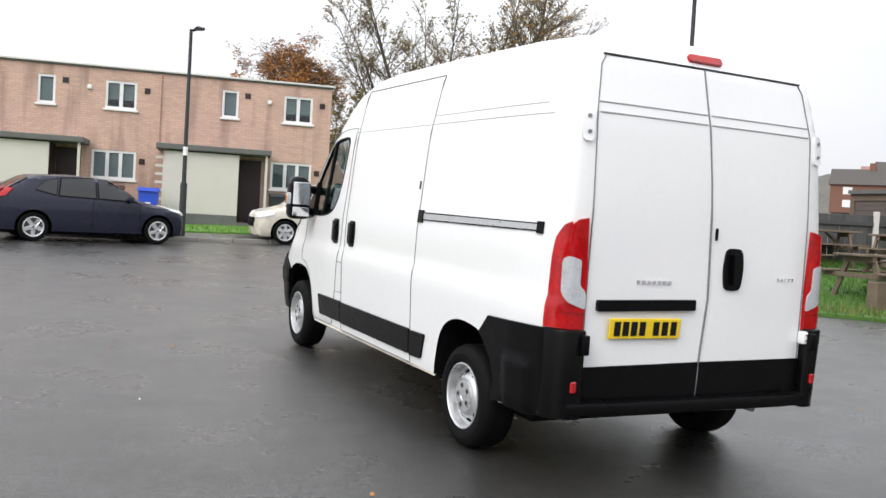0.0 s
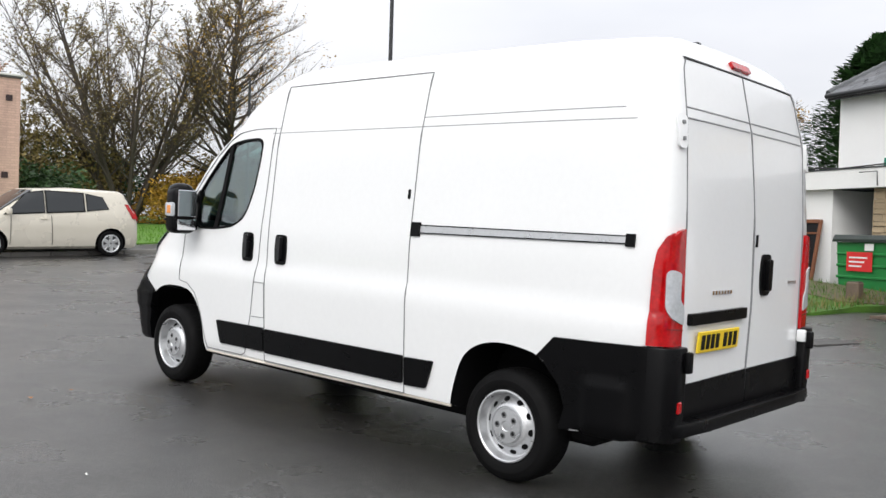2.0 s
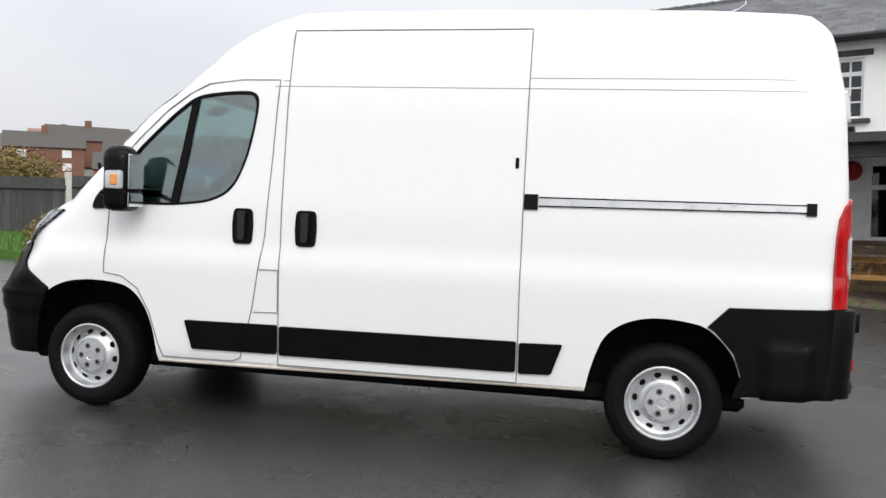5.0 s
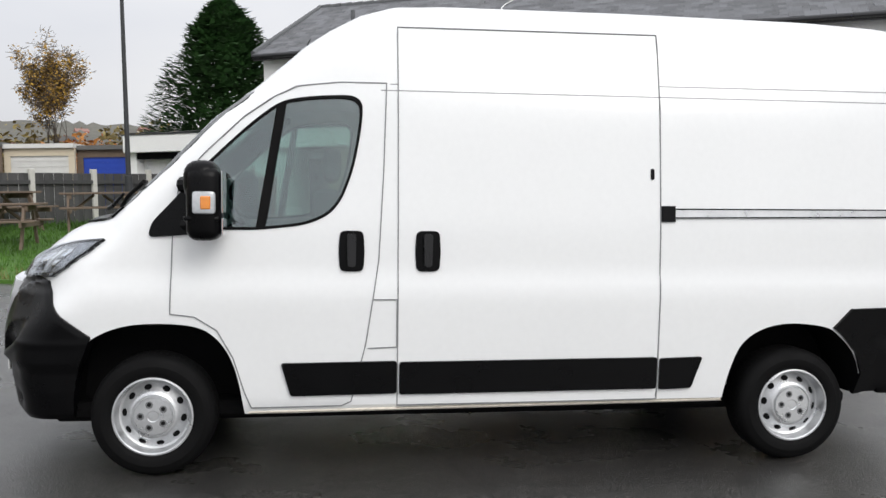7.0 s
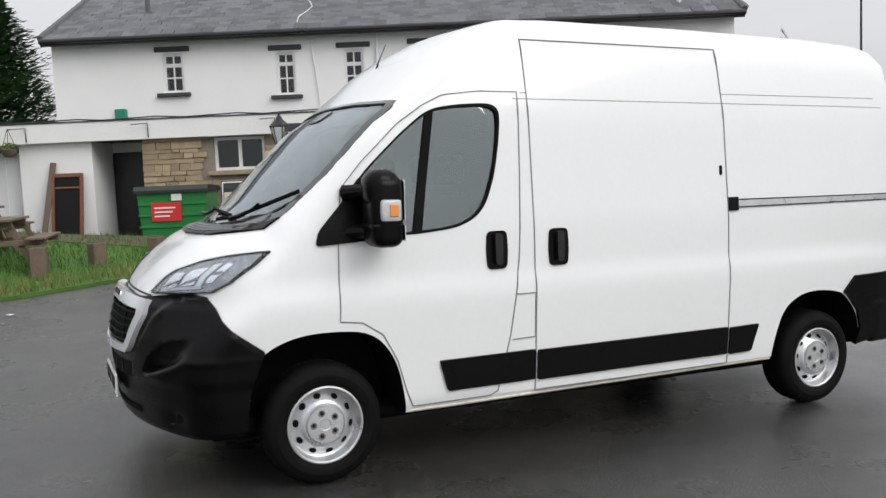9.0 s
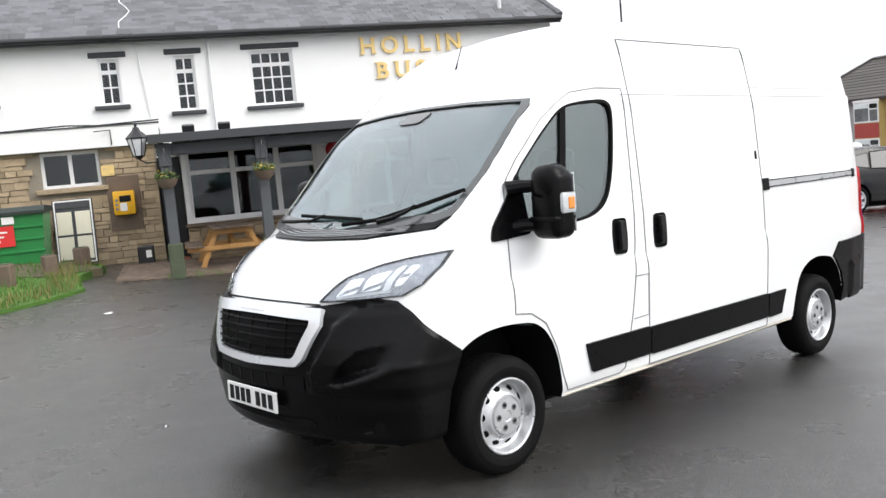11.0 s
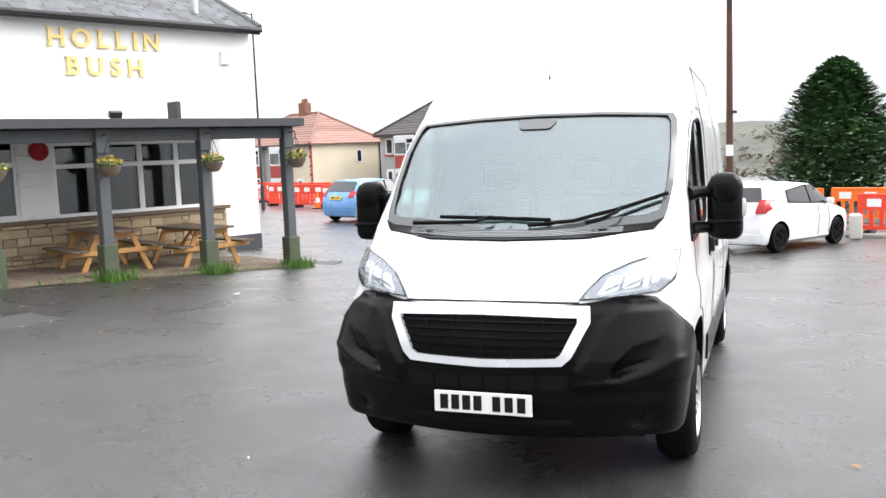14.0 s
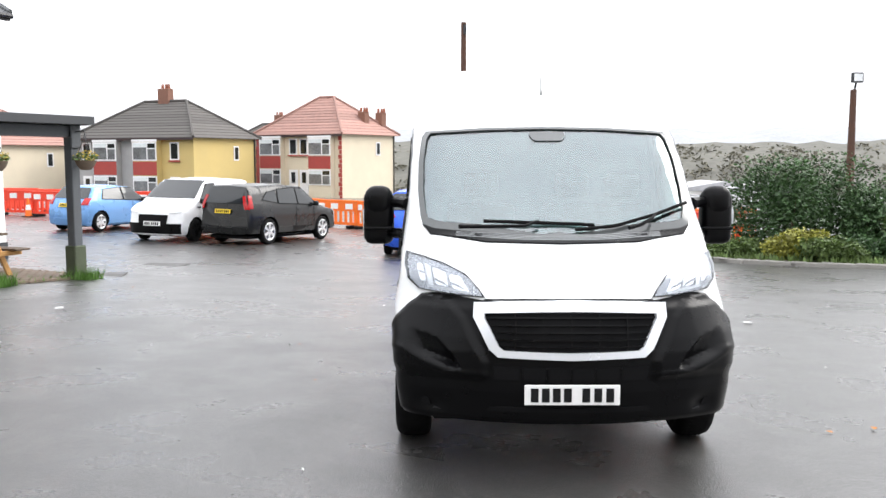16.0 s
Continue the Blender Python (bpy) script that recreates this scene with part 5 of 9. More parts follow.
M_LEAD = pmat("grey_felt_roof", (0.11, 0.115, 0.12), 0.8, 0.2, 4, 50, bump=0.2)
M_PAVER = pmat("brown_paving_block", (0.16, 0.12, 0.09), 0.8, 0.25, 6, 60, bump=0.3, obj=0.3)
M_PAVERS = pmat("brown_paving_blocks", (0.16, 0.12, 0.09), 0.8, 0.25, 6, 60, bump=0.3, island=0.3)
M_TERRA = pmat("terracotta", (0.28, 0.10, 0.06), 0.8, 0.2)

PM = pose(9.75, -13.73, 0, 0, 0, -115)     # x to the right along the front wall, y into the house
M_CHIMNEY = pmat("brown_chimney_brick", (0.22, 0.14, 0.10), 0.9, 0.3, 6, 40, bump=0.3)
PUB = empty("pub_building", PM, "white rendered two-storey pub with a grey slate roof", "building")


def wall_with_holes(x0, x1, z0, z1, holes, y0, y1):
    """A wall with real openings, from blocks butted end to end. holes: (x0, x1, z0, z1)."""
    bm = bmesh.new()
    xs = sorted({x0, x1, *[h[0] for h in holes], *[h[1] for h in holes]})
    for a, b in zip(xs, xs[1:]):
        cuts = sorted([(h[2], h[3]) for h in holes if h[0] <= a + 1e-6 and h[1] >= b - 1e-6])
        z = z0
        for lo, hi in cuts + [(z1, z1)]:
            if lo > z + 1e-6:
                box(bm, a, b, y0, y1, z, lo)
            z = max(z, hi)
    bmesh.ops.remove_doubles(bm, verts=bm.verts, dist=1e-5)
    return bm


def sash(parent, x0, x1, z0, z1, y, cols=2, rows=2, frame=0.055, bar=0.022, back=True, top_light=None, name="window", fmat=None):
    """A window in its opening: frame, bars, glass and a dark-coloured sheet in place of the room's shade."""
    fm = fmat or M_UPVC
    w = part(name, bmesh.new(), fm, parent)
    bm = bmesh.new()
    box(bm, x0, x0 + frame, y - 0.03, y + 0.05, z0, z1)
    box(bm, x1 - frame, x1, y - 0.03, y + 0.05, z0, z1)
    box(bm, x0 + frame, x1 - frame, y - 0.03, y + 0.05, z0, z0 + frame)
    box(bm, x0 + frame, x1 - frame, y - 0.03, y + 0.05, z1 - frame, z1)
    part("window_frame", bm, fm, w)
    a, b, lo, hi = x0 + frame, x1 - frame, z0 + frame, z1 - frame
    bm = bmesh.new()
    for k in range(1, cols):
        c = a + (b - a) * k / cols
        box(bm, c - bar / 2, c + bar / 2, y - 0.02, y + 0.03, lo, hi)
    zs = [lo + (hi - lo) * k / rows for k in range(1, rows)]
    if top_light:
        zs = [lo + (hi - top_light - lo) * k / rows for k in range(1, rows)]
        box(bm, a, b, y - 0.028, y + 0.04, hi - top_light - 0.04, hi - top_light + 0.04)
    for c in zs:
        box(bm, a, b, y - 0.018, y + 0.028, c - bar / 2, c + bar / 2)
    if bm.verts:
        part("glazing_bar", bm, fm, w)
    else:
        bm.free()
    g = part("pane", nbox(a, b, y + 0.004, y + 0.01, lo, hi), M_PANE, w)
    g.visible_shadow = False
    if back:
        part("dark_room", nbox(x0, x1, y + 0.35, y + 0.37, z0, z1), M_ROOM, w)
    return w


WINS = [(-13.32, -12.86, 3.53, 4.40, 2, 2, 0.2), (-10.80, -10.38, 3.38, 4.33, 2, 2, 0.2), (-9.30, -8.86, 3.17, 4.33, 2, 3, 0.26), (-7.72, -6.78, 3.17, 4.35, 4, 3, 0.24)]
part("front_wall", wall_with_holes(-15.75, -0.62, -0.6, 4.74, [w[:4] for w in WINS], 0, 0.3), M_RENDER, PUB)
for s, x in ((1, -0.62), (-1, -15.75)):
    part("gable_wall", nbox(min(x, x - s * 0.3), max(x, x - s * 0.3), 0.3, 7.0, -0.6, 4.74), M_RENDER, PUB)
part("back_wall", nbox(-15.45, -0.92, 6.7, 7.0, -0.6, 4.74), M_RENDER, PUB)
part("plinth_band", nbox(-2.84, -0.60, -0.025, 0.0, -0.6, 0.0), M_LINTEL, PUB)
for x0, x1, z0, z1, c, r, tl in WINS:
    w = sash(PUB, x0, x1, z0, z1, 0.10, c, r, 0.06, 0.03, True, tl)
    part("sill", nbox(x0 - 0.14, x1 + 0.14, -0.10, 0.12, z0 - 0.085, z0 - 0.003, 0.012), M_LINTEL, w)
    part("lintel", nbox(x0 - 0.16, x1 + 0.16, -0.035, 0.1, z1 + 0.03, z1 + 0.145, 0.012), M_LINTEL, w)

# gabled roof: slates in rows
EZ, RZ, OV = 4.76, 6.55, 0.28
X0, X1, Y0, Y1 = -15.86, -0.48, -OV, 7.0 + OV
RX0, RX1, RY = X0, X1, 3.5
bm = bmesh.new()
c = [bm.verts.new(p) for p in ((X0, Y0, EZ), (X1, Y0, EZ), (X1, Y1, EZ), (X0, Y1, EZ), (RX0, RY, RZ), (RX1, RY, RZ))]
for f in ((0, 1, 5, 4), (2, 3, 4, 5), (1, 2, 5), (3, 0, 4), (0, 3, 2, 1)):
    bm.faces.new([c[i] for i in f])
roof = part("roof", bm, M_SLATE, PUB, "pitched grey slate roof")
part("gutter", tube(bmesh.new(), [(X0, Y0 - 0.05, EZ - 0.05), (X1, Y0 - 0.05, EZ - 0.05)], 0.06), M_BLKPAINT, roof)
part("fascia_board", nbox(X0, X1, Y0 - 0.01, Y0 + 0.02, EZ - 0.15, EZ - 0.004), M_BLKPAINT, roof)
part("soffit", nbox(X0, X1, Y0 + 0.02, 0.0, EZ - 0.06, EZ - 0.03), M_BLKPAINT, roof)
slope = math.hypot(RZ - EZ, RY - Y0)
ud = Vector((0, (RY - Y0) / slope, (RZ - EZ) / slope))
nd = Vector((0, -(RZ - EZ) / slope, (RY - Y0) / slope))
slate_bm = bmesh.new()
box(slate_bm, -0.142, 0.142, -0.02, 0.30, 0.0, 0.014)
slate_me = None
rest = bmesh.new()
count = 0
rnd = random.Random(4)
for r in range(int(slope / 0.19)):
    d = r * 0.19
    t = d / slope
    a, b = X0 + (RX0 - X0) * t, X1 + (RX1 - X1) * t
    x = a + (0.15 if r % 2 else 0.02)
    while x < b - 0.1:
        base = Vector((x + 0.145, Y0, EZ)) + ud * (d - 0.02) + nd * (0.012 + rnd.uniform(0, 0.012))
        m = Matrix(((1, 0, 0, base.x), (0, ud.y, nd.y, base.y), (0, ud.z, nd.z, base.z), (0, 0, 0, 1))) @ pose(0, 0, 0, 2.5, 0, rnd.uniform(-0.8, 0.8))
        if count < 290 and r < 12 and -9.5 < x < -2.0:
            if slate_me is None:
                slate_me = bpy.data.meshes.new("slate")
                slate_bm.to_mesh(slate_me)
                slate_bm.free()
                slate_me.materials.append(M_SLATE1)
            ob = new("slate", slate_me)
            ob.parent = roof
            ob.matrix_basis = m
            count += 1
        else:
            box(rest, -0.142, 0.142, -0.02, 0.30, 0.0, 0.014, 0, m)
        x += 0.29
tagged(part("slate_field", rest, M_SLATE, roof, smooth=0), kind="stuff")
for a, b in (((X1, Y0, EZ), (RX1, RY, RZ)), ((X0, Y0, EZ), (RX0, RY, RZ)), ((RX0, RY, RZ), (RX1, RY, RZ))):
    a, b = Vector(a), Vector(b)
    n = int((b - a).length / 0.32)
    mt = M_TERRA if a.x == X1 else M_LEAD
    for i in range(n):
        p, q = a.lerp(b, i / n), a.lerp(b, (i + 0.97) / n)
        part("ridge_tile", tube(bmesh.new(), [p + Vector((0, 0, 0.03)), q + Vector((0, 0, 0.045))], [0.07, 0.075], 7), mt, roof)
for x, t in ((-14.0, 0.45), (-1.75, 0.16)):
    p = Vector((x, Y0, EZ)) + ud * slope * t
    part("vent_pipe", tube(bmesh.new(), [p, p + Vector((0, 0, 0.42))], 0.055), M_LEAD if x < -5 else M_STEEL, roof)
cable = [Vector((-10.2 + 0.12 * math.sin(i * 1.3), Y0, EZ)) + ud * slope * (0.95 - i * 0.095) + Vector((0, 0, 0.06)) for i in range(10)] + [Vector((-10.0, -0.04, 4.5)), Vector((-9.9, -0.03, 3.6)), Vector((-9.85, -0.03, 2.9))]
part("loose_cable", tube(bmesh.new(), cable, 0.012, 6), M_UPVC, PUB)
part("downpipe", tube(bmesh.new(), [(-8.55, -0.05, 4.7), (-8.55, -0.05, 2.6)], 0.025), M_UPVC, PUB)

stack = part("chimney", nbox(-1.15, -0.62, 3.1, 3.75, 6.2, 6.95, 0.02), M_CHIMNEY, PUB, "short brick chimney stack")
part("chimney_pot", tube(bmesh.new(), [(-0.88, 3.42, 6.95), (-0.88, 3.42, 7.25)], [0.12, 0.10], 10), M_TERRA, stack)
# raised gold letters
sign = part("pub_sign", bmesh.new(), M_GOLD, PUB, "raised gold serif letters reading HOLLIN BUSH")
for word, xm, zm, wide in (("HOLLIN", -4.075, 4.305, 2.46), ("BUSH", -4.115, 3.75, 1.72)):
    letters = [lettering("letter", ch, 0.50, 0.022, M_GOLD, pose(0, -0.028, zm), sign, "", 0.011) for ch in word]
    spans = [(min(v.co.x for v in q.data.vertices), max(v.co.x for v in q.data.vertices)) for q in letters]
    gap = (wide - 0.12 - sum(q - p for p, q in spans)) / (len(word) - 1)
    left = xm - wide / 2 + 0.06
    for ch, lt, (p, q) in zip(word, letters, spans):
        xc = left - p
        left += q - p + gap
        lt.matrix_basis = pose(xc, -0.028, zm) @ pose(0, 0, 0, 90, 0, 0)
        vs = [v.co for v in lt.data.vertices]
        x0, x1, z0, z1 = min(v.x for v in vs), max(v.x for v in vs), min(v.y for v in vs), max(v.y for v in vs)
        feet = {"H": [(x0, -1), (x1, -1), (x0, 1), (x1, 1)], "I": [(0, -1), (0, 1)], "L": [(x0, -1), (x0, 1)], "N": [(x0, -1), (x0, 1), (x1, 1)], "B": [(x0, -1), (x0, 1)], "U": [(x0, 1), (x1, 1)]}
        for fx, top in feet.get(ch, []):      # foot and head serifs
            fx = xc + fx * 0.86
            zz = zm + (z1 - 0.010 if top > 0 else z0 + 0.010)
            part("serif", nbox(fx - 0.052, fx + 0.052, -0.052, -0.006, zz - 0.012, zz + 0.012), M_GOLD, sign)
part("alarm_box", nbox(-1.42, -1.2, -0.09, 0, 3.92, 4.22, 0.02), M_UPVC, PUB)
flue = part("flue", nbox(-3.05, -2.62, -0.9, -0.5, 2.5, 3.05, 0.02), M_UPVC, PUB, "square metal flue on the flat roof")
part("flue_side", nbox(-3.06, -2.98, -0.92, -0.5, 2.52, 3.02), M_LINTEL, flue)

# single-storey front room with wide windows over a stone plinth
GY = -2.2
GW = [(-9.28, -6.82, 0.92, 2.24), (-6.20, -3.10, 0.88, 2.18)]
front = part("front_room", bmesh.new(), M_RENDER, PUB, "glazed front room on a stone plinth")
part("room_wall", wall_with_holes(-9.38, -2.85, 0.80, 2.36, GW, GY, GY + 0.25), M_UPVC, front)
part("room_end", nbox(-3.1, -2.85, GY + 0.25, 0.0, -0.4, 2.36), M_RENDER, front)
part("room_end", nbox(-9.38, -9.13, GY + 0.25, 0.0, -0.4, 2.36), M_BLKPAINT, front)
part("plinth_core", nbox(-9.38, -2.85, GY + 0.03, GY + 0.25, -0.5, 0.798), M_MORTAR, front)
part("long_sill", nbox(-9.42, -2.78, GY - 0.10, GY + 0.02, 0.80, 0.87, 0.01), M_OLDWOOD, front)
part("flat_roof", nbox(-9.5, -2.8, GY - 0.1, -0.004, 2.362, 2.46), M_LEAD, front)
for i in range(5):
    part("board", nbox(-6.80, -6.22, GY - 0.014, GY, 0.9 + i * 0.27, 1.165 + i * 0.27, 0.006), M_UPVC, front)
for (x0, x1, z0, z1), cuts in zip(GW, ((0, 0.345, 0.69, 1.0), (0, 0.27, 0.52, 0.76, 1.0))):
    for a, b in zip(cuts, cuts[1:]):
        xa, xb = x0 + (x1 - x0) * a, x0 + (x1 - x0) * b
        sash(front, xa, xb, z0, z1, GY + 0.06, 1, 1, 0.05, 0.03, False, 0.36)
        part("curtain", nbox(xa + 0.04, xa + 0.04 + 0.3 * (xb - xa), GY + 0.35, GY + 0.38, z0, z1), M_CURTAIN, front)
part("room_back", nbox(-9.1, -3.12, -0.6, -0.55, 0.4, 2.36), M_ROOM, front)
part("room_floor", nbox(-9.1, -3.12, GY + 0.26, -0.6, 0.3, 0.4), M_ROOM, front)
part("poppy", lathe(bmesh.new(), [(0.02, 0.0), (0.13, 0.01), (0.17, 0.04), (0.12, 0.07), (0.02, 0.05)], 14, pose(-6.45, GY - 0.02, 2.05, 90, 0, 0)), pmat("red_poppy", (0.35, 0.01, 0.015), 0.7, 0.3, 14), front, "red poppy wreath")
stone_rnd = random.Random(9)


def stone_wall(parent, x0, x1, z0, z1, y, holes=()):
    """Courses of squared sandstone, each stone its own piece."""
    meshes = []
    for k in range(6):
        bm = bmesh.new()
        box(bm, -0.5, 0.5, -0.5, 0.5, -0.5, 0.5)
        for v in bm.verts:
            v.co += Vector((stone_rnd.uniform(-0.03, 0.03), stone_rnd.uniform(-0.25, 0.1), stone_rnd.uniform(-0.06, 0.06)))
        me = bpy.data.meshes.new("stone")
        bm.to_mesh(me)
        bm.free()
        me.materials.append(M_STONE)
        meshes.append(me)
    z = z0
    while z < z1 - 0.04:
        h = min(stone_rnd.choice((0.08, 0.10, 0.12, 0.15)), z1 - z)
        x = x0
        while x < x1 - 0.03:
            w = min(stone_rnd.uniform(0.16, 0.40), x1 - x)
            if x1 - x - w < 0.08:
                w = x1 - x
            if not any(x + w > a and x < b and z + h > lo and z < hi for a, b, lo, hi in holes):
                ob = new("stone", meshes[stone_rnd.randrange(6)])
                ob.parent = parent
                ob.matrix_basis = Matrix.Translation((x + w / 2, y, z + h / 2)) @ Matrix.Diagonal((w - 0.014, 0.06, h - 0.014, 1))
            x += w
        z += h


# stone side extension with a white fascia, recessed doors and a white store
SY = -1.5
ext = part("side_extension", bmesh.new(), M_RENDER, PUB, "low stone and white side extension with a deep white fascia")
SW = (-11.93, -10.88, 1.76, 2.44)
part("stone_core", wall_with_holes(-13.40, -9.85, -0.3, 2.46, [SW], SY + 0.03, SY + 0.3), M_MORTAR, ext)
part("stone_return", nbox(-9.85 - 0.27, -9.85, SY + 0.3, -0.02, -0.3, 2.46), M_MORTAR, ext)
sash(ext, *SW, SY + 0.12, 2, 1, 0.06, 0.07)
part("stone_sill", nbox(SW[0] - 0.12, SW[1] + 0.12, SY - 0.09, SY + 0.1, 1.66, 1.755, 0.012), M_STONE, ext)
part("fascia", nbox(-18.6, -9.72, SY - 0.16, SY + 0.02, 2.462, 2.86, 0.008), M_RENDER, ext)
part("ext_roof", nbox(-18.6, -9.72, SY + 0.02, -0.01, 2.5, 2.80), M_LEAD, ext)
part("roof_edge", nbox(-18.62, -9.70, SY - 0.18, SY + 0.03, 2.862, 2.885), M_LINTEL, ext)
part("store_wall", nbox(-15.95, -14.45, SY, SY + 0.25, 0.0, 2.46), M_RENDER, ext)
part("store_foot", nbox(-15.93, -14.47, SY - 0.02, SY, 0.0, 0.28), M_LINTEL, ext)
part("store_side", nbox(-14.70, -14.45, SY + 0.25, -0.02, 0.0, 2.46), M_RENDER, ext)
part("recess_back", nbox(-14.45, -13.40, -0.30, -0.02, 0.0, 2.46), M_RENDER, ext)
part("back_door", nbox(-14.44, -13.42, -0.36, -0.31, 0.2, 2.25, 0.01), M_BLKPAINT, ext)
gd = part("garage_door", nbox(-18.35, -15.96, SY + 0.30, SY + 0.34, 0.0, 2.30), M_UPVC, ext, "white up-and-over store door")
for i in range(5):
    part("door_ridge", nbox(-18.30 + i * 0.47, -18.27 + i * 0.47, SY + 0.285, SY + 0.30, 0.1, 2.2), M_UPVC, gd)
part("garage_head", nbox(-18.35, -15.96, SY + 0.02, SY + 0.34, 2.31, 2.455), M_DARK, ext)
part("garage_pier", nbox(-18.6, -18.35, SY, SY + 0.3, 0.0, 2.46), M_RENDER, ext)
part("ext_end", nbox(-18.6, -18.35, SY + 0.3, 3.0, 0.0, 2.46), M_RENDER, ext)
part("entrance_door", nbox(-9.84, -9.40, -0.9, -0.85, 0.1, 2.2, 0.01), M_BLKPAINT, ext)
part("entrance_step", nbox(-9.84, -9.40, SY - 0.3, -0.9, 0.02, 0.16, 0.01), M_TERRA, ext)
cable = [(-18.5 + i * 0.55, SY - 0.17, 2.90 + 0.02 * math.sin(i * 2.1)) for i in range(17)]
part("roof_cable", tube(bmesh.new(), cable, 0.014, 6), M_BLKPAINT, ext)
for x in (-15.7, -13.2, -10.6):
    br = part("basket_bracket", tube(bmesh.new(), [(x, SY - 0.17, 2.50), (x, SY - 0.19, 2.78), (x - 0.28, SY - 0.36, 2.76)], 0.012, 6), M_BLKPAINT, ext)
box_g = part("green_alarm_box", nbox(-14.42, -14.16, -0.12, 0.0, 2.95, 3.22, 0.02), pmat("green_plastic", (0.02, 0.22, 0.14), 0.5, 0.1), PUB)
part("green_alarm_box", nbox(-4.03, -3.85, -2.1, -1.95, 2.46, 2.58, 0.02), pmat("pale_green_plastic", (0.2, 0.5, 0.4), 0.5, 0.1), PUB)

# veranda
VY = -4.6
ver = empty("veranda", PM, "grey timber veranda with a felt roof, standing on mossy post feet", "veranda")
part("roof_deck", prism(bmesh.new(), [(VY - 0.30, 2.40), (GY - 0.1, 2.44), (GY - 0.1, 2.50), (VY - 0.30, 2.45)], "x", -9.85, -2.78), M_LEAD, ver)
part("front_fascia", nbox(-9.85, -2.78, VY - 0.335, VY - 0.303, 2.33, 2.47, 0.005), M_LINTEL, ver)
part("beam", nbox(-9.74, -2.90, VY - 0.05, VY + 0.05, 2.13, 2.32, 0.01), M_GREYWOOD, ver)
for i in range(15):
    part("rafter", nbox(-9.70 + i * 0.485, -9.64 + i * 0.485, VY - 0.28, GY - 0.1, 2.322, 2.398), M_GREYWOOD, ver)
for k, s in enumerate((9.62, 8.08, 6.42, 4.66, 2.98)):
    wpos = PM @ Vector((-s, VY, 0))
    g = gz(wpos.x, wpos.y)
    post = part("post", nbox(-s - 0.085, -s + 0.085, VY - 0.085, VY + 0.085, g + 0.50, 2.128, 0.012), M_GREYWOOD, ver)
    part("post_head", nbox(-s - 0.10, -s + 0.10, VY - 0.12, VY - 0.088, 1.95, 2.33, 0.01), M_GREYWOOD, post)
    part("post_foot", nbox(-s - 0.12, -s + 0.12, VY - 0.12, VY + 0.12, g - 0.1, g + 0.56, 0.015), M_MOSSWOOD, post, "green mossy post foot")
    part("hook", tube(bmesh.new(), [(-s, VY - 0.12, 2.22), (-s, VY - 0.30, 2.24), (-s, VY - 0.32, 2.16)], 0.01, 6), M_BLKPAINT, post)

M_LEAF = pmat("mixed_green_leaves", (0.09, 0.14, 0.035), 0.6, 0.4, 9, 40, island=0.5)
M_YLEAF = pmat("yellow_flowers", (0.55, 0.40, 0.06), 0.6, 0.4, 9, 40, island=0.5)


def leaf_cloud(bm, centre, radius, n, size, rnd, flat=1.0, shell=0.0):
    """Many small bent leaves in an uneven clump."""
    c = Vector(centre)
    for _ in range(n):
        while True:
            d = Vector((rnd.uniform(-1, 1), rnd.uniform(-1, 1), rnd.uniform(-1, 1)))
            if shell < d.length < 1:
                break
        p = c + Vector((d.x * radius, d.y * radius, d.z * radius * flat))
        a = Vector((rnd.uniform(-1, 1), rnd.uniform(-1, 1), rnd.uniform(-0.6, 0.6))).normalized()
        b = a.orthogonal().normalized()
        b = Matrix.Rotation(rnd.uniform(0, 6.28), 3, a) @ b
        s = size * rnd.uniform(0.6, 1.3)
        v = [bm.verts.new(p + q) for q in (-a * s, b * s * 0.45, a * s, -b * s * 0.45)]
        bm.faces.new(v)
    return bm


basket_rnd = random.Random(21)


def hanging_basket(where, flowers):
    b = empty("hanging_basket", where, "brown hanging basket with trailing autumn flowers", "basket", "hanging baskets along the pub front")
    part("bowl", lathe(bmesh.new(), [(0.0, -0.16), (0.08, -0.15), (0.14, -0.08), (0.17, 0.0), (0.155, 0.0), (0.12, -0.06), (0.0, -0.1)], 16), M_OLDWOOD, b)
    part("foliage", leaf_cloud(bmesh.new(), (0, 0, 0.04), 0.2, 160, 0.035, basket_rnd, 0.5), M_LEAF, b)
    tagged(part("flower_head", leaf_cloud(bmesh.new(), (0, 0, 0.08), 0.19, flowers, 0.03, basket_rnd, 0.5), M_YLEAF, b), kind="stuff")
    for k in range(3):
        a = 2.1 * k
        part("chain", tube(bmesh.new(), [(0.16 * math.cos(a), 0.16 * math.sin(a), 0), (0, 0, 0.42)], 0.006, 5), M_BLKPAINT, b)
    return b


for s, fl in ((9.62, 10), (8.08, 25), (6.42, 120), (4.66, 110), (2.98, 90)):
    hanging_basket(PM @ pose(-s, VY - 0.31, 1.75), fl)
hanging_basket(PM @ pose(-15.98, SY - 0.36, 2.36), 15)


def floodlight(x):
    f = empty("floodlight", PM @ pose(x, VY + 0.2, 2.47, 20, 0, 0), "small black floodlight on the veranda roof", "floodlight", "floodlights on the veranda roof")
    part("lamp_body", nbox(-0.10, 0.10, -0.05, 0.04, 0.04, 0.15, 0.01), M_BLKPAINT, f)
    part("lamp_bracket", nbox(-0.02, 0.02, -0.01, 0.01, 0.0, 0.05), M_BLKPAINT, f)


for x in (-8.62, -6.05, -9.2):
    floodlight(x)

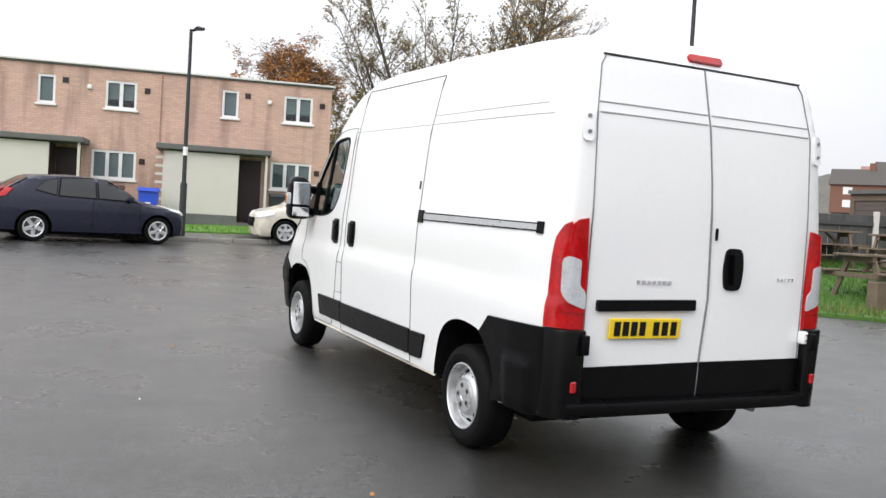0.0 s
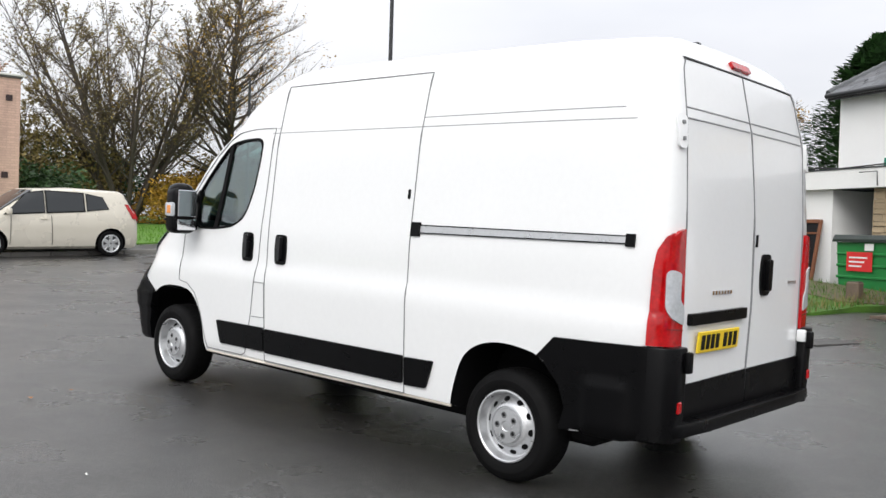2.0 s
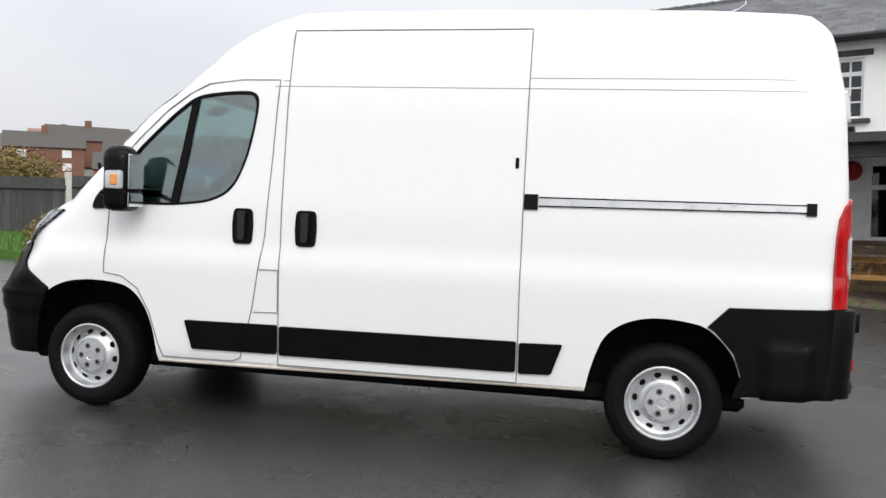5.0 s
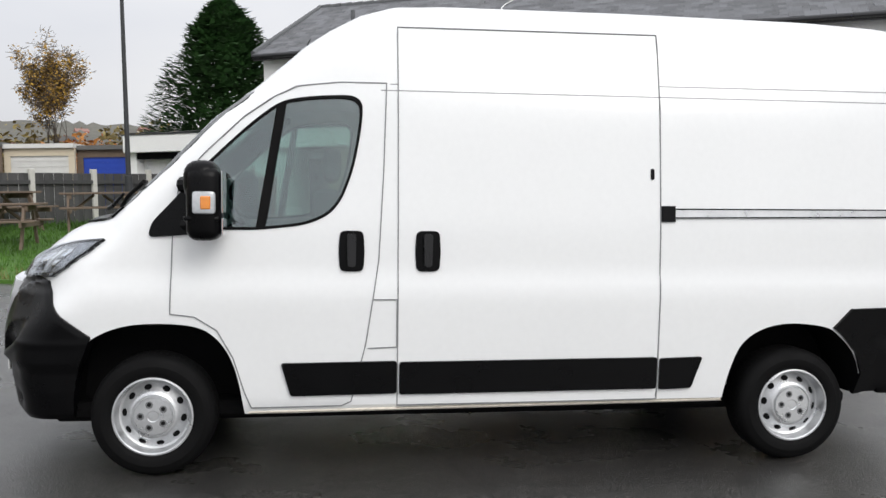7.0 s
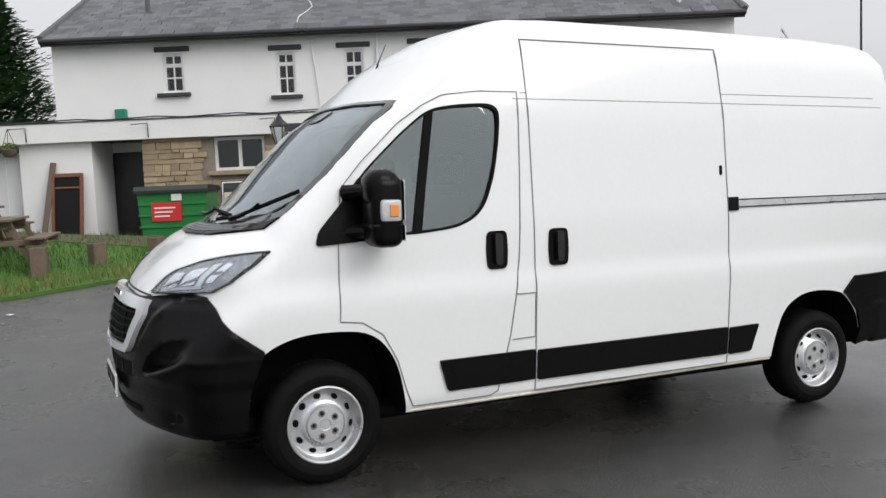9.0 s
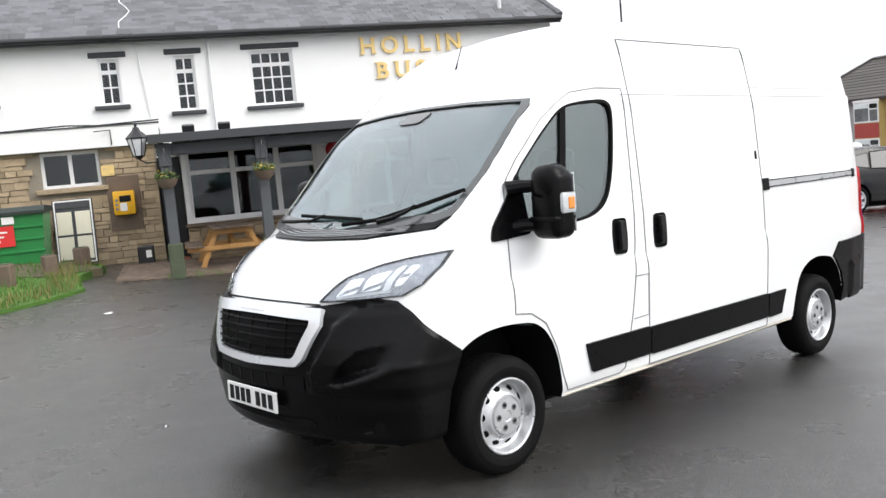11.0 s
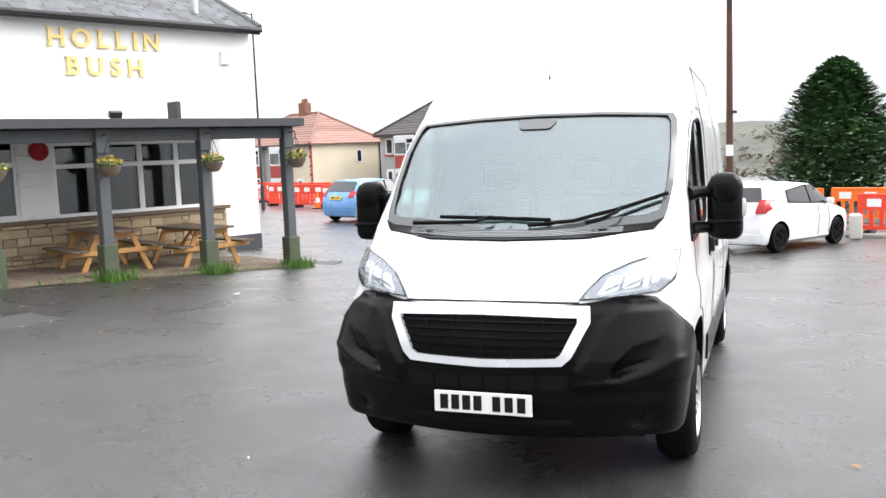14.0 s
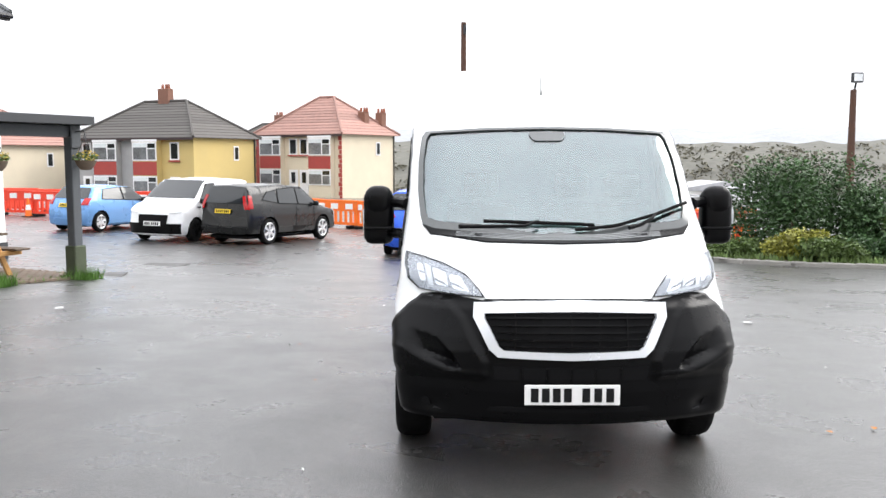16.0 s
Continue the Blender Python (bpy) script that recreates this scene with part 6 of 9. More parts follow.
# coach lantern on the veranda's end
lan = empty("coach_lantern", PM @ pose(-10.02, VY + 0.15, 2.16), "black coach lantern with clear sides", "lantern")
bm = bmesh.new()
lathe(bm, [(0.07, 0.0), (0.15, 0.30), (0.16, 0.30), (0.17, 0.32), (0.05, 0.43), (0.045, 0.47), (0.0, 0.54)], 6, caps=False)
part("lantern_top", lathe(bmesh.new(), [(0.16, 0.28), (0.18, 0.30), (0.06, 0.42), (0.05, 0.46), (0.02, 0.48), (0.025, 0.52), (0.0, 0.56)], 6), M_BLKPAINT, lan)
bm.free()
part("lantern_glass", lathe(bmesh.new(), [(0.08, 0.01), (0.15, 0.285)], 6, caps=False), M_CLEAR, lan)
for k in range(6):
    a = 2 * math.pi * k / 6
    part("lantern_bar", tube(bmesh.new(), [(0.085 * math.cos(a), 0.085 * math.sin(a), 0), (0.158 * math.cos(a), 0.158 * math.sin(a), 0.29)], 0.009, 5), M_BLKPAINT, lan)
part("lantern_base", lathe(bmesh.new(), [(0.0, -0.06), (0.05, -0.04), (0.09, 0.01), (0.0, 0.012)], 6), M_BLKPAINT, lan)
part("lantern_arm", tube(bmesh.new(), [(0, 0, -0.05), (0.1, 0, -0.12), (0.36, 0, -0.12)], 0.012, 6), M_BLKPAINT, lan)


def picnic_table(where, wood, top_wood, label, group):
    t = empty("picnic_table", where, label, "table", group)
    for i in range(5):
        part("top_board", nbox(-0.36 + i * 0.146, -0.224 + i * 0.146, -0.72, 0.72, 0.70, 0.74, 0.006), top_wood, t)
    for s in (-1, 1):
        for i in range(2):
            part("seat_board", nbox(s * 0.66 - 0.14 + i * 0.145, s * 0.66 - 0.005 + i * 0.145, -0.72, 0.72, 0.42, 0.455, 0.006), top_wood, t)
    for y in (-0.52, 0.52):
        part("cross_rail", nbox(-0.80, 0.80, y - 0.022, y + 0.022, 0.34, 0.42, 0.006), wood, t)
        part("top_rail", nbox(-0.34, 0.34, y - 0.022, y + 0.022, 0.61, 0.70, 0.006), wood, t)
        for s in (-1, 1):
            bm = prism(bmesh.new(), [(s * 0.22, 0.70), (s * 0.31, 0.70), (s * 0.64, -0.02), (s * 0.545, -0.02)], "y", y + 0.024, y + 0.066)
            part("leg", bm, wood, t)
        part("brace", tube(bmesh.new(), [(0, y * 0.9, 0.38), (0, y * 0.15, 0.69)], 0.03, 5), wood, t)
    return t


def on_ground(p, rz=0.0):
    return pose(p[0], p[1], gz(p[0], p[1]), 0, 0, rz)


for s, off, rz in ((8.66, -3.3, 2), (5.85, -3.2, -3), (4.15, -3.25, 4)):
    p = PM @ Vector((-s, off, 0))
    picnic_table(on_ground(p, -115 + rz), M_PINE, M_OLDWOOD, "pine picnic table with a worn brown top", "picnic tables under the veranda")

# wheelie container, notice board, phone box, bollards
M_BINGREEN = pmat("green_bin_plastic", (0.015, 0.20, 0.045), 0.45, 0.15, 4, 60)
bin_p = PM @ Vector((-12.5, SY - 0.75, 0))
BIN = empty("wheeled_container", on_ground(bin_p, -115), "large green four-wheeled rubbish container with a red label", "bin")
part("tub", prism(bmesh.new(), [(-0.60, 0.2), (0.60, 0.2), (0.68, 1.10), (-0.68, 1.10)], "y", -0.45, 0.45), M_BINGREEN, BIN)
for i in range(3):
    part("rib", nbox(-0.66, 0.66, -0.475, -0.45, 0.42 + i * 0.22, 0.47 + i * 0.22, 0.01), M_BINGREEN, BIN)
part("lid", prism(bmesh.new(), [(-0.52, 1.105), (0.52, 1.105), (0.46, 1.20), (-0.46, 1.24), (-0.52, 1.16)], "x", -0.72, 0.72), pmat("dark_lid", (0.02, 0.03, 0.025), 0.5, 0.2), BIN)
red_label = part("red_label", nbox(-0.40, 0.18, -0.486, -0.478, 0.56, 0.92), pmat("red_sticker", (0.65, 0.03, 0.03), 0.5, 0.1), BIN, "red label with white bars")
for i in range(3):
    part("white_bar", nbox(-0.34, -0.05 + i * 0.06, -0.490, -0.4865, 0.64 + i * 0.08, 0.67 + i * 0.08), M_WHITEPL, red_label)
part("white_label", nbox(0.0, 0.2, -0.484, -0.477, 0.95, 1.08), M_WHITEPL, BIN)
for x in (-0.5, 0.5):
    for y in (-0.36, 0.36):
        c = part("caster", tube(bmesh.new(), [(x - 0.03, y, 0.1), (x + 0.03, y, 0.1)], 0.1, 14), M_RUB, BIN)
        part("caster_fork", nbox(x - 0.045, x + 0.045, y - 0.03, y + 0.03, 0.1, 0.22), M_STEEL, c)

nb_p = PM @ Vector((-11.45, SY - 0.24, 0))
nb = empty("notice_board", on_ground(nb_p, -115) @ pose(0, 0, 0.08) @ pose(0, 0, 0, -9, 0, 0), "black framed board with four cream posters, leaning on stone", "notice board")
part("board_back", nbox(-0.36, 0.36, 0.0, 0.05, 0.0, 1.25, 0.01), M_LINTEL, nb)
part("board_header", nbox(-0.31, 0.31, -0.012, 0.0, 1.08, 1.20), M_LINTEL, nb)
for x in (-0.165, 0.165):
    for z in (0.09, 0.57):
        part("poster", nbox(x - 0.135, x + 0.135, -0.014, -0.002, z, z + 0.44, 0.003), pmat("cream_paper", (0.72, 0.68, 0.54), 0.7, 0.08), nb)
for a in ((-0.34, -0.315, 0.02, 1.23), (0.315, 0.34, 0.02, 1.23), (-0.315, 0.315, 0.02, 0.045), (-0.315, 0.315, 1.205, 1.23)):
    part("white_line", nbox(a[0], a[1], -0.01, 0.0, a[2], a[3]), M_WHITEPL, nb)

ph = empty("wall_cabinet", PM @ pose(-10.50, SY - 0.03, 1.35), "yellow emergency cabinet on a wooden backboard, fixed to the stone wall", "cabinet")
part("backboard", nbox(-0.30, 0.30, -0.03, 0.0, -0.50, 0.55, 0.006), M_OLDWOOD, ph)
part("cabinet_body", nbox(-0.20, 0.20, -0.24, -0.03, -0.20, 0.26, 0.03, None, 2), pmat("yellow_cabinet", (0.80, 0.42, 0.01), 0.4, 0.08), ph)
part("dark_screen", nbox(-0.08, 0.13, -0.247, -0.238, 0.05, 0.17), M_INK, ph)
part("label_panel", nbox(-0.08, 0.05, -0.247, -0.238, -0.12, 0.03), M_WHITEPL, ph)
for z in (-0.10, -0.02, 0.06):
    part("key_dot", nbox(-0.16, -0.11, -0.247, -0.238, z, z + 0.05), M_TRIMGREY, ph)
pl = part("brass_plaque", nbox(-10.86, -10.62, SY - 0.04, SY - 0.02, 1.92, 2.12, 0.004), M_GOLD, PUB)
lbin_p = PM @ Vector((-10.2, SY - 0.5, 0))
lb = empty("litter_box", on_ground(lbin_p, -115), "small black litter box with a white label", "bin")
part("box_body", nbox(-0.15, 0.15, -0.12, 0.12, 0.0, 0.36, 0.02), M_BLKPAINT, lb)
part("box_label", nbox(0.0, 0.1, -0.127, -0.12, 0.14, 0.28), M_WHITEPL, lb)


def stump(x, y, h, lean=0.0, r=0.11):
    g = pose(x, y, gz(x, y), lean, lean * 0.5, x * 40)
    b = empty("timber_bollard", g, "short weathered timber bollard at the car park edge", "bollard", "timber bollards")
    part("bollard_post", nbox(-r, r, -r, r, -0.1, h, 0.02), M_OLDWOOD, b)
    part("bollard_top", nbox(-r * 0.85, r * 0.85, -r * 0.85, r * 0.85, h, h + 0.012, 0.01), M_MOSSWOOD, b)


for x, y, h in ((10.39, -0.64, 0.45), (11.16, -1.53, 0.46), (11.85, -2.3, 0.48), (8.75, 1.2, 0.50), (9.7, 0.35, 0.45)):
    stump(x, y, h)

chalk_p = PM @ Vector((-14.95, SY - 0.35, 0))
ch = empty("chalkboard", on_ground(chalk_p, -115) @ pose(0, 0, 0, -10, 0, 0), "tall brown framed chalkboard leaning on the white wall", "chalkboard")
part("slate_panel", nbox(-0.26, 0.26, 0.0, 0.03, 0.05, 1.42), M_INK, ch)
for a in ((-0.32, -0.26, 0, 1.5), (0.26, 0.32, 0, 1.5), (-0.26, 0.26, 0, 0.05), (-0.26, 0.26, 1.42, 1.5), (-0.26, 0.26, 1.18, 1.22)):
    part("wood_frame", nbox(a[0], a[1], -0.03, 0.035, a[2], a[3], 0.005), pmat("red_brown_wood", (0.19, 0.07, 0.03), 0.6, 0.25), ch)
plank = empty("loose_plank", on_ground(PM @ Vector((-15.42, SY - 0.45, 0)), -115) @ pose(0, 0, 0, -13, 6, 0), "long brown plank leaning on the white wall", "plank")
part("plank_board", nbox(-0.06, 0.06, 0, 0.03, 0, 1.75, 0.004), M_OLDWOOD, plank)

# ---- the terrace across the road ----
M_PINK = pmat("pink_brick", (0.55, 0.37, 0.295), 0.9, 0.16, 0.8, 25, bump=0.3)


def brickwork(m, w, h, dark):
    """Lay courses of brick and rain streaks over a wall material."""
    n, l = m.node_tree.nodes, m.node_tree.links
    b = n["Principled BSDF"]
    src = b.inputs["Base Color"].links[0].from_socket
    co, sep, com = n.new("ShaderNodeTexCoord"), n.new("ShaderNodeSeparateXYZ"), n.new("ShaderNodeCombineXYZ")
    add = n.new("ShaderNodeMath")
    l.new(co.outputs["Object"], sep.inputs[0])
    l.new(sep.outputs["X"], add.inputs[0])
    l.new(sep.outputs["Y"], add.inputs[1])
    l.new(add.outputs[0], com.inputs["X"])
    l.new(sep.outputs["Z"], com.inputs["Y"])
    br = n.new("ShaderNodeTexBrick")
    br.inputs["Scale"].default_value = 1.0
    br.inputs["Brick Width"].default_value, br.inputs["Row Height"].default_value, br.inputs["Mortar Size"].default_value = w, h, 0.008
    br.inputs["Color1"].default_value, br.inputs["Color2"].default_value, br.inputs["Mortar"].default_value = (1.1, 1.1, 1.1, 1), (dark, dark, dark, 1), (0.86, 0.88, 0.9, 1)
    l.new(com.outputs[0], br.inputs["Vector"])
    mp, st, sr = n.new("ShaderNodeMapping"), n.new("ShaderNodeTexNoise"), n.new("ShaderNodeMapRange")
    mp.inputs["Scale"].default_value = (1.6, 1.6, 0.22)
    st.inputs["Scale"].default_value, st.inputs["Detail"].default_value = 1.2, 6
    sr.inputs["From Min"].default_value, sr.inputs["From Max"].default_value = 0.5, 0.72
    sr.inputs["To Min"].default_value, sr.inputs["To Max"].default_value = 1.04, 0.62
    l.new(co.outputs["Object"], mp.inputs[0])
    l.new(mp.outputs[0], st.inputs["Vector"])
    l.new(st.outputs[0], sr.inputs[0])
    mix, sc = n.new("ShaderNodeVectorMath"), n.new("ShaderNodeVectorMath")
    mix.operation, sc.operation = "MULTIPLY", "SCALE"
    l.new(src, mix.inputs[0])
    l.new(br.outputs["Color"], mix.inputs[1])
    l.new(mix.outputs[0], sc.inputs[0])
    l.new(sr.outputs[0], sc.inputs["Scale"])
    l.new(sc.outputs[0], b.inputs["Base Color"])


brickwork(M_PINK, 0.225, 0.075, 0.94)
M_PANEL = pmat("pale_grey_boarding", (0.60, 0.57, 0.52), 0.7, 0.06, 2, 40)
M_COPING = pmat("white_coping", (0.70, 0.69, 0.66), 0.6, 0.1, 3, 40)
M_GRIME = pmat("damp_grey_lead", (0.13, 0.13, 0.125), 0.8, 0.25, 4, 40)
M_DOORBR = pmat("dark_brown_door", (0.03, 0.015, 0.015), 0.5, 0.2)
M_NET = pmat("grey_net_curtain", (0.66, 0.70, 0.70), 0.8, 0.2, 5, 60)
TM = pose(5.58, 20.93, 0, 0, 0, -12)
TER = empty("terrace_houses", TM, "pink brick flat-roofed terrace with white windows and grey porches", "building")
UNITS = (0.0, -5.66, -11.32)
holes = []
for u in UNITS:
    holes += [(-2.92 + u, -2.39 + u, 4.31, 5.22), (-0.90 + u, 0.06 + u, 4.30, 5.20), (-1.24 + u, 0.12 + u, 2.04, 2.96)]
part("front_wall", wall_with_holes(-16.3, 0.69, 0.2, 5.55, holes, 0, 0.25), M_PINK, TER)
part("end_wall", nbox(0.44, 0.69, 0.25, 8.0, 0.2, 5.55), M_PINK, TER)
part("end_wall", nbox(-16.3, -16.05, 0.25, 8.0, 0.2, 5.55), M_PINK, TER)
part("back_wall", nbox(-16.05, 0.44, 7.75, 8.0, 0.2, 5.55), M_PINK, TER)
part("flat_roof", nbox(-16.35, 0.74, -0.05, 8.05, 5.555, 5.60), M_GRIME, TER)
part("coping", nbox(-16.38, 0.78, -0.09, 0.10, 5.602, 5.66, 0.01), M_COPING, TER)
for x in (-2.0, -7.3):
    part("roof_vent", tube(bmesh.new(), [(x, 1.2, 5.6), (x, 1.2, 5.85)], 0.09), M_UPVC, TER)
for u in UNITS:
    for x0, x1, z0, z1, c in ((-2.92, -2.39, 4.31, 5.22, 1), (-0.90, 0.06, 4.30, 5.20, 2), (-1.24, 0.12, 2.04, 2.96, 3)):
        w = sash(TER, x0 + u, x1 + u, z0, z1, 0.05, c, 1, 0.075, 0.11, False)
        part("curtain", nbox(x0 + u + 0.05, x1 + u - 0.05, 0.075, 0.085, z0 + (0.3 if c == 2 else 0.05), z1 - 0.1), M_NET, w)
        # dark sheet in place of the shade inside the room
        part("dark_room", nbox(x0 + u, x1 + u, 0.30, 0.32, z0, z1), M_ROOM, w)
        part("sill", nbox(x0 + u - 0.06, x1 + u + 0.06, -0.07, 0.04, z0 - 0.07, z0 - 0.003, 0.01), M_UPVC, w)
    for x, z in ((0.38, 4.95), (-2.1, 5.08), (0.30, 2.66)):
        part("air_brick", nbox(x + u - 0.09, x + u + 0.09, -0.02, 0.01, z - 0.09, z + 0.09), M_DOORBR, TER)
    part("alarm_bell", nbox(-1.45 + u, -1.3 + u, -0.08, 0, 4.85, 5.0, 0.03), M_UPVC, TER)
    porch = part("porch", bmesh.new(), M_PANEL, TER, "grey boarded porch with a flat lead roof")
    part("porch_front", nbox(-4.55 + u, -2.30 + u, -1.2, -1.12, 1.08, 3.02), M_PANEL, porch)
    part("porch_side", nbox(-4.63 + u, -4.55 + u, -1.12, -0.01, 0.5, 3.02), M_PANEL, porch)
    part("porch_foot", nbox(-4.62 + u, -2.30 + u, -1.22, -1.1, 0.35, 1.077), M_GRIME, porch)
    part("porch_inner", nbox(-2.38 + u, -2.30 + u, -1.12, -0.01, 0.5, 3.02), M_DOORBR, porch)
    part("porch_roof", nbox(-4.85 + u, -1.30 + u, -1.35, -0.004, 3.06, 3.24, 0.02), M_GRIME, porch)
    part("porch_post", nbox(-1.48 + u, -1.40 + u, -1.25, -1.17, 0.4, 3.055), M_PANEL, porch)
    part("house_door", nbox(-2.28 + u, -1.55 + u, -0.05, -0.005, 0.9, 2.95, 0.01), M_DOORBR, porch)
    part("door_step", nbox(-2.4 + u, -1.4 + u, -1.2, -0.06, 0.3, 0.85), M_GRIME, porch)
    for i in range(7):
        part("side_louvre", nbox(-4.86 + u, -4.64 + u, -1.10, -1.0, 1.2 + i * 0.26, 1.28 + i * 0.26), M_PANEL, porch)
    part("party_pipe", tube(bmesh.new(), [(-4.87 + u, -0.04, 5.5), (-4.87 + u, -0.04, 3.2)], 0.03, 6), M_PINK, TER)


def wheelie_bin(m, mat, label):
    b = empty("wheelie_bin", m, label, "bin", "household bins by the porches")
    part("bin_tub", prism(bmesh.new(), [(-0.24, 0.06), (0.24, 0.06), (0.29, 0.95), (-0.29, 0.95)], "y", -0.28, 0.28), mat, b)
    part("bin_lid", prism(bmesh.new(), [(-0.34, 0.952), (0.32, 0.952), (0.28, 1.04), (-0.30, 1.06)], "x", -0.31, 0.31), mat, b)
    for s in (-1, 1):
        part("bin_wheel", tube(bmesh.new(), [(s * 0.24, 0.25, 0.1), (s * 0.30, 0.25, 0.1)], 0.1, 12), M_RUB, b)
    part("bin_badge", nbox(-0.08, 0.08, -0.30, -0.285, 0.45, 0.62), M_WHITEPL, b)


for x, y, col, lab in ((-4.95, -1.9, (0.02, 0.07, 0.55), "blue wheelie bin beside a porch"), (-6.1, -0.7, (0.05, 0.012, 0.012), "dark brown wheelie bin under a window"), (-6.7, -0.8, (0.03, 0.03, 0.035), "black wheelie bin under a window"), (-1.0, -0.8, (0.02, 0.025, 0.03), "black wheelie bin beside a porch post")):
    p = TM @ Vector((x, y, 0))
    wheelie_bin(pose(p.x, p.y, gz(p.x, p.y) + 0.16, 0, 0, -12), pmat("bin_plastic", col, 0.45, 0.1), lab)

# ---- brick semi-detached houses beyond the car park ----
M_GREYREND = pmat("grey_stone_cladding", (0.36, 0.36, 0.36), 0.85, 0.15, 2, 20, bump=0.3)
M_YELREND = pmat("yellow_render", (0.55, 0.42, 0.17), 0.9, 0.08, 1, 25)
M_CREAM = pmat("cream_render", (0.66, 0.58, 0.44), 0.9, 0.08, 1, 25)
M_REDBRICK = pmat("red_brick", (0.36, 0.06, 0.05), 0.85, 0.2, 4, 40)
M_TILEG = pmat("brown_grey_tiles", (0.085, 0.078, 0.072), 0.8, 0.3, 3, 40, island=0.3)
M_TILER = pmat("red_tiles", (0.30, 0.17, 0.14), 0.8, 0.3, 3, 40, island=0.3)
M_CHIM = pmat("chimney_brick", (0.20, 0.10, 0.07), 0.9, 0.25, 4, 40)


def hip_roof(parent, x0, x1, y0, y1, z0, z1, hip, mat_l, mat_r):
    """Rows of tiles on the four slopes of a hipped roof."""
    ym = (y0 + y1) / 2
    roof = part("roof", bmesh.new(), mat_l, parent, "hipped tiled roof")
    n = 13
    for side, mat in (("left", mat_l), ("right", mat_r)):
        bm = bmesh.new()
        for i in range(n):
            t, u = i / n, (i + 1.15) / n
            u = min(u, 1.0)
            def ring(q, lift):
                a, b = x0 + hip * q, x1 - hip * q
                c, d = y0 + (ym - y0) * q, y1 - (y1 - ym) * q
                z = z0 + (z1 - z0) * q + lift
                return a, b, c, d, z
            a, b, c, d, z = ring(t, 0.05)
            e, f, g, h, w = ring(u, 0.0)
            xm = (x0 + x1) / 2
            if side == "left":
                quads = [((a, c, z), (xm, c, z), (xm, g, w), (e, g, w)), ((a, d, z), (a, c, z), (e, g, w), (e, h, w)), ((xm, d, z), (a, d, z), (e, h, w), (xm, h, w))]
            else:
                quads = [((xm, c, z), (b, c, z), (f, g, w), (xm, g, w)), ((b, c, z), (b, d, z), (f, h, w), (f, g, w)), ((b, d, z), (xm, d, z), (xm, h, w), (f, h, w))]
            for q in quads:
                vs = [bm.verts.new(p) for p in q]
                lo = [bm.verts.new((p[0], p[1], p[2] - 0.06)) for p in q]
                bm.faces.new(vs)
                bm.faces.new(lo[::-1])
                for k in range(4):
                    bm.faces.new((vs[k], lo[k], lo[(k + 1) % 4], vs[(k + 1) % 4]))
        part("tile_slope", bm, mat, roof, smooth=0)
    for a, b in (((x0, y0), (x0 + hip, ym)), ((x1, y0), (x1 - hip, ym)), ((x0, y1), (x0 + hip, ym)), ((x1, y1), (x1 - hip, ym))):
        part("hip_tiles", tube(bmesh.new(), [(a[0], a[1], z0 + 0.08), (b[0], b[1], z1 + 0.06)], 0.11, 6), mat_r, roof)
    part("ridge", tube(bmesh.new(), [(x0 + hip, ym, z1 + 0.06), (x1 - hip, ym, z1 + 0.06)], 0.11, 6), mat_l, roof)
    part("eaves_board", nbox(x0, x1, y0 - 0.02, y0 + 0.03, z0 - 0.16, z0), M_DOORBR, roof)
    return roof


M_CURTAINED = pmat("glass_over_net_curtain", (0.16, 0.165, 0.17), 0.08, 0.7, 1.3, 9, coat=0.3, rvar=0.03)


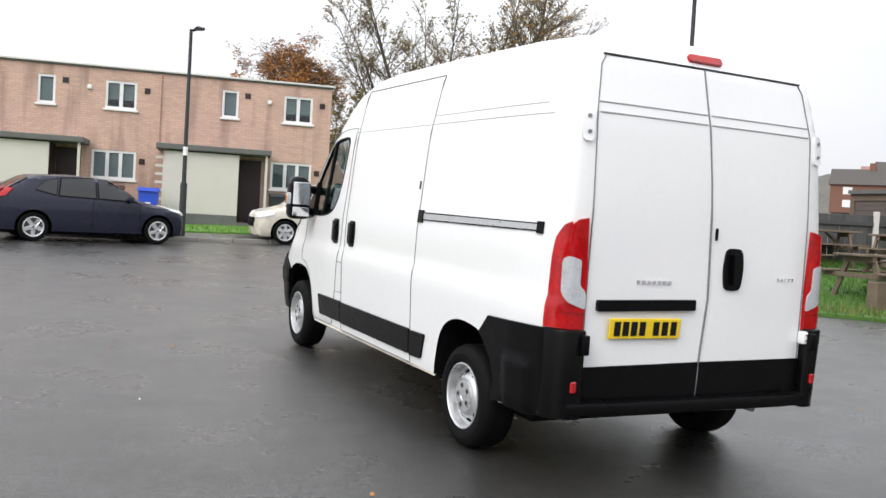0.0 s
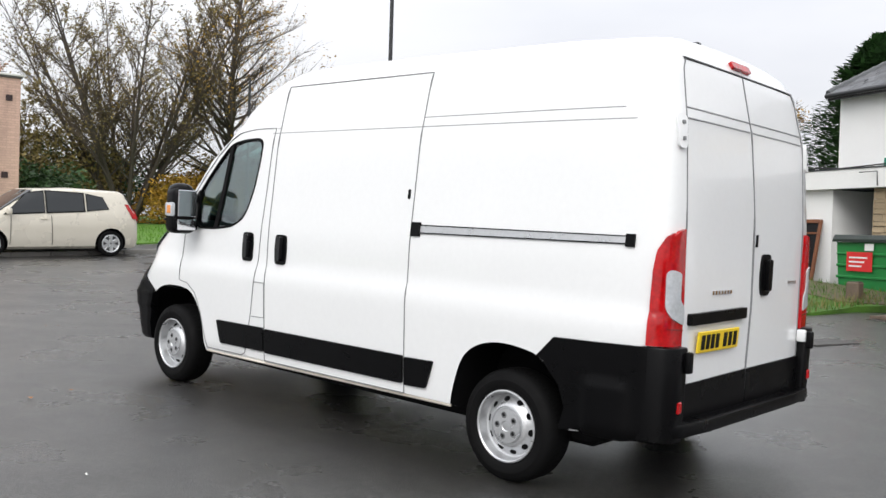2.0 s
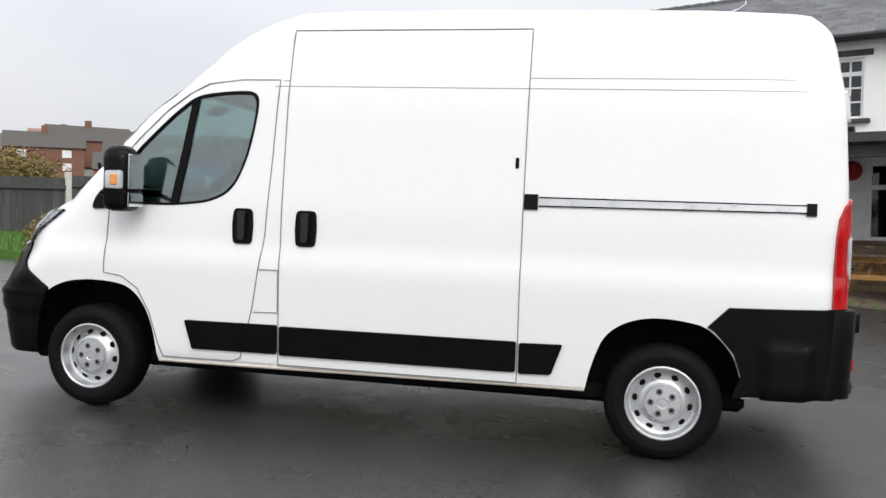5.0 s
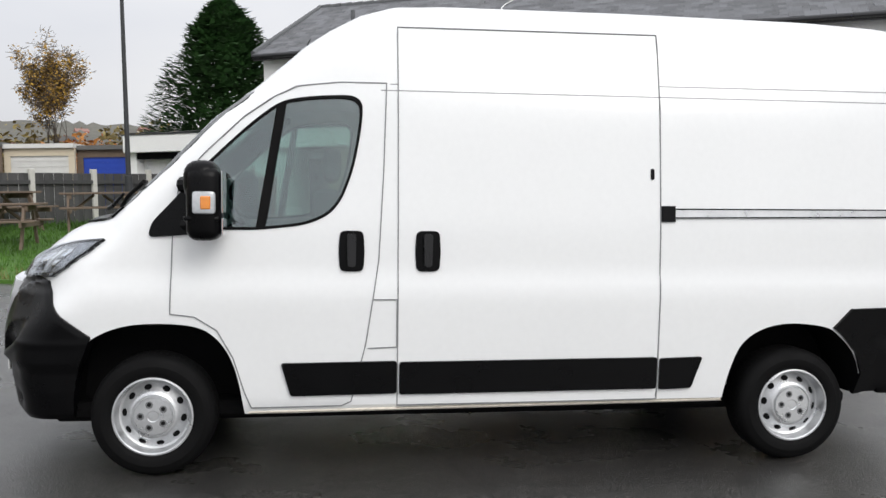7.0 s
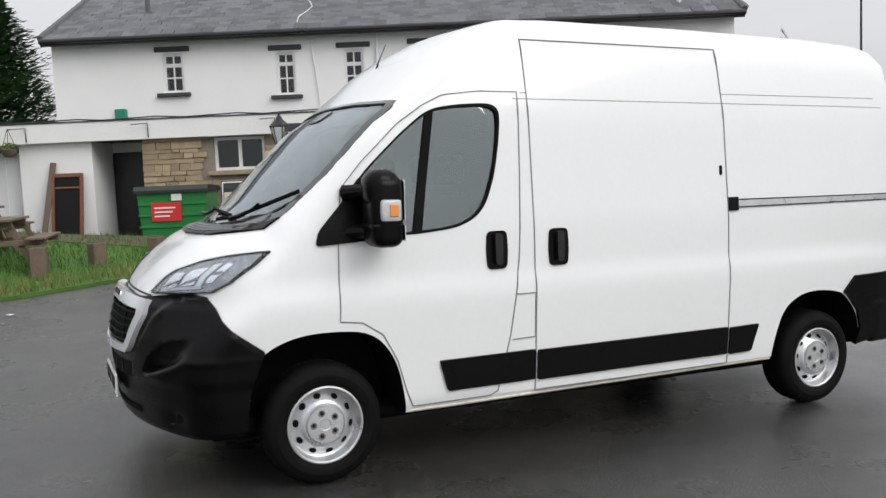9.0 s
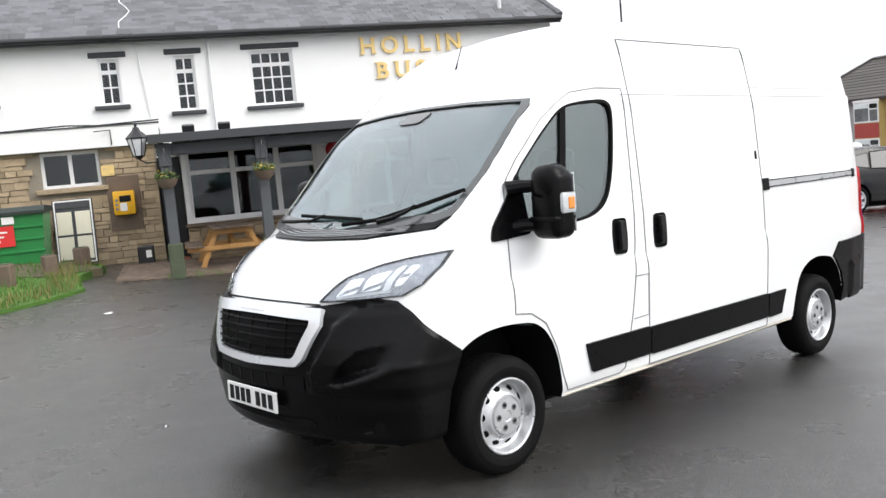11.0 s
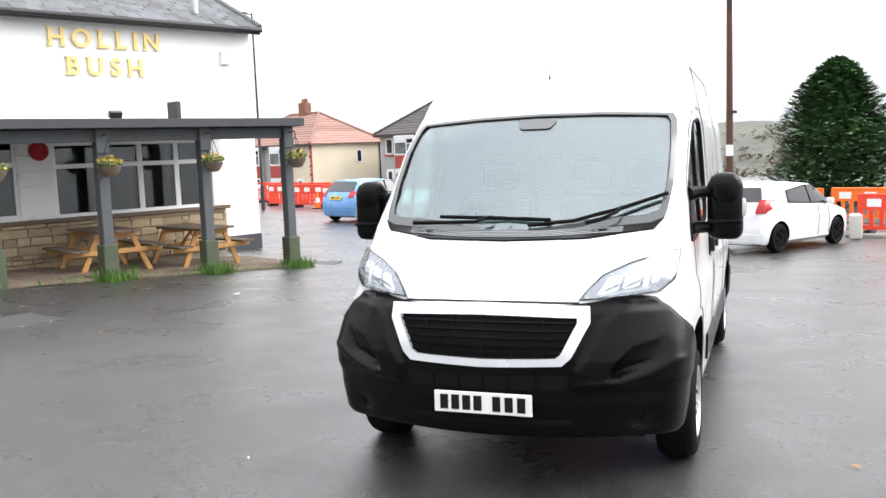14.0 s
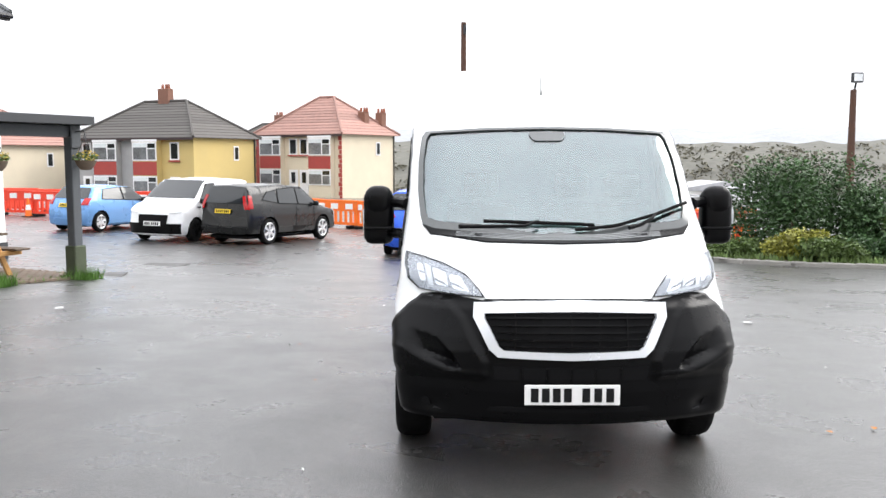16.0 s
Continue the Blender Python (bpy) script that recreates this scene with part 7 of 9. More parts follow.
def semi(name, m, label, wl, wr, side_r, tl, tr, width=11.2, depth=7.4, eave=4.75, peak=7.6, chim=True, quoins=False, side_chims=False, bays=(-2.2, 1.6), landings=(-4.5, 3.9)):
    """A pair of houses seen from the front: x to the right, y into the house. Bays stand next to the party wall."""
    h = empty(name, m, label, "house", "houses beyond the car park")
    hw = width / 2
    part("left_front", nbox(-hw, 0, 0, 0.3, -1.5, eave), wl, h)
    part("right_front", nbox(0, hw, 0, 0.3, -1.5, eave), wr, h)
    part("left_side", nbox(-hw, -hw + 0.3, 0.3, depth, -1.5, eave), wl, h)
    part("right_side", nbox(hw - 0.3, hw, 0.3, depth, -1.5, eave), side_r, h)
    part("back", nbox(-hw + 0.3, hw - 0.3, depth - 0.3, depth, -1.5, eave), wl, h)
    for s in (-1, 1):
        wall = wl if s < 0 else wr
        x = bays[0] if s < 0 else bays[1]
        lx = landings[0] if s < 0 else landings[1]
        bay = part("bay", bmesh.new(), wall, h, "two-storey bay with red panels")
        part("bay_core", nbox(x - 1.1, x + 1.1, -0.55, -0.005, -1.5, eave - 0.1), wall, bay)
        part("bay_panel", nbox(x - 1.1, x + 1.1, -0.59, -0.551, 2.06, 3.04), M_REDBRICK, bay, "red brick panel between the windows")
        part("bay_hood", nbox(x - 1.16, x + 1.16, -0.62, -0.551, eave - 0.28, eave - 0.1), M_UPVC, bay)
        for z0, z1 in ((0.75, 2.0), (3.1, 4.45)):
            w = part("bay_window", bmesh.new(), M_UPVC, bay)
            part("window_frame", nbox(x - 1.12, x + 1.12, -0.60, -0.556, z0, z1), M_UPVC, w)
            part("pane", nbox(x - 1.02, x + 0.22, -0.62, -0.602, z0 + 0.1, z1 - 0.1), M_CURTAINED, w)
            part("pane", nbox(x + 0.34, x + 1.02, -0.62, -0.602, z0 + 0.1, z1 - 0.50), M_CURTAINED, w)
            part("pane", nbox(x + 0.34, x + 1.02, -0.62, -0.602, z1 - 0.42, z1 - 0.1), M_CARGLASS, w)
            part("blind", nbox(x - 1.02, x + 0.22, -0.626, -0.621, z1 - 0.38, z1 - 0.1), M_NET, w)
        lw = part("landing_window", nbox(lx - 0.42, lx + 0.42, -0.05, -0.004, 3.15, 4.45), M_UPVC, h)
        part("pane", nbox(lx - 0.30, lx + 0.30, -0.07, -0.052, 3.25, 4.35), M_CARGLASS, lw)
        part("sill", nbox(lx - 0.5, lx + 0.5, -0.14, -0.052, 3.02, 3.14), M_REDBRICK, lw)
        d = part("front_door", nbox(lx - 0.45, lx + 0.45, -0.05, -0.004, -0.2, 1.95), M_UPVC, h)
        part("door_glass", nbox(lx - 0.2, lx + 0.2, -0.07, -0.052, 0.9, 1.75), M_CARGLASS, d)
    part("side_window", nbox(hw + 0.004, hw + 0.05, 4.6, 5.2, 3.1, 4.2), M_UPVC, h)
    part("side_pane", nbox(hw + 0.052, hw + 0.07, 4.7, 5.1, 3.2, 4.1), M_CARGLASS, h)
    part("rain_pipe", tube(bmesh.new(), [(hw + 0.05, depth - 0.2, eave), (hw + 0.05, depth - 0.2, -1)], 0.06, 6), M_BLKPAINT, h)
    if quoins:
        for i in range(14):
            for x in (hw, -hw):
                part("quoin", nbox(x - 0.22 - 0.1 * (i % 2), x + 0.02, -0.05, -0.004, -0.4 + i * 0.36, -0.08 + i * 0.36), M_REDBRICK, h)
    hip_roof(h, -hw - 0.35, hw + 0.35, -0.45, depth + 0.35, eave, peak, 3.9, tl, tr)
    chims = [(0.0, depth / 2)] if chim else []
    if side_chims:
        chims += [(hw - 1.2, depth * 0.62), (hw - 0.9, depth * 0.9)]
    for x, y in chims:
        top = peak + 1.0 if x == 0 else peak - 1.2
        c = part("chimney", nbox(x - (0.5 if x == 0 else 0.34), x + (0.5 if x == 0 else 0.34), y - 0.34, y + 0.34, top - 2.2, top, 0.03), M_CHIM, h, "brick chimney stack with clay pots")
        for k in (-0.25, 0.1, 0.35):
            part("chimney_pot", tube(bmesh.new(), [(x + k, y, top), (x + k, y, top + 0.35)], [0.12, 0.09], 8), M_TERRA, c)
    return h


def facing(p_left, p_right, z):
    """A pose whose x runs from one front corner to the other."""
    a, b = Vector(p_left), Vector(p_right)
    mid = (a + b) / 2
    return pose(mid.x, mid.y, z, 0, 0, math.degrees(math.atan2(b.y - a.y, b.x - a.x)))


semi("house_pair", facing((28.76, -62.48), (18.31, -57.83), -1.6), "semi-detached houses, grey clad half and yellow half", M_GREYREND, M_YELREND, M_YELREND, M_TILEG, M_TILEG)
semi("cream_house", facing((15.9, -68.4), (8.55, -64.0), -1.2), "cream rendered house with red brick quoins", M_CREAM, M_CREAM, M_CREAM, M_TILER, M_TILER, 8.6, 7.4, 4.75, 7.9, False, True, True, (-2.6, 2.5), (-0.6, 0.5))
semi("red_roof_house", facing((43.2, -63.3), (33.0, -58.6), -2.1), "cream house with a red hipped roof", M_GREYREND, M_CREAM, M_CREAM, M_TILER, M_TILER, 11.2, 7.4, 4.75, 7.4, True, True)
semi("far_house", facing((25.0, -92.0), (15.0, -88.5), -2.2), "brown brick house far beyond the car park", M_CHIM, M_CREAM, M_CREAM, M_TILEG, M_TILEG)

# lock-up garages beyond the pub lawn
def lockup(m, door, label):
    g = empty("lock_up_garage", m, label, "garage", "row of lock-up garages")
    part("garage_wall", wall_with_holes(-1.35, 1.35, 0, 2.25, [(-1.12, 1.12, 0, 1.95)], 0, 0.2), M_CREAM if door[0] > 0.5 else M_OLDWOOD, g)
    part("garage_roof", nbox(-1.37, 1.37, -0.15, 5.0, 2.252, 2.42), M_COPING if door[0] > 0.5 else M_GRIME, g)
    part("garage_side", nbox(-1.35, -1.2, 0.2, 5.0, 0, 2.25), M_OLDWOOD, g)
    d = part("up_door", nbox(-1.12, 1.12, 0.06, 0.1, 0, 1.95), pmat("garage_door_paint", door, 0.5, 0.12, 2, 30), g)
    for i in range(8):
        part("door_rib", nbox(-1.1, 1.1, 0.045, 0.06, 0.2 + i * 0.22, 0.23 + i * 0.22), d.data.materials[0], d)


for k, (col, lab) in enumerate((((0.60, 0.60, 0.56), "garage with a plain white door"), ((0.015, 0.06, 0.42), "garage with a bright blue door"), ((0.65, 0.65, 0.62), "garage with a white door"), ((0.05, 0.16, 0.30), "garage with a faded blue slatted door"), ((0.06, 0.20, 0.42), "garage with a blue door"), ((0.12, 0.10, 0.09), "garage with a worn brown door"))):
    a = Vector((31.5, 4.9)) + Vector((-0.18, 2.7)) * k
    lockup(pose(a.x, a.y, gz(a.x, a.y) + 0.1, 0, 0, -94), col, lab)

# ---- grass, hedges, trees ----
def grass_mat(name, col, col2):
    m = pmat(name, col, 0.8, 0.45, 2.5, 45, bump=0.5)
    return m


M_GRASS = grass_mat("lawn_grass", (0.055, 0.135, 0.013), None)
M_VERGE = grass_mat("mown_grass", (0.085, 0.20, 0.016), None)
M_VBLADE = pmat("mown_grass_blades", (0.095, 0.22, 0.02), 0.7, 0.3, 3, 30, island=0.4)
M_BLADE = pmat("grass_blades", (0.065, 0.155, 0.016), 0.7, 0.3, 3, 30, island=0.4)
M_DRYBLADE = pmat("dry_grass_blades", (0.20, 0.17, 0.06), 0.8, 0.3, 3, 30, island=0.4)
M_SOIL = pmat("muddy_soil", (0.10, 0.085, 0.05), 0.9, 0.35, 3, 40, bump=0.4)
M_BARK = pmat("grey_bark", (0.075, 0.062, 0.05), 0.9, 0.3, 4, 40, bump=0.5)
M_TWIG = pmat("dark_twigs", (0.10, 0.078, 0.055), 0.9, 0.25)
M_GOLDLEAF = pmat("golden_leaves", (0.42, 0.25, 0.03), 0.7, 0.4, 3, 30, island=0.5)
M_RUSTLEAF = pmat("rust_leaves", (0.40, 0.17, 0.04), 0.7, 0.4, 3, 30, island=0.5)
M_OLIVE = pmat("olive_leaves", (0.19, 0.145, 0.045), 0.7, 0.4, 3, 30, island=0.5)
M_CONIFER = pmat("dark_conifer_needles", (0.055, 0.125, 0.04), 0.7, 0.4, 2, 30, island=0.6)
M_EVERGREEN = pmat("dark_evergreen_leaves", (0.038, 0.085, 0.024), 0.6, 0.4, 2, 30, island=0.6)
M_VARIEGATED = pmat("yellow_green_leaves", (0.26, 0.26, 0.04), 0.6, 0.4, 2, 30, island=0.6)
M_KERB = pmat("concrete_kerb", (0.25, 0.24, 0.22), 0.85, 0.2, 4, 50, bump=0.3)
M_PAVE = asphalt("worn_footway")


def flat_area(name, poly, lift, material, label, category, cell=0.8, rise=None):
    """A sheet that follows the ground inside an outline."""
    bm = bmesh.new()
    bm.faces.new([bm.verts.new((p[0], p[1], 0)) for p in poly])
    for k in (0, 1):
        lo, hi = min(p[k] for p in poly), max(p[k] for p in poly)
        for i in range(1, int((hi - lo) / cell)):
            c, d = [0, 0, 0], [0, 0, 0]
            c[k], d[k] = lo + i * cell, 1
            bmesh.ops.bisect_plane(bm, geom=bm.verts[:] + bm.edges[:] + bm.faces[:], plane_co=c, plane_no=d, dist=1e-5)
    for v in bm.verts:
        v.co.z = gz(v.co.x, v.co.y) + lift + (rise(v.co.x, v.co.y) if rise else 0)
    bm.verts.index_update()
    rim = [(e.verts[0], e.verts[1]) for e in bm.edges if e.is_boundary]
    low = {}
    for a, b in rim:
        for v in (a, b):
            if v not in low:
                low[v] = bm.verts.new(v.co - Vector((0, 0, lift + 0.15)))
        bm.faces.new((a, b, low[b], low[a]))
    bmesh.ops.recalc_face_normals(bm, faces=bm.faces)
    return tagged(part(name, bm, material), label, category, kind="structure")


def bank(x, y):
    """The pub lawn rises away from the asphalt."""
    return 0.36 * min(1.0, max(0.0, ((x - 8.6) * 0.8 + (y - 1.0) * 0.35) / 4.5))


def inside(p, poly):
    c = False
    for (x0, y0), (x1, y1) in zip(poly, poly[1:] + poly[:1]):
        if (y0 > p[1]) != (y1 > p[1]) and p[0] < (x1 - x0) * (p[1] - y0) / (y1 - y0) + x0:
            c = not c
    return c


def blades(name, poly, n, h, material, rnd, lift=0.0, label="", wide=0.012, rise=None):
    bm = bmesh.new()
    x0, x1 = min(p[0] for p in poly), max(p[0] for p in poly)
    y0, y1 = min(p[1] for p in poly), max(p[1] for p in poly)
    for _ in range(n):
        x, y = rnd.uniform(x0, x1), rnd.uniform(y0, y1)
        if not inside((x, y), poly):
            continue
        z = gz(x, y) + lift + (rise(x, y) if rise else 0)
        hh, a = h * rnd.uniform(0.4, 1.2), rnd.uniform(0, 6.28)
        dx, dy = math.cos(a) * wide, math.sin(a) * wide
        lx, ly = rnd.uniform(-0.5, 0.5) * hh, rnd.uniform(-0.5, 0.5) * hh
        bm.faces.new([bm.verts.new(q) for q in ((x - dx, y - dy, z - 0.01), (x + dx, y + dy, z - 0.01), (x + lx, y + ly, z + hh))])
    return tagged(part(name, bm, material, smooth=0), label, "grass", kind="stuff")


g_rnd = random.Random(31)
LAWN = [(7.2, 5.2), (7.3, 3.6), (6.9, 2.3), (6.95, 1.55), (7.9, 0.45), (8.8, -0.8), (9.4, -1.45), (10.6, -1.75), (11.6, -2.6), (12.3, -2.3), (13.0, 0.6), (14.0, 2.6), (16.4, 3.4), (16.2, 5.5), (9.5, 11.0), (7.6, 9.0)]
flat_area("lawn", LAWN, 0.05, M_GRASS, "pub lawn with rough green grass", "lawn", rise=bank)
blades("lawn_grass", LAWN, 30000, 0.11, M_BLADE, g_rnd, 0.05, "rough green grass blades on the pub lawn", 0.010, bank)
edge = [(a + (10 - a) * 0.0, b) for a, b in LAWN[:9]]
EDGE = LAWN[1:9] + [(a + 0.45, b + 0.35) for a, b in LAWN[1:9]][::-1]
blades("verge_grass", EDGE, 6000, 0.22, M_DRYBLADE, g_rnd, 0.04, "long dry grass along the asphalt edge", 0.008, bank)
WORN = [(11.2, -2.4), (12.3, -2.3), (13.0, 0.6), (14.0, 2.6), (13.2, 2.7), (12.0, 0.6), (10.8, -1.4)]
flat_area("worn_path", WORN, 0.07, M_SOIL, "trodden muddy strip beside the pub wall", "path", rise=bank)

# far side of the road: kerb, footway, verge, park
FOOT = [(-30, 14.5), (9.0, 14.5), (12.5, 16.4), (40, 30.5), (40, 33.5), (12.0, 18.2), (8.0, 16.6), (-30, 16.6)]
flat_area("footway", FOOT, 0.10, M_PAVE, "narrow grey footway across the road", "pavement", 1.6)
VERGE = [(-30, 16.6), (8.0, 16.6), (12.0, 18.2), (40, 33.5), (60, 60), (30, 75), (10, 40), (6.6, 22.0), (6.0, 19.6), (-30, 27.2)]
flat_area("grass_verge", VERGE, 0.14, M_VERGE, "mown grass verge and park lawn", "lawn", 2.0)
blades("verge_blades", [(-8, 16.6), (8.0, 16.6), (12.0, 18.2), (30, 28), (28, 34), (7, 24), (6, 19.6), (-8, 22)], 16000, 0.10, M_VBLADE, g_rnd, 0.14, "short grass on the verge", 0.02)
for i in range(32):
    x = -18 + i * 0.915
    part_ob = part("kerb", nbox(-0.45, 0.45, -0.07, 0.07, -0.1, 0.11, 0.015), M_KERB)
    part_ob.matrix_world = pose(x, 14.42, gz(x, 14.42), 0, -1.3 if x > 1.2 else 0, 0)
    tagged(part_ob, "grey concrete kerbstone along the footway", "kerb", "kerbstones", "structure")


def tree_limbs(bm, base, direction, length, radius, depth, rnd, tips, spread=0.5, up=0.25, kids=(3, 4), seg=6):
    """A tapering limb that bends and forks."""
    pts, radii = [Vector(base)], [radius]
    d = Vector(direction).normalized()
    n = 4
    for i in range(n):
        d = (d + Vector((rnd.uniform(-1, 1), rnd.uniform(-1, 1), rnd.uniform(-0.4, 0.8))) * 0.16 + Vector((0, 0, up * 0.15))).normalized()
        pts.append(pts[-1] + d * length / n)
        radii.append(radius * (1 - 0.55 * (i + 1) / n))
    tube(bm, pts, radii, max(3, seg), cap=False)
    if depth == 0:
        tips += pts[1:]
        return
    for k in range(rnd.randint(*kids)):
        i = rnd.randint(2, n)
        side = Vector((rnd.uniform(-1, 1), rnd.uniform(-1, 1), rnd.uniform(-0.2, 0.7)))
        nd = (d * (1 - spread) + side.normalized() * spread + Vector((0, 0, up * 0.4))).normalized()
        tree_limbs(bm, pts[i], nd, length * rnd.uniform(0.55, 0.82), radii[i] * 0.68, depth - 1, rnd, tips, spread, up, kids, seg - 1)


def bare_tree(where, seed, height, label, leaf=None, n_leaf=0, depth=5, spread=0.5, trunk=0.22, kids=(3, 4), leaf_size=0.09, up=0.25, stems=1, twigs=6000):
    rnd = random.Random(seed)
    t = empty("tree", where, label, "tree")
    bm, tips = bmesh.new(), []
    for s in range(stems):
        lean = Vector((rnd.uniform(-0.25, 0.25), rnd.uniform(-0.25, 0.25), 1)) if stems > 1 else Vector((0.03, 0.02, 1))
        tree_limbs(bm, (rnd.uniform(-0.2, 0.2) * (stems > 1), rnd.uniform(-0.2, 0.2) * (stems > 1), -0.2), lean, height * 0.34, trunk, depth, rnd, tips, spread, up, kids)
    part("trunk", bm, M_BARK, t)
    bm = bmesh.new()
    for _ in range(twigs):
        p = rnd.choice(tips)
        d = Vector((rnd.uniform(-1, 1), rnd.uniform(-1, 1), rnd.uniform(-0.3, 1.2))).normalized()
        w = d.cross(Vector((rnd.uniform(-1, 1), rnd.uniform(-1, 1), 0.3))).normalized() * 0.009
        ln = rnd.uniform(0.3, 1.0) * height * 0.055
        bm.faces.new([bm.verts.new(q) for q in (p - w, p + w, p + d * ln * 0.55 + w + Vector((0, 0, 0.03)), p + d * ln)])
    if twigs:
        part("twig_spray", bm, M_TWIG, t, smooth=0)
    else:
        bm.free()
    if leaf is not None:
        bm = bmesh.new()
        for _ in range(n_leaf):
            p = rnd.choice(tips) + Vector((rnd.uniform(-1, 1), rnd.uniform(-1, 1), rnd.uniform(-1, 1))) * 0.25
            leaf_cloud(bm, p, 0.12, 1, leaf_size, rnd)
        part("crown", bm, leaf, t, smooth=0)
    return t


def stemmed_tree(where, seed, label, stems, length, lean, n_br, br_len, angle, radius, leaf=None, n_leaf=0, leaf_size=0.1, low=0.18):
    """A tree of straight leaders, each with many fine side branches."""
    rnd = random.Random(seed)
    t = empty("tree", where, label, "tree")
    wood, fine, tips = bmesh.new(), bmesh.new(), []
    for k in range(stems):
        a = 6.28 * k / stems + rnd.uniform(-0.3, 0.3)
        f = lean * rnd.uniform(0.5, 1.1)
        d = Vector((math.cos(a) * f, math.sin(a) * f, 1)).normalized()
        ln = length * rnd.uniform(0.8, 1.05)
        pts = [Vector((math.cos(a) * 0.12 * (stems > 1), math.sin(a) * 0.12 * (stems > 1), -0.2))]
        for i in range(9):
            d = (d + Vector((rnd.uniform(-0.05, 0.05), rnd.uniform(-0.05, 0.05), 0.02))).normalized()
            pts.append(pts[-1] + d * ln / 9)
        tube(wood, pts, [radius * (1 - 0.93 * i / 9) for i in range(10)], 7, cap=False)
        for b in range(n_br):
            u = low + (0.98 - low) * (b + rnd.random()) / n_br
            i = min(8, int(u * 9))
            p = pts[i].lerp(pts[i + 1], u * 9 - i)
            az = rnd.uniform(0, 6.28)
            g = angle * rnd.uniform(0.7, 1.2)
            bd = (d * math.cos(g) + Vector((math.cos(az), math.sin(az), 0)) * math.sin(g)).normalized()
            bl = br_len * (1.05 - 0.8 * u) * rnd.uniform(0.6, 1.2)
            q, br = [p], radius * (1 - 0.93 * u) * 0.42 + 0.006
            for j in range(4):
                bd = (bd + Vector((rnd.uniform(-0.18, 0.18), rnd.uniform(-0.18, 0.18), rnd.uniform(-0.06, 0.16)))).normalized()
                q.append(q[-1] + bd * bl / 4)
            tube(wood, q, [br * (1 - 0.2 * j) for j in range(5)], 4, cap=False)
            for _ in range(int(12 + bl * 6)):
                j = rnd.randint(1, 3)
                o = q[j].lerp(q[j + 1], rnd.random())
                td = (bd + Vector((rnd.uniform(-1, 1), rnd.uniform(-1, 1), rnd.uniform(-0.4, 0.9))) * 0.8).normalized()
                tl = bl * rnd.uniform(0.12, 0.42)
                w = td.cross(Vector((rnd.uniform(-1, 1), rnd.uniform(-1, 1), 0.3))).normalized() * 0.013
                e = o + td * tl
                fine.faces.new([fine.verts.new(v) for v in (o - w, o + w, e + w * 0.2)])
                for _ in range(2):
                    o2 = o.lerp(e, rnd.uniform(0.3, 0.9))
                    e2 = o2 + (td + Vector((rnd.uniform(-1, 1), rnd.uniform(-1, 1), rnd.uniform(-0.5, 0.8))) * 0.7).normalized() * tl * 0.6
                    fine.faces.new([fine.verts.new(v) for v in (o2 - w * 0.7, o2 + w * 0.7, e2)])
                    tips.append(e2)
    part("trunk", wood, M_BARK, t)
    part("twig_spray", fine, M_TWIG, t, smooth=0)
    if leaf is not None:
        bm = bmesh.new()
        for _ in range(n_leaf):
            leaf_cloud(bm, rnd.choice(tips), 0.12, 1, leaf_size, rnd)
        part("crown", bm, leaf, t, smooth=0)
    return t


def conifer(where, seed, height, width, label, n=9000, size=0.16):
    """A dense conifer: drooping sprays round a trunk, with an uneven outline."""
    rnd = random.Random(seed)
    t = empty("conifer_tree", where, label, "tree")
    part("trunk", tube(bmesh.new(), [(0, 0, -0.2), (0, 0, height * 0.9)], [0.25, 0.04], 8), M_BARK, t)
    bm = bmesh.new()
    lumps = [(rnd.uniform(0, 6.28), rnd.uniform(0.05, 1), rnd.uniform(0.78, 1.16)) for _ in range(60)]
    for _ in range(n):
        u = rnd.random() ** 0.8
        a = rnd.uniform(0, 6.28)
        prof = min(1.0, (1 - u) * 1.75) ** 0.66 * (0.8 + 0.2 * min(1, u * 8))
        lump = 1.0
        for la, lu, lr in lumps:
            dd = abs((a - la + 3.14) % 6.28 - 3.14) + abs(u - lu) * 5
            if dd < 0.7:
                lump = lr
        r = width / 2 * prof * lump * rnd.uniform(0.45, 1.03)
        p = Vector((r * math.cos(a), r * math.sin(a), u * height * rnd.uniform(0.98, 1.02) + 0.1))
        out = Vector((math.cos(a), math.sin(a), rnd.uniform(-0.3, 0.7))).normalized()
        side = out.cross(Vector((0, 0, 1))).normalized() * rnd.uniform(0.45, 0.7)
        s = size * rnd.uniform(0.5, 1.6)
        bm.faces.new([bm.verts.new(p + q) for q in (-out * s * 0.4, side * s, out * s, -side * s)])
    part("needles", bm, M_CONIFER, t, smooth=0)
    return t


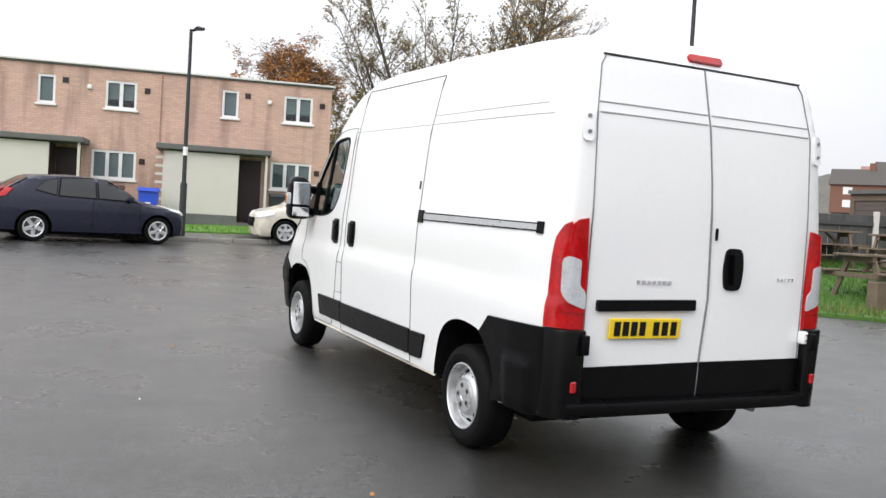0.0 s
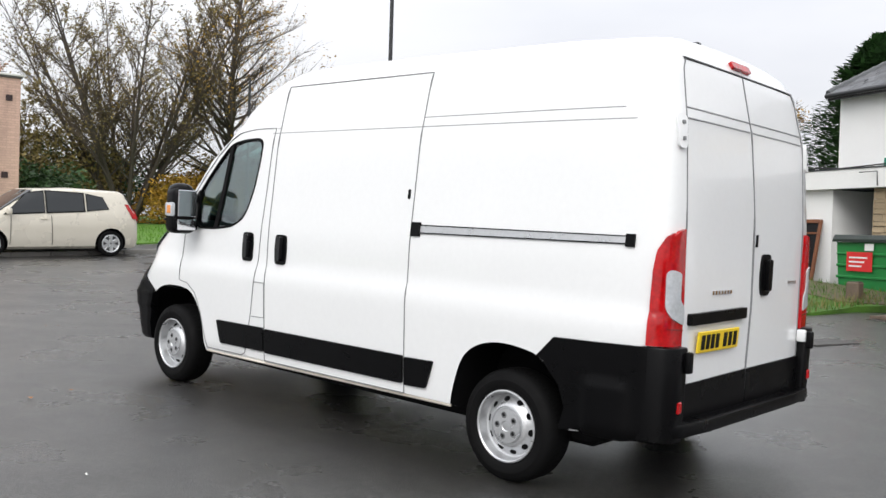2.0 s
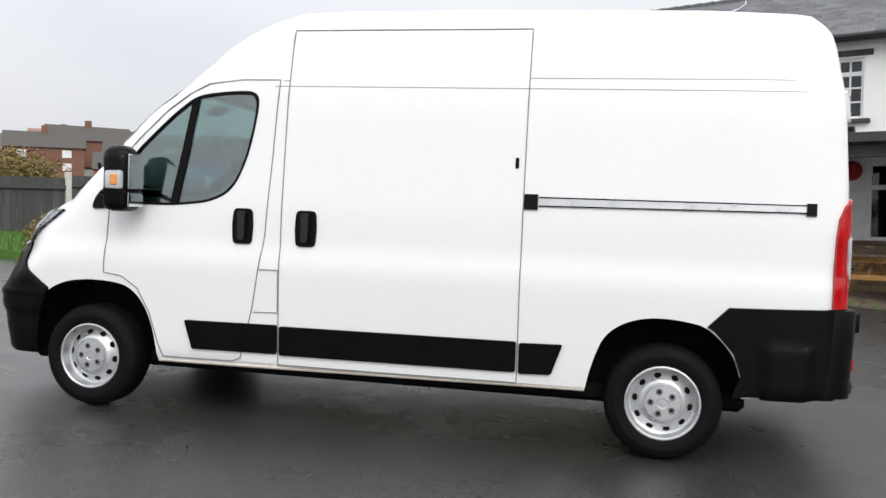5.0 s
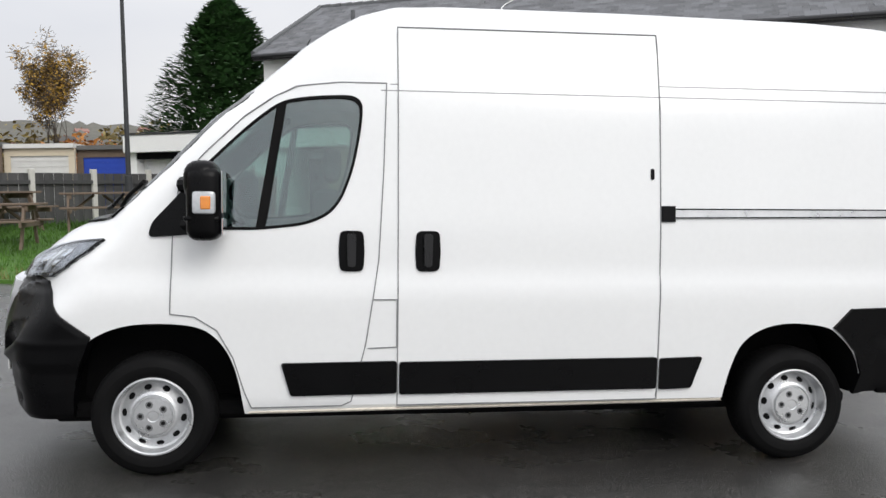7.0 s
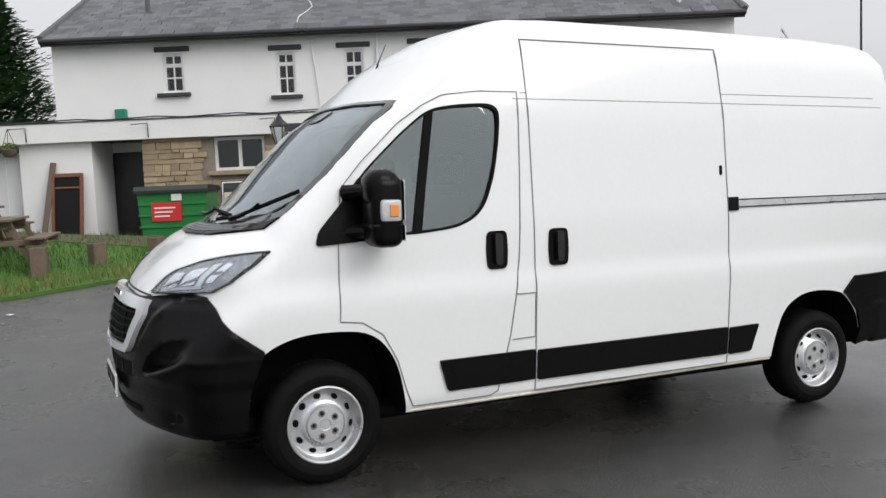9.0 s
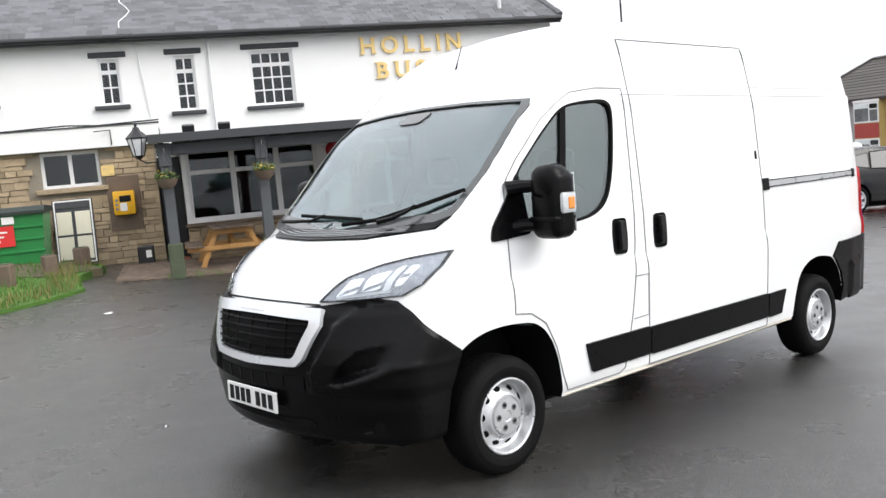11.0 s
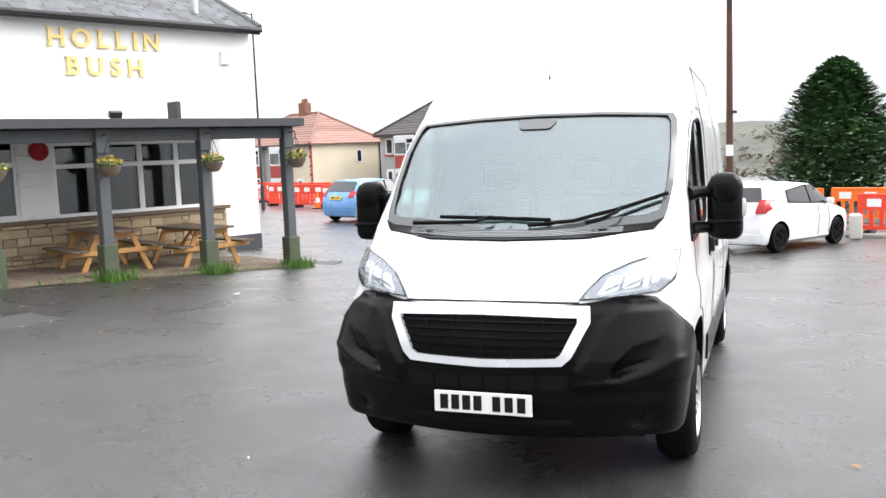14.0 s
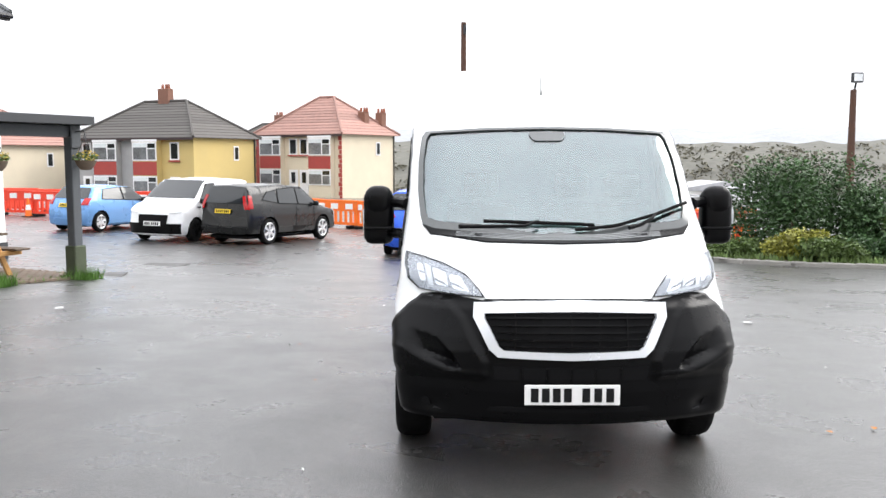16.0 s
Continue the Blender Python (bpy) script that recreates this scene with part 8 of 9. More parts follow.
def shrub(where, seed, rx, ry, rz, mat, label, n, size, name="shrub"):
    rnd = random.Random(seed)
    s = empty(name, where, label, "shrub")
    bm = bmesh.new()
    blobs = [(Vector((rnd.uniform(-0.6, 0.6) * rx, rnd.uniform(-0.6, 0.6) * ry, rnd.uniform(0.25, 0.75) * rz)), rnd.uniform(0.35, 0.6)) for _ in range(14)]
    for _ in range(n):
        c, k = rnd.choice(blobs)
        while True:
            d = Vector((rnd.uniform(-1, 1), rnd.uniform(-1, 1), rnd.uniform(-1, 1)))
            if 0.45 < d.length < 1:
                break
        p = c + Vector((d.x * rx * k, d.y * ry * k, d.z * rz * k * 0.8))
        if p.z < 0.02:
            continue
        leaf_cloud(bm, p, 0.03, 1, size, rnd)
    part("leaves", bm, mat, s, smooth=0)
    stems = bmesh.new()
    for c, k in blobs[:7]:
        tube(stems, [(c.x * 0.2, c.y * 0.2, -0.05), tuple(c)], [0.03, 0.012], 5)
    part("stem", stems, M_TWIG, s)
    return s


def spot(x, y, lift=0.0, rz=0.0):
    return pose(x, y, gz(x, y) + lift, 0, 0, rz)


# park trees across the road
stemmed_tree(spot(15.2, 31.0, 0.1), 3, "large bare many-stemmed tree on the park grass", 13, 12.5, 0.62, 26, 3.4, 0.75, 0.12, M_OLIVE, 17000, 0.07)
stemmed_tree(spot(18.9, 28.7, 0.1, 40), 8, "tall bare tree with a few brown leaves", 1, 15.5, 0.05, 96, 5.4, 1.1, 0.26, M_GOLDLEAF, 5200, 0.065)
stemmed_tree(spot(10.5, 33.5, 0.1, 70), 5, "olive-leaved tree beside the terrace end", 8, 6.2, 0.6, 16, 2.4, 0.8, 0.07, M_OLIVE, 12000, 0.07)
bare_tree(spot(9.0, 45.0, 0.1), 12, 12.0, "rust-leaved tree behind the terrace", M_RUSTLEAF, 15000, 4, 0.5, 0.25, (3, 4), 0.12, 0.25, 1, 3500)
bare_tree(spot(13.5, 47.0, 0.1), 14, 12.5, "rust-leaved tree behind the terrace roof", M_RUSTLEAF, 9000, 5, 0.5, 0.20, (3, 4), 0.10, 0.3, 2)
shrub(spot(9.6, 27.0, 0.1), 4, 1.9, 1.6, 2.3, M_EVERGREEN, "round clipped evergreen bush by the terrace end", 5000, 0.10)
for k, (x, y, rx, h, mt, lab) in enumerate(((12.0, 33.5, 4.2, 4.0, M_OLIVE, "olive-brown thicket behind the park lawn"), (17.8, 30.2, 2.4, 2.6, M_GOLDLEAF, "yellow-leaved bushes below the park trees"), (21.5, 31.0, 4.0, 3.6, M_OLIVE, "brown thicket behind the park lawn"), (15.5, 34.5, 4.4, 3.6, M_EVERGREEN, "dark thicket behind the park lawn"), (8.8, 35.0, 3.6, 4.6, M_OLIVE, "olive thicket behind the terrace end"), (32.0, 26.0, 3.5, 2.5, M_OLIVE, "low brown thicket by the road"))):
    shrub(spot(x, y, 0.1), 40 + k, rx, rx * 0.7, h, mt, lab, 13000, 0.10)

for k, (x, y) in enumerate(((20.0, 29.3), (23.6, 27.2), (26.4, 25.6), (28.8, 24.0))):
    shrub(spot(x, y, 0.1), 140 + k, 2.3, 1.5, 2.3, M_GOLDLEAF if k < 3 else M_OLIVE, "yellow-leaved hedge behind the park grass", 5600, 0.085)

# behind the pub lawn
conifer(spot(26.0, 2.5), 2, 7.3, 5.5, "dense dark conifer behind the pub", 26000, 0.15)
conifer(spot(-4.15, -36.0), 6, 5.9, 5.9, "dense dark conifer beyond the orange barriers", 24000, 0.17)
bare_tree(pose(45, 14.0, 0.6), 17, 10.8, "slender birch with golden leaves", M_GOLDLEAF, 4200, 5, 0.45, 0.13, (3, 4), 0.095, 0.35, 1, 5000)
stemmed_tree(pose(22.5, -26.0, -0.6), 19, "bare tree behind the pub", 4, 7.4, 0.4, 12, 2.4, 0.8, 0.08)
for k in range(7):
    shrub(pose(41 + (k % 3) * 3, 8 + k * 4.0, 0.9), 60 + k, 3.4, 2.6, 4.0 if k < 4 else 2.4, (M_OLIVE, M_RUSTLEAF, M_OLIVE)[k % 3], "brown scrub behind the garages", 2600, 0.2)

# planted island to the side of the car park
BED = [(-5.3, -15.6), (-6.0, -14.7), (-7.6, -13.6), (-9.6, -12.6), (-12.5, -12.0), (-15.0, -13.5), (-15.0, -17.0), (-9.0, -18.6), (-5.8, -17.4)]
flat_area("planted_bed", BED, 0.10, M_SOIL, "raised soil bed with ivy", "flower bed")
blades("bed_ivy", BED, 9000, 0.16, M_LEAF, g_rnd, 0.10, "ivy and weeds covering the bed", 0.05)
for k, (x, y, rx, ry, h, mt, lab, n) in enumerate(((-7.8, -16.0, 1.45, 1.25, 2.45, M_EVERGREEN, "dark dense evergreen bush on the bed", 9000), (-9.5, -15.9, 1.35, 1.2, 2.15, M_EVERGREEN, "dark evergreen bush on the bed", 8000), (-7.5, -14.7, 0.8, 0.6, 0.72, M_VARIEGATED, "yellow and green variegated shrub", 3200), (-9.2, -14.2, 1.1, 0.6, 0.6, M_EVERGREEN, "low ferny shrub on the bed", 3000), (-10.3, -14.6, 0.8, 0.8, 1.3, M_LEAF, "tall light green shrub on the bed", 3200), (-8.2, -14.1, 0.9, 0.5, 0.5, M_LEAF, "low green shrub at the bed's edge", 2600), (-6.2, -15.6, 0.8, 0.6, 0.42, M_LEAF, "low green shrub at the bed's corner", 2400))):
    shrub(spot(x, y, 0.08), 100 + k, rx, ry, h, mt, lab, int(n * 1.7), 0.052)
for i in range(14):
    t = i / 13
    pts = BED[0:5]
    f = t * (len(pts) - 1.001)
    a, b = Vector(pts[int(f)]), Vector(pts[int(f) + 1])
    p = a.lerp(b, f - int(f))
    d = b - a
    kb = part("kerb", nbox(-0.36, 0.36, -0.06, 0.06, -0.05, 0.11, 0.02), M_KERB)
    kb.matrix_world = pose(p.x, p.y, gz(p.x, p.y), 0, 0, math.degrees(math.atan2(d.y, d.x)))
    tagged(kb, "grey edging kerb round the planted bed", "kerb", "edging of the bed", "structure")
shrub(spot(8.2, 6.5, 0.05), 120, 0.8, 0.7, 0.75, M_OLIVE, "browning shrub on the lawn before the fence", 3600, 0.045)
shrub(spot(8.9, 6.9, 0.05), 121, 0.9, 0.8, 0.8, M_OLIVE, "low olive shrub on the lawn before the fence", 3200, 0.045)

# ---- street furniture ----
M_POLE = pmat("dark_painted_pole", (0.03, 0.032, 0.035), 0.6, 0.2)
M_WOODPOLE = pmat("creosoted_pole", (0.09, 0.045, 0.03), 0.85, 0.3, 5, 40, bump=0.3)
M_ORANGE = pmat("orange_plastic", (0.85, 0.16, 0.01), 0.5, 0.12, 3, 40)
M_REDPL = pmat("red_orange_plastic", (0.80, 0.055, 0.02), 0.5, 0.12, 3, 40)
M_FENCE = pmat("dark_grey_fence_boards", (0.065, 0.065, 0.065), 0.85, 0.3, 4, 50, bump=0.3, obj=0.3)
M_POSTW = pmat("white_concrete_post", (0.55, 0.54, 0.50), 0.85, 0.2, 4, 50, bump=0.3)


def street_lamp(where, h, arm, label, sleeve=True, thick=1.0):
    s = empty("street_lamp", where, label, "street lamp")
    part("column", tube(bmesh.new(), [(0, 0, -0.1), (0, 0, 1.35), (0, 0, 1.36), (0, 0, h)], [0.085 * thick, 0.085 * thick, 0.055 * thick, 0.04 * thick], 12), M_POLE, s)
    if arm:
        part("lamp_arm", tube(bmesh.new(), [(0, 0, h - 0.05), (arm, 0, h)], 0.025, 8), M_POLE, s)
        part("lamp_head", prism(bmesh.new(), rounded([(arm - 0.1, h - 0.02), (arm + 0.22, h + 0.02), (arm + 0.20, h + 0.07), (arm + 0.0, h + 0.08)], 0.02), "y", -0.09, 0.09), M_POLE, s)
    if sleeve:
        part("white_tag", tube(bmesh.new(), [(0, 0, 2.05), (0, 0, 2.27)], 0.062, 10), M_WHITEPL, s)
    return s


street_lamp(spot(0.50, 15.05, 0.10), 5.25, 0.12, "slim black street lamp on the footway")
street_lamp(spot(24.0, 23.3, 0.1), 19.0, 0.0, "tall dark column beyond the road", False, 1.9)
street_lamp(spot(11.9, 17.2, 0.1), 5.2, 0.0, "dark post beside the park lawn", False)
street_lamp(spot(14.6, 3.4, 0.1), 5.4, 0.12, "thin dark lamp post on the pub lawn", False)
street_lamp(pose(19.0, -28.0, -0.8), 8.6, 0.3, "slim lamp post behind the pub", False)
tp = empty("telegraph_pole", spot(-0.1, -28.4), "brown wooden telegraph pole with a white notice", "pole")
part("pole_shaft", tube(bmesh.new(), [(0, 0, -0.3), (0, 0, 7.75)], [0.14, 0.10], 12), M_WOODPOLE, tp)
part("pole_notice", nbox(-0.13, 0.13, 0.12, 0.15, 2.1, 2.5), M_WHITEPL, tp)
part("pole_bracket", nbox(-0.25, 0.02, 0.09, 0.16, 3.6, 3.7), M_POLE, tp)
part("pole_cap", nbox(-0.10, 0.02, 0.09, 0.18, 7.3, 7.65), M_POLE, tp)
fp = empty("floodlight_pole", pose(-11.9, -21.8, -0.7), "brown wooden pole carrying a square floodlight", "pole")
part("pole_shaft", tube(bmesh.new(), [(0, 0, -0.3), (0.02, 0, 4.55)], [0.15, 0.09], 12), M_WOODPOLE, fp)
part("flood_frame", nbox(-0.17, 0.17, 0.10, 0.24, 4.75, 5.05, 0.02), M_POLE, fp)
part("flood_glass", nbox(-0.13, 0.13, 0.242, 0.25, 4.79, 5.01), M_CLEAR, fp)
part("flood_stem", tube(bmesh.new(), [(0, 0, 4.5), (0, 0.12, 4.8)], 0.03, 6), M_POLE, fp)


def barrier(where, mat, label):
    """A plastic pedestrian barrier: rails, upright slots, feet and a white band."""
    b = empty("plastic_barrier", where, label, "barrier", "plastic barriers round the roadworks")
    part("barrier_panel", wall_with_holes(-1.0, 1.0, 0.12, 1.0, [(-0.86 + i * 0.245, -0.72 + i * 0.245, 0.22, 0.62) for i in range(8)], -0.025, 0.025), mat, b)
    part("top_tube", tube(bmesh.new(), [(-1.0, 0, 1.0), (1.0, 0, 1.0)], 0.035, 8), mat, b)
    for x in (-0.6, 0.1, 0.75):
        part("white_panel", nbox(x - 0.17, x + 0.17, -0.034, 0.034, 0.70, 0.90), M_WHITEPL, b)
    for x in (-0.7, 0.7):
        part("barrier_foot", nbox(x - 0.09, x + 0.09, -0.26, 0.26, 0.0, 0.12, 0.03), M_BLACK, b)


def barrier_run(p, q, mat, label):
    a, c = Vector(p), Vector(q)
    n = max(1, round((c - a).length / 2.05))
    ang = math.degrees(math.atan2(c.y - a.y, c.x - a.x))
    for i in range(n):
        m = a.lerp(c, (i + 0.5) / n)
        barrier(spot(m.x, m.y, 0.0, ang + (i % 3 - 1) * 3), mat, label)


barrier_run((-3.4, -19.6), (-7.6, -18.2), M_REDPL, "red plastic barrier standing on the asphalt")
barrier_run((-6.6, -20.6), (-9.0, -21.2), M_ORANGE, "orange plastic barrier behind the red ones")
barrier_run((-1.0, -25.0), (-5.2, -23.6), M_ORANGE, "orange plastic barrier beside the conifer")
barrier_run((2.4, -25.6), (6.8, -28.6), M_ORANGE, "orange plastic barrier in front of the houses")
barrier_run((6.5, -31.0), (26.0, -34.0), M_REDPL, "red plastic barrier along the road")
barrier_run((13.5, -28.5), (20.5, -31.0), M_REDPL, "red plastic barrier behind the parked hatchback")
for x, y in ((14.6, -27.6), (17.0, -29.2)):
    c = empty("traffic_cone", spot(x, y), "orange and white traffic cone", "cone", "traffic cones")
    part("cone_base", nbox(-0.19, 0.19, -0.19, 0.19, 0, 0.04, 0.01), M_BLACK, c)
    part("cone_body", lathe(bmesh.new(), [(0.14, 0.04), (0.035, 0.74), (0.0, 0.75)], 16), M_ORANGE, c)
    part("cone_band", lathe(bmesh.new(), [(0.107, 0.28), (0.077, 0.48)], 16, caps=False), M_WHITEPL, c)
for x, y in ((-3.35, -18.1), (3.2, -23.8)):
    c = empty("concrete_block", spot(x, y), "rough pale concrete post stub", "block")
    part("block", nbox(-0.14, 0.14, -0.14, 0.14, 0, 0.62, 0.04), M_POSTW, c)
for k in range(4):
    a = Vector((-3.6 - k * 1.0, -18.6 + k * 0.33))
    s = tagged(part("edging_stone", nbox(-0.45, 0.45, -0.11, 0.11, -0.02, 0.10, 0.03), M_KERB), "pale broken edging stone by the barriers", "stone", "edging stones")
    s.matrix_world = spot(a.x, a.y, 0, -18)

# fence and tables on the pub lawn
FD = Vector((-0.77, 0.63))
F0 = Vector((17.16, 2.31))
BOARD_FENCE = empty("board_fence", Matrix(), "dark grey upright board fence with white concrete posts", "fence")
for k in range(7):
    p = F0 + FD * 1.5 * k
    q = p + FD * 0.75
    ang = math.degrees(math.atan2(FD.y, FD.x))
    fpanel = part("fence_panel", bmesh.new(), M_FENCE, BOARD_FENCE)
    fpanel.matrix_basis = spot(q.x, q.y, 0.05 + bank(q.x, q.y), ang)
    for i in range(12):
        part("fence_board", nbox(-0.69 + i * 0.115, -0.58 + i * 0.115, -0.012 + 0.012 * (i % 2), 0.0 + 0.012 * (i % 2), 0.0, 1.08), M_FENCE, fpanel, smooth=0)
    part("fence_rail", nbox(-0.69, 0.69, 0.013, 0.06, 0.85, 0.93), M_FENCE, fpanel)
    post = part("fence_post", nbox(-0.06, 0.06, -0.06, 0.06, -0.15, 1.17, 0.015), M_POSTW, BOARD_FENCE)
    post.matrix_basis = spot(p.x, p.y, 0.05 + bank(p.x, p.y), ang)
for x, y, rz in ((9.6, 1.75, -100), (11.2, 2.2, -70), (12.8, 3.6, 15), (10.2, 4.6, 5), (9.2, 6.2, 30), (12.2, 5.3, 60)):
    picnic_table(spot(x, y, 0.05 + bank(x, y), rz), M_OLDWOOD, M_OLDWOOD, "weathered grey-brown picnic table on the lawn", "picnic tables on the lawn")
stone_r = empty("standing_stone", spot(13.6, 2.2, 0.05 + bank(13.6, 2.2), -115), "round-topped sandstone slab against the white wall", "stone")
part("slab", prism(bmesh.new(), rounded([(-0.28, 0), (0.28, 0), (0.30, 0.5), (0.15, 0.78), (-0.15, 0.78), (-0.30, 0.5)], 0.1), "y", -0.07, 0.07), M_SOIL, stone_r)

# covers and litter on the asphalt
def cover(x, y, w, d, rz):
    c = tagged(part("manhole_cover", nbox(-w, w, -d, d, -0.02, 0.008, 0.004), pmat("cast_iron", (0.06, 0.058, 0.055), 0.5, 0.25, 5, 90, bump=0.5)), "flat cast iron manhole cover in the asphalt", "manhole cover", "manhole covers")
    c.matrix_world = spot(x, y, 0, rz)


for x, y, w, d, rz in ((6.6, -2.5, 0.4, 0.32, -20), (6.5, -12.5, 0.45, 0.35, -10), (6.75, -9.9, 0.4, 0.3, 10)):
    cover(x, y, w, d, rz)
l_rnd = random.Random(77)
for k in range(46):
    x, y = l_rnd.uniform(-3.0, 7.5), l_rnd.uniform(-9.5, 4.2)
    if -1.3 < x < 1.3 and -4.6 < y < 1.2:
        continue
    s = l_rnd.uniform(0.012, 0.03) if k % 9 else 0.07
    bm = bmesh.new()
    bm.faces.new([bm.verts.new((s * l_rnd.uniform(0.5, 1) * math.cos(a), s * l_rnd.uniform(0.4, 0.9) * math.sin(a), l_rnd.uniform(0.004, 0.02))) for a in (0.2, 1.3, 2.4, 3.6, 4.6, 5.6)])
    lf = tagged(part("fallen_leaf" if k % 9 else "paper_scrap", bm, M_WHITEPL if k % 3 == 0 else M_RUSTLEAF, smooth=0), "pale scrap of paper on the asphalt" if k % 9 == 0 else "small fallen leaf on the asphalt", "litter", "scraps on the asphalt")
    lf.matrix_world = spot(x, y, 0.004, l_rnd.uniform(0, 360))

# paving blocks under the veranda
pave_rnd = random.Random(5)
patio = tagged(part("patio_bed", bmesh.new(), M_MORTAR), "brown block paving under the veranda", "paving", kind="structure")
patio.matrix_world = PM
pm_me = bpy.data.meshes.new("paving_block")
bm = nbox(-0.098, 0.098, -0.048, 0.048, -0.04, 0.0, 0.004)
bm.to_mesh(pm_me)
bm.free()
pm_me.materials.append(M_PAVER)
rest = bmesh.new()
made = 0
for r in range(27):
    for c in range(40):
        x, y = -10.5 + c * 0.2 + (0.1 if r % 2 else 0), GY - 0.06 - r * 0.1
        if y < VY - 0.15:
            continue
        w = PM @ Vector((x, y, 0))
        m = Matrix.Translation((x, y, gz(w.x, w.y) + 0.045 + pave_rnd.uniform(-0.003, 0.003)))
        if made < 295 and r > 11 and x > -9.0:
            ob = new("paving_block", pm_me)
            ob.parent = patio
            ob.matrix_basis = m
            made += 1
        else:
            box(rest, -0.098, 0.098, -0.048, 0.048, -0.04, 0.0, 0, m)
tagged(part("paving_field", rest, M_PAVERS, patio, smooth=0), kind="stuff")
MOSS = [tuple((PM @ Vector(p))[:2]) for p in ((-9.8, VY - 0.28, 0), (-2.7, VY - 0.28, 0), (-2.4, GY - 1.2, 0), (-3.0, VY + 0.35, 0), (-9.8, VY + 0.15, 0))]
blades("moss_tufts", MOSS, 2600, 0.07, M_BLADE, g_rnd, 0.03, "moss and weeds along the patio edge", 0.012)
for s in (4.66, 2.98, 6.42):
    w = PM @ Vector((-s, VY - 0.14, 0))
    blades("weed_tuft", [(w.x - 0.25, w.y - 0.25), (w.x + 0.25, w.y - 0.25), (w.x + 0.25, w.y + 0.25), (w.x - 0.25, w.y + 0.25)], 260, 0.22, M_BLADE, g_rnd, 0.0, "green weeds round a post foot", 0.012)

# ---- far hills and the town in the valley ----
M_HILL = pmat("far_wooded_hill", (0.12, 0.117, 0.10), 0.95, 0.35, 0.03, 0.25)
# distance haze is put into this paler, bluer hill colour
M_HAZEHILL = pmat("far_hill_haze_tint", (0.30, 0.31, 0.33), 0.95, 0.2, 0.02, 0.2)


def ridge_line(name, centre, radius, a0, a1, z0, heights, mat, seed, label, depth=60):
    rnd = random.Random(seed)
    n = 160
    bm = bmesh.new()
    rows = []
    for i in range(n + 1):
        t = i / n
        a = radians(a0 + (a1 - a0) * t)
        h = float(np.interp(t, np.linspace(0, 1, len(heights)), heights)) + rnd.uniform(-0.02, 0.03) * radius * 0.12
        d = Vector((-math.sin(a), math.cos(a), 0))
        rows.append([bm.verts.new(Vector(centre) + d * (radius - depth * 0.6) + Vector((0, 0, z0))), bm.verts.new(Vector(centre) + d * radius + Vector((0, 0, z0 + h * 0.55))), bm.verts.new(Vector(centre) + d * (radius + depth) + Vector((0, 0, z0 + h)))])
    for p, q in zip(rows, rows[1:]):
        for k in range(2):
            bm.faces.new((p[k], p[k + 1], q[k + 1], q[k]))
    return tagged(part(name, bm, mat), label, "hill", kind="structure")


ridge_line("backdrop_hill", (0, 0, 0), 420, 118, 225, -14, [20, 21, 23, 22, 24, 25, 24], M_HILL, 1, "wooded hillside across the valley")
ridge_line("backdrop_hill", (0, 0, 0), 700, -100, -40, -8, [52, 62, 72, 76, 70, 60], M_HILL, 2, "wooded hillside behind the garages", 120)
ridge_line("backdrop_hill", (0, 0, 0), 1500, 110, 330, -20, [62, 70, 66, 72, 64], M_HAZEHILL, 3, "pale distant hill", 200)


def far_house(x, y, z, w, rz, wall, roof, name="far_house"):
    h = empty(name, pose(x, y, z, 0, 0, rz), "small distant house with a pitched roof", "house", "houses on the far hillside")
    part("house_wall", nbox(-w / 2, w / 2, -3.5, 3.5, 0, 4.6), wall, h)
    part("pitched_roof", prism(bmesh.new(), [(-3.9, 4.6), (3.9, 4.6), (0, 7.4)], "x", -w / 2 - 0.3, w / 2 + 0.3), roof, h)
    for k in (-0.28, 0.28):
        for zz in (0.9, 3.0):
            for s in (-1, 1):
                part("window", nbox(k * w - 0.7, k * w + 0.7, s * 3.52 - 0.02, s * 3.52 + 0.02, zz, zz + 1.2), M_UPVC, h)
    part("chimney", nbox(-0.5, 0.5, -0.4, 0.4, 6.6, 8.4), M_CHIM, h)


h_rnd = random.Random(55)
walls = (M_CREAM, M_REDBRICK, M_RENDER, M_CHIM)
for k in range(34):
    a, d = radians(h_rnd.uniform(-82, -48)), h_rnd.uniform(690, 800)
    x, y = -math.sin(a) * d, math.cos(a) * d
    far_house(x, y, float(np.interp(d, [628, 700, 820], [-8, 30, 60])) - 1.5, h_rnd.uniform(9, 18), h_rnd.uniform(-40, 40) - 60, h_rnd.choice(walls), M_TILEG if k % 3 else M_TILER)
for k, (x, y, z, w, rz, wall, tile) in enumerate(((118, 74, 2.6, 8, -58, M_REDBRICK, M_TILEG), (126, 68, 3.0, 8, -50, M_REDBRICK, M_TILER), (131, 80, 6.0, 9, -62, M_CREAM, M_TILEG), (136, 92, 8.5, 14, -40, M_CHIM, M_TILEG), (150, 88, 8.2, 10, -66, M_RENDER, M_TILEG), (124, 92, 6.5, 12, -55, M_CHIM, M_TILEG), (160, 70, 8.0, 12, -70, M_REDBRICK, M_TILEG), (146, 104, 9.0, 12, -50, M_CREAM, M_TILER))):
    far_house(x, y, z, w, rz, wall, tile, "hillside_house")
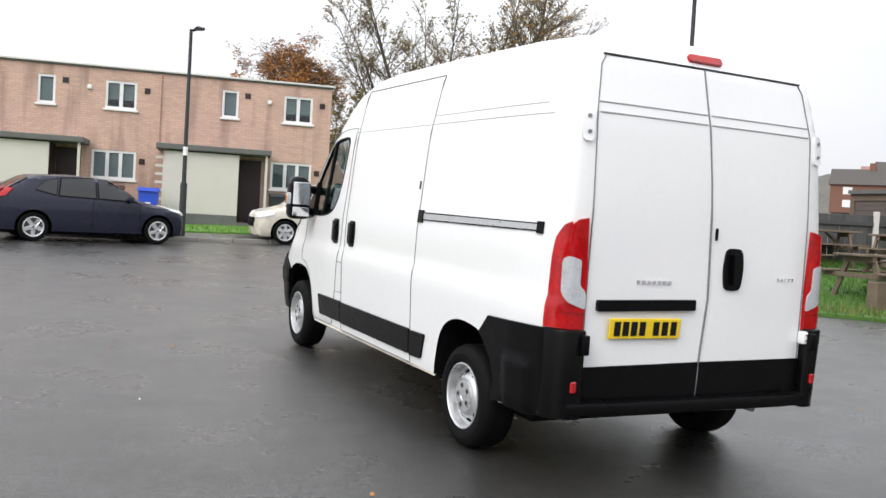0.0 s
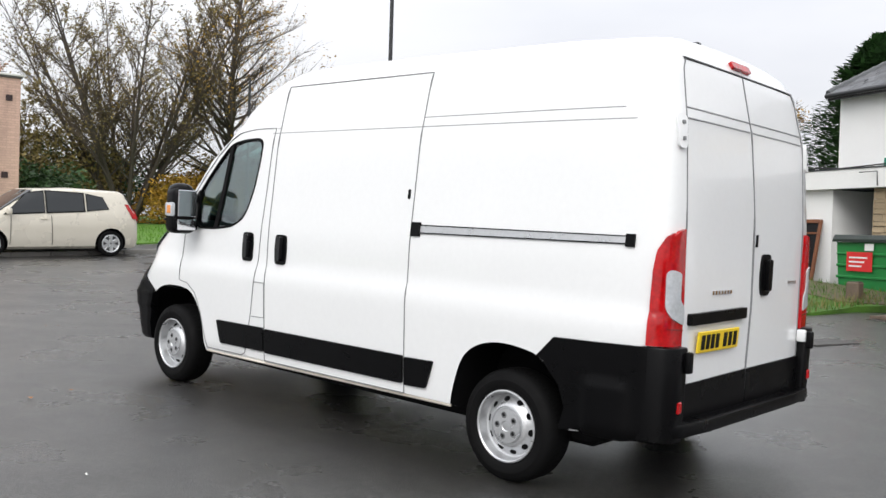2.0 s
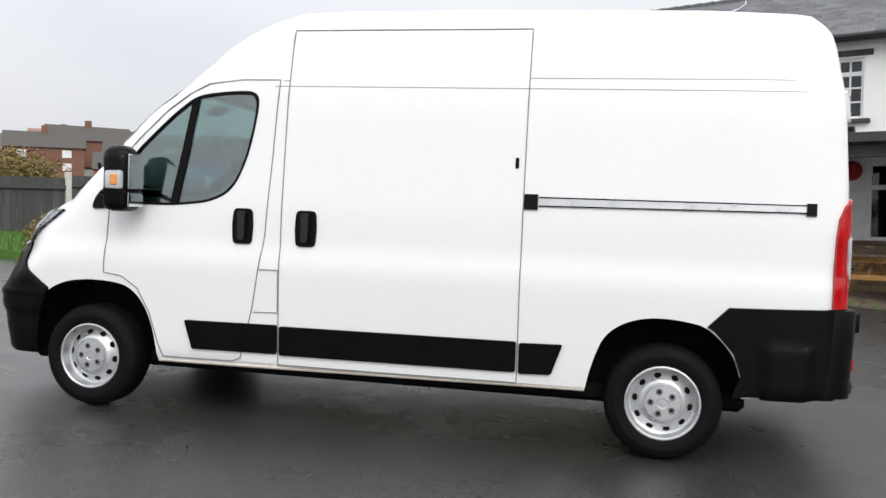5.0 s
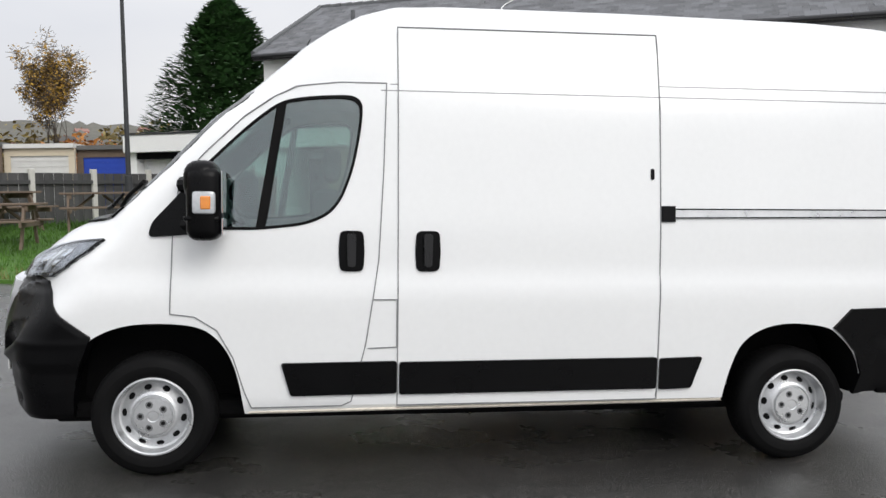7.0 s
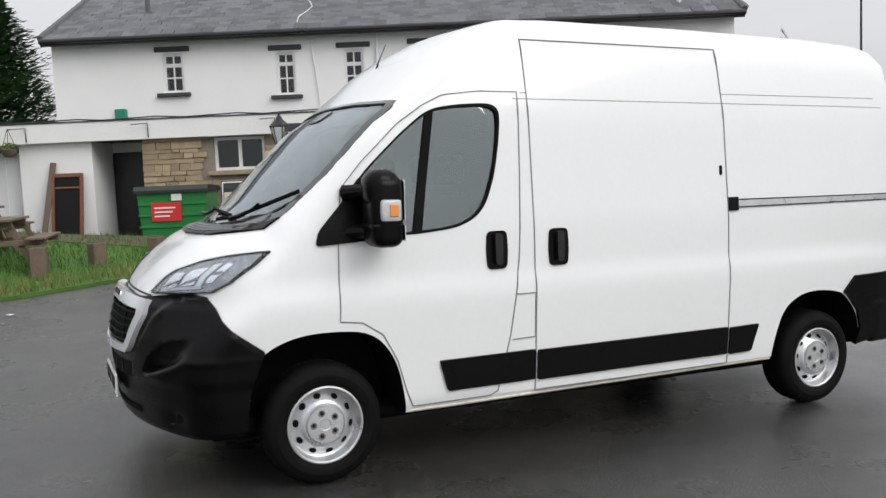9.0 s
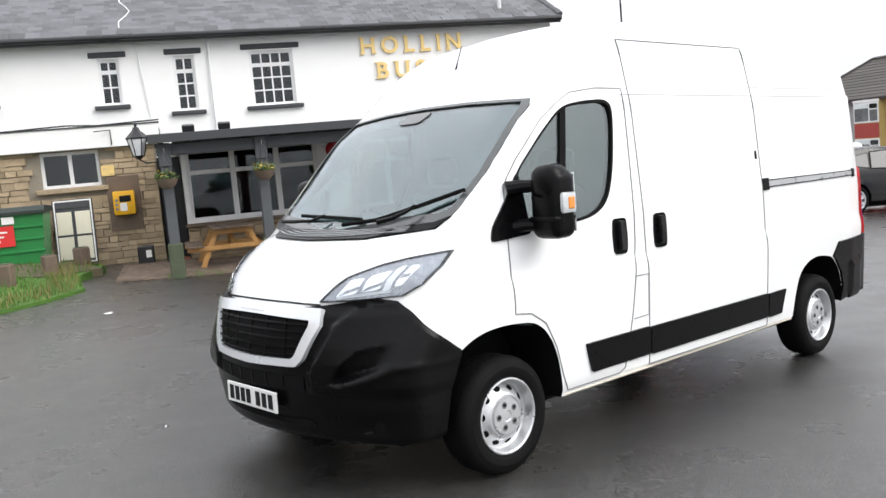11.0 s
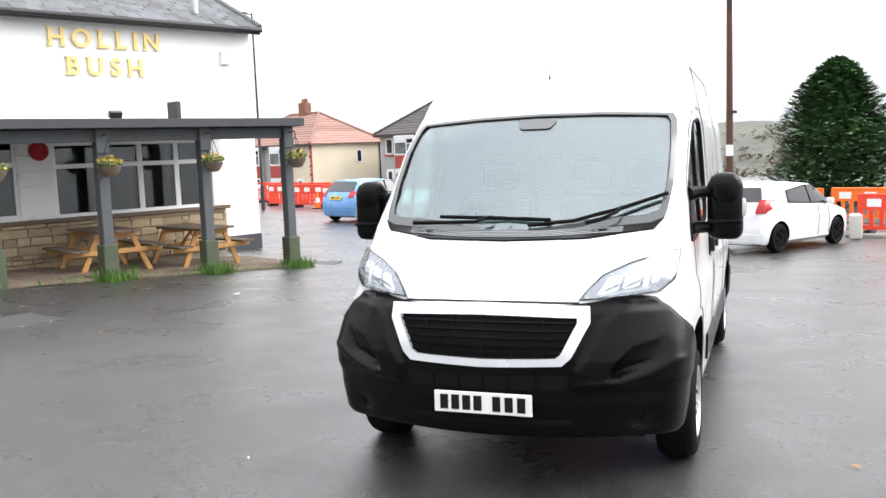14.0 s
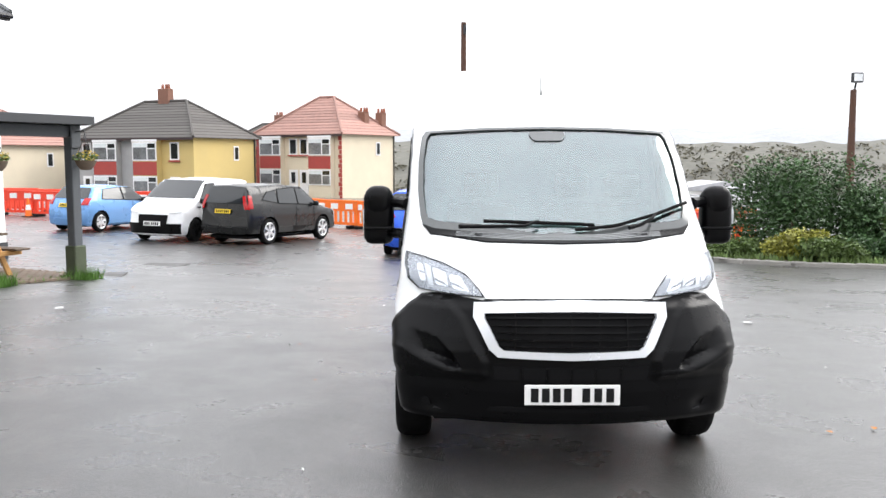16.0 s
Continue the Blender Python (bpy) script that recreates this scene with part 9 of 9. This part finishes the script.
M_SHED = pmat("pale_shed_roof", (0.36, 0.36, 0.37), 0.6, 0.15, 0.05, 1)
for k in range(9):
    a, d = radians(158 + (k % 5) * 3.6 + h_rnd.uniform(-2, 2)), 230 + 45 * (k // 5) + h_rnd.uniform(-12, 12)
    x, y = -math.sin(a) * d, math.cos(a) * d
    sh = empty("factory_shed", pose(x, y, -16.5 + 2 * (k // 5), 0, 0, h_rnd.uniform(-12, 12)), "long pale factory shed in the valley", "shed", "factory sheds")
    part("shed_wall", nbox(-17, 17, -9, 9, 0, 6.5), M_COPING, sh)
    part("shed_roof", prism(bmesh.new(), [(-17.4, 6.5), (17.4, 6.5), (0, 9.2)], "y", -9.3, 9.3), M_SHED, sh)
far_rnd = random.Random(91)
bm = bmesh.new()
for k in range(1100):
    a, d = radians(far_rnd.uniform(135, 200)), far_rnd.uniform(330, 470)
    zz = float(np.interp(d, [384, 420, 480], [-14, -2.5, 6.5]))
    leaf_cloud(bm, (-math.sin(a) * d, math.cos(a) * d, zz), far_rnd.uniform(3, 7), 48, 1.15, far_rnd, 0.7)
tagged(part("far_woods", bm, pmat("far_autumn_woods", (0.13, 0.122, 0.092), 0.95, 0.3, 0.05, 1, island=0.35), smooth=0), "autumn woods on the far hillside", "woods", kind="stuff")
bm = bmesh.new()
for k in range(360):
    a, d = radians(far_rnd.uniform(-100, -42)), far_rnd.uniform(150, 780)
    leaf_cloud(bm, (-math.sin(a) * d, math.cos(a) * d, float(np.interp(d, [150, 628, 700, 820], [3, 2, 30, 60]))), far_rnd.uniform(4, 8), 80, 0.9, far_rnd, 0.7)
tagged(part("hillside_trees", bm, pmat("hillside_trees", (0.10, 0.10, 0.05), 0.95, 0.4, 0.05, 1, island=0.8), smooth=0), "trees among the houses on the hillside", "woods", kind="stuff")

# ---- stones of the pub's walls ----
stone_wall(front, -9.38, -2.85, 0.0, 0.798, GY)
stone_wall(ext, -13.40, -9.85, 0.05, 2.46, SY, [(SW[0] - 0.01, SW[1] + 0.01, 1.65, 2.46)])
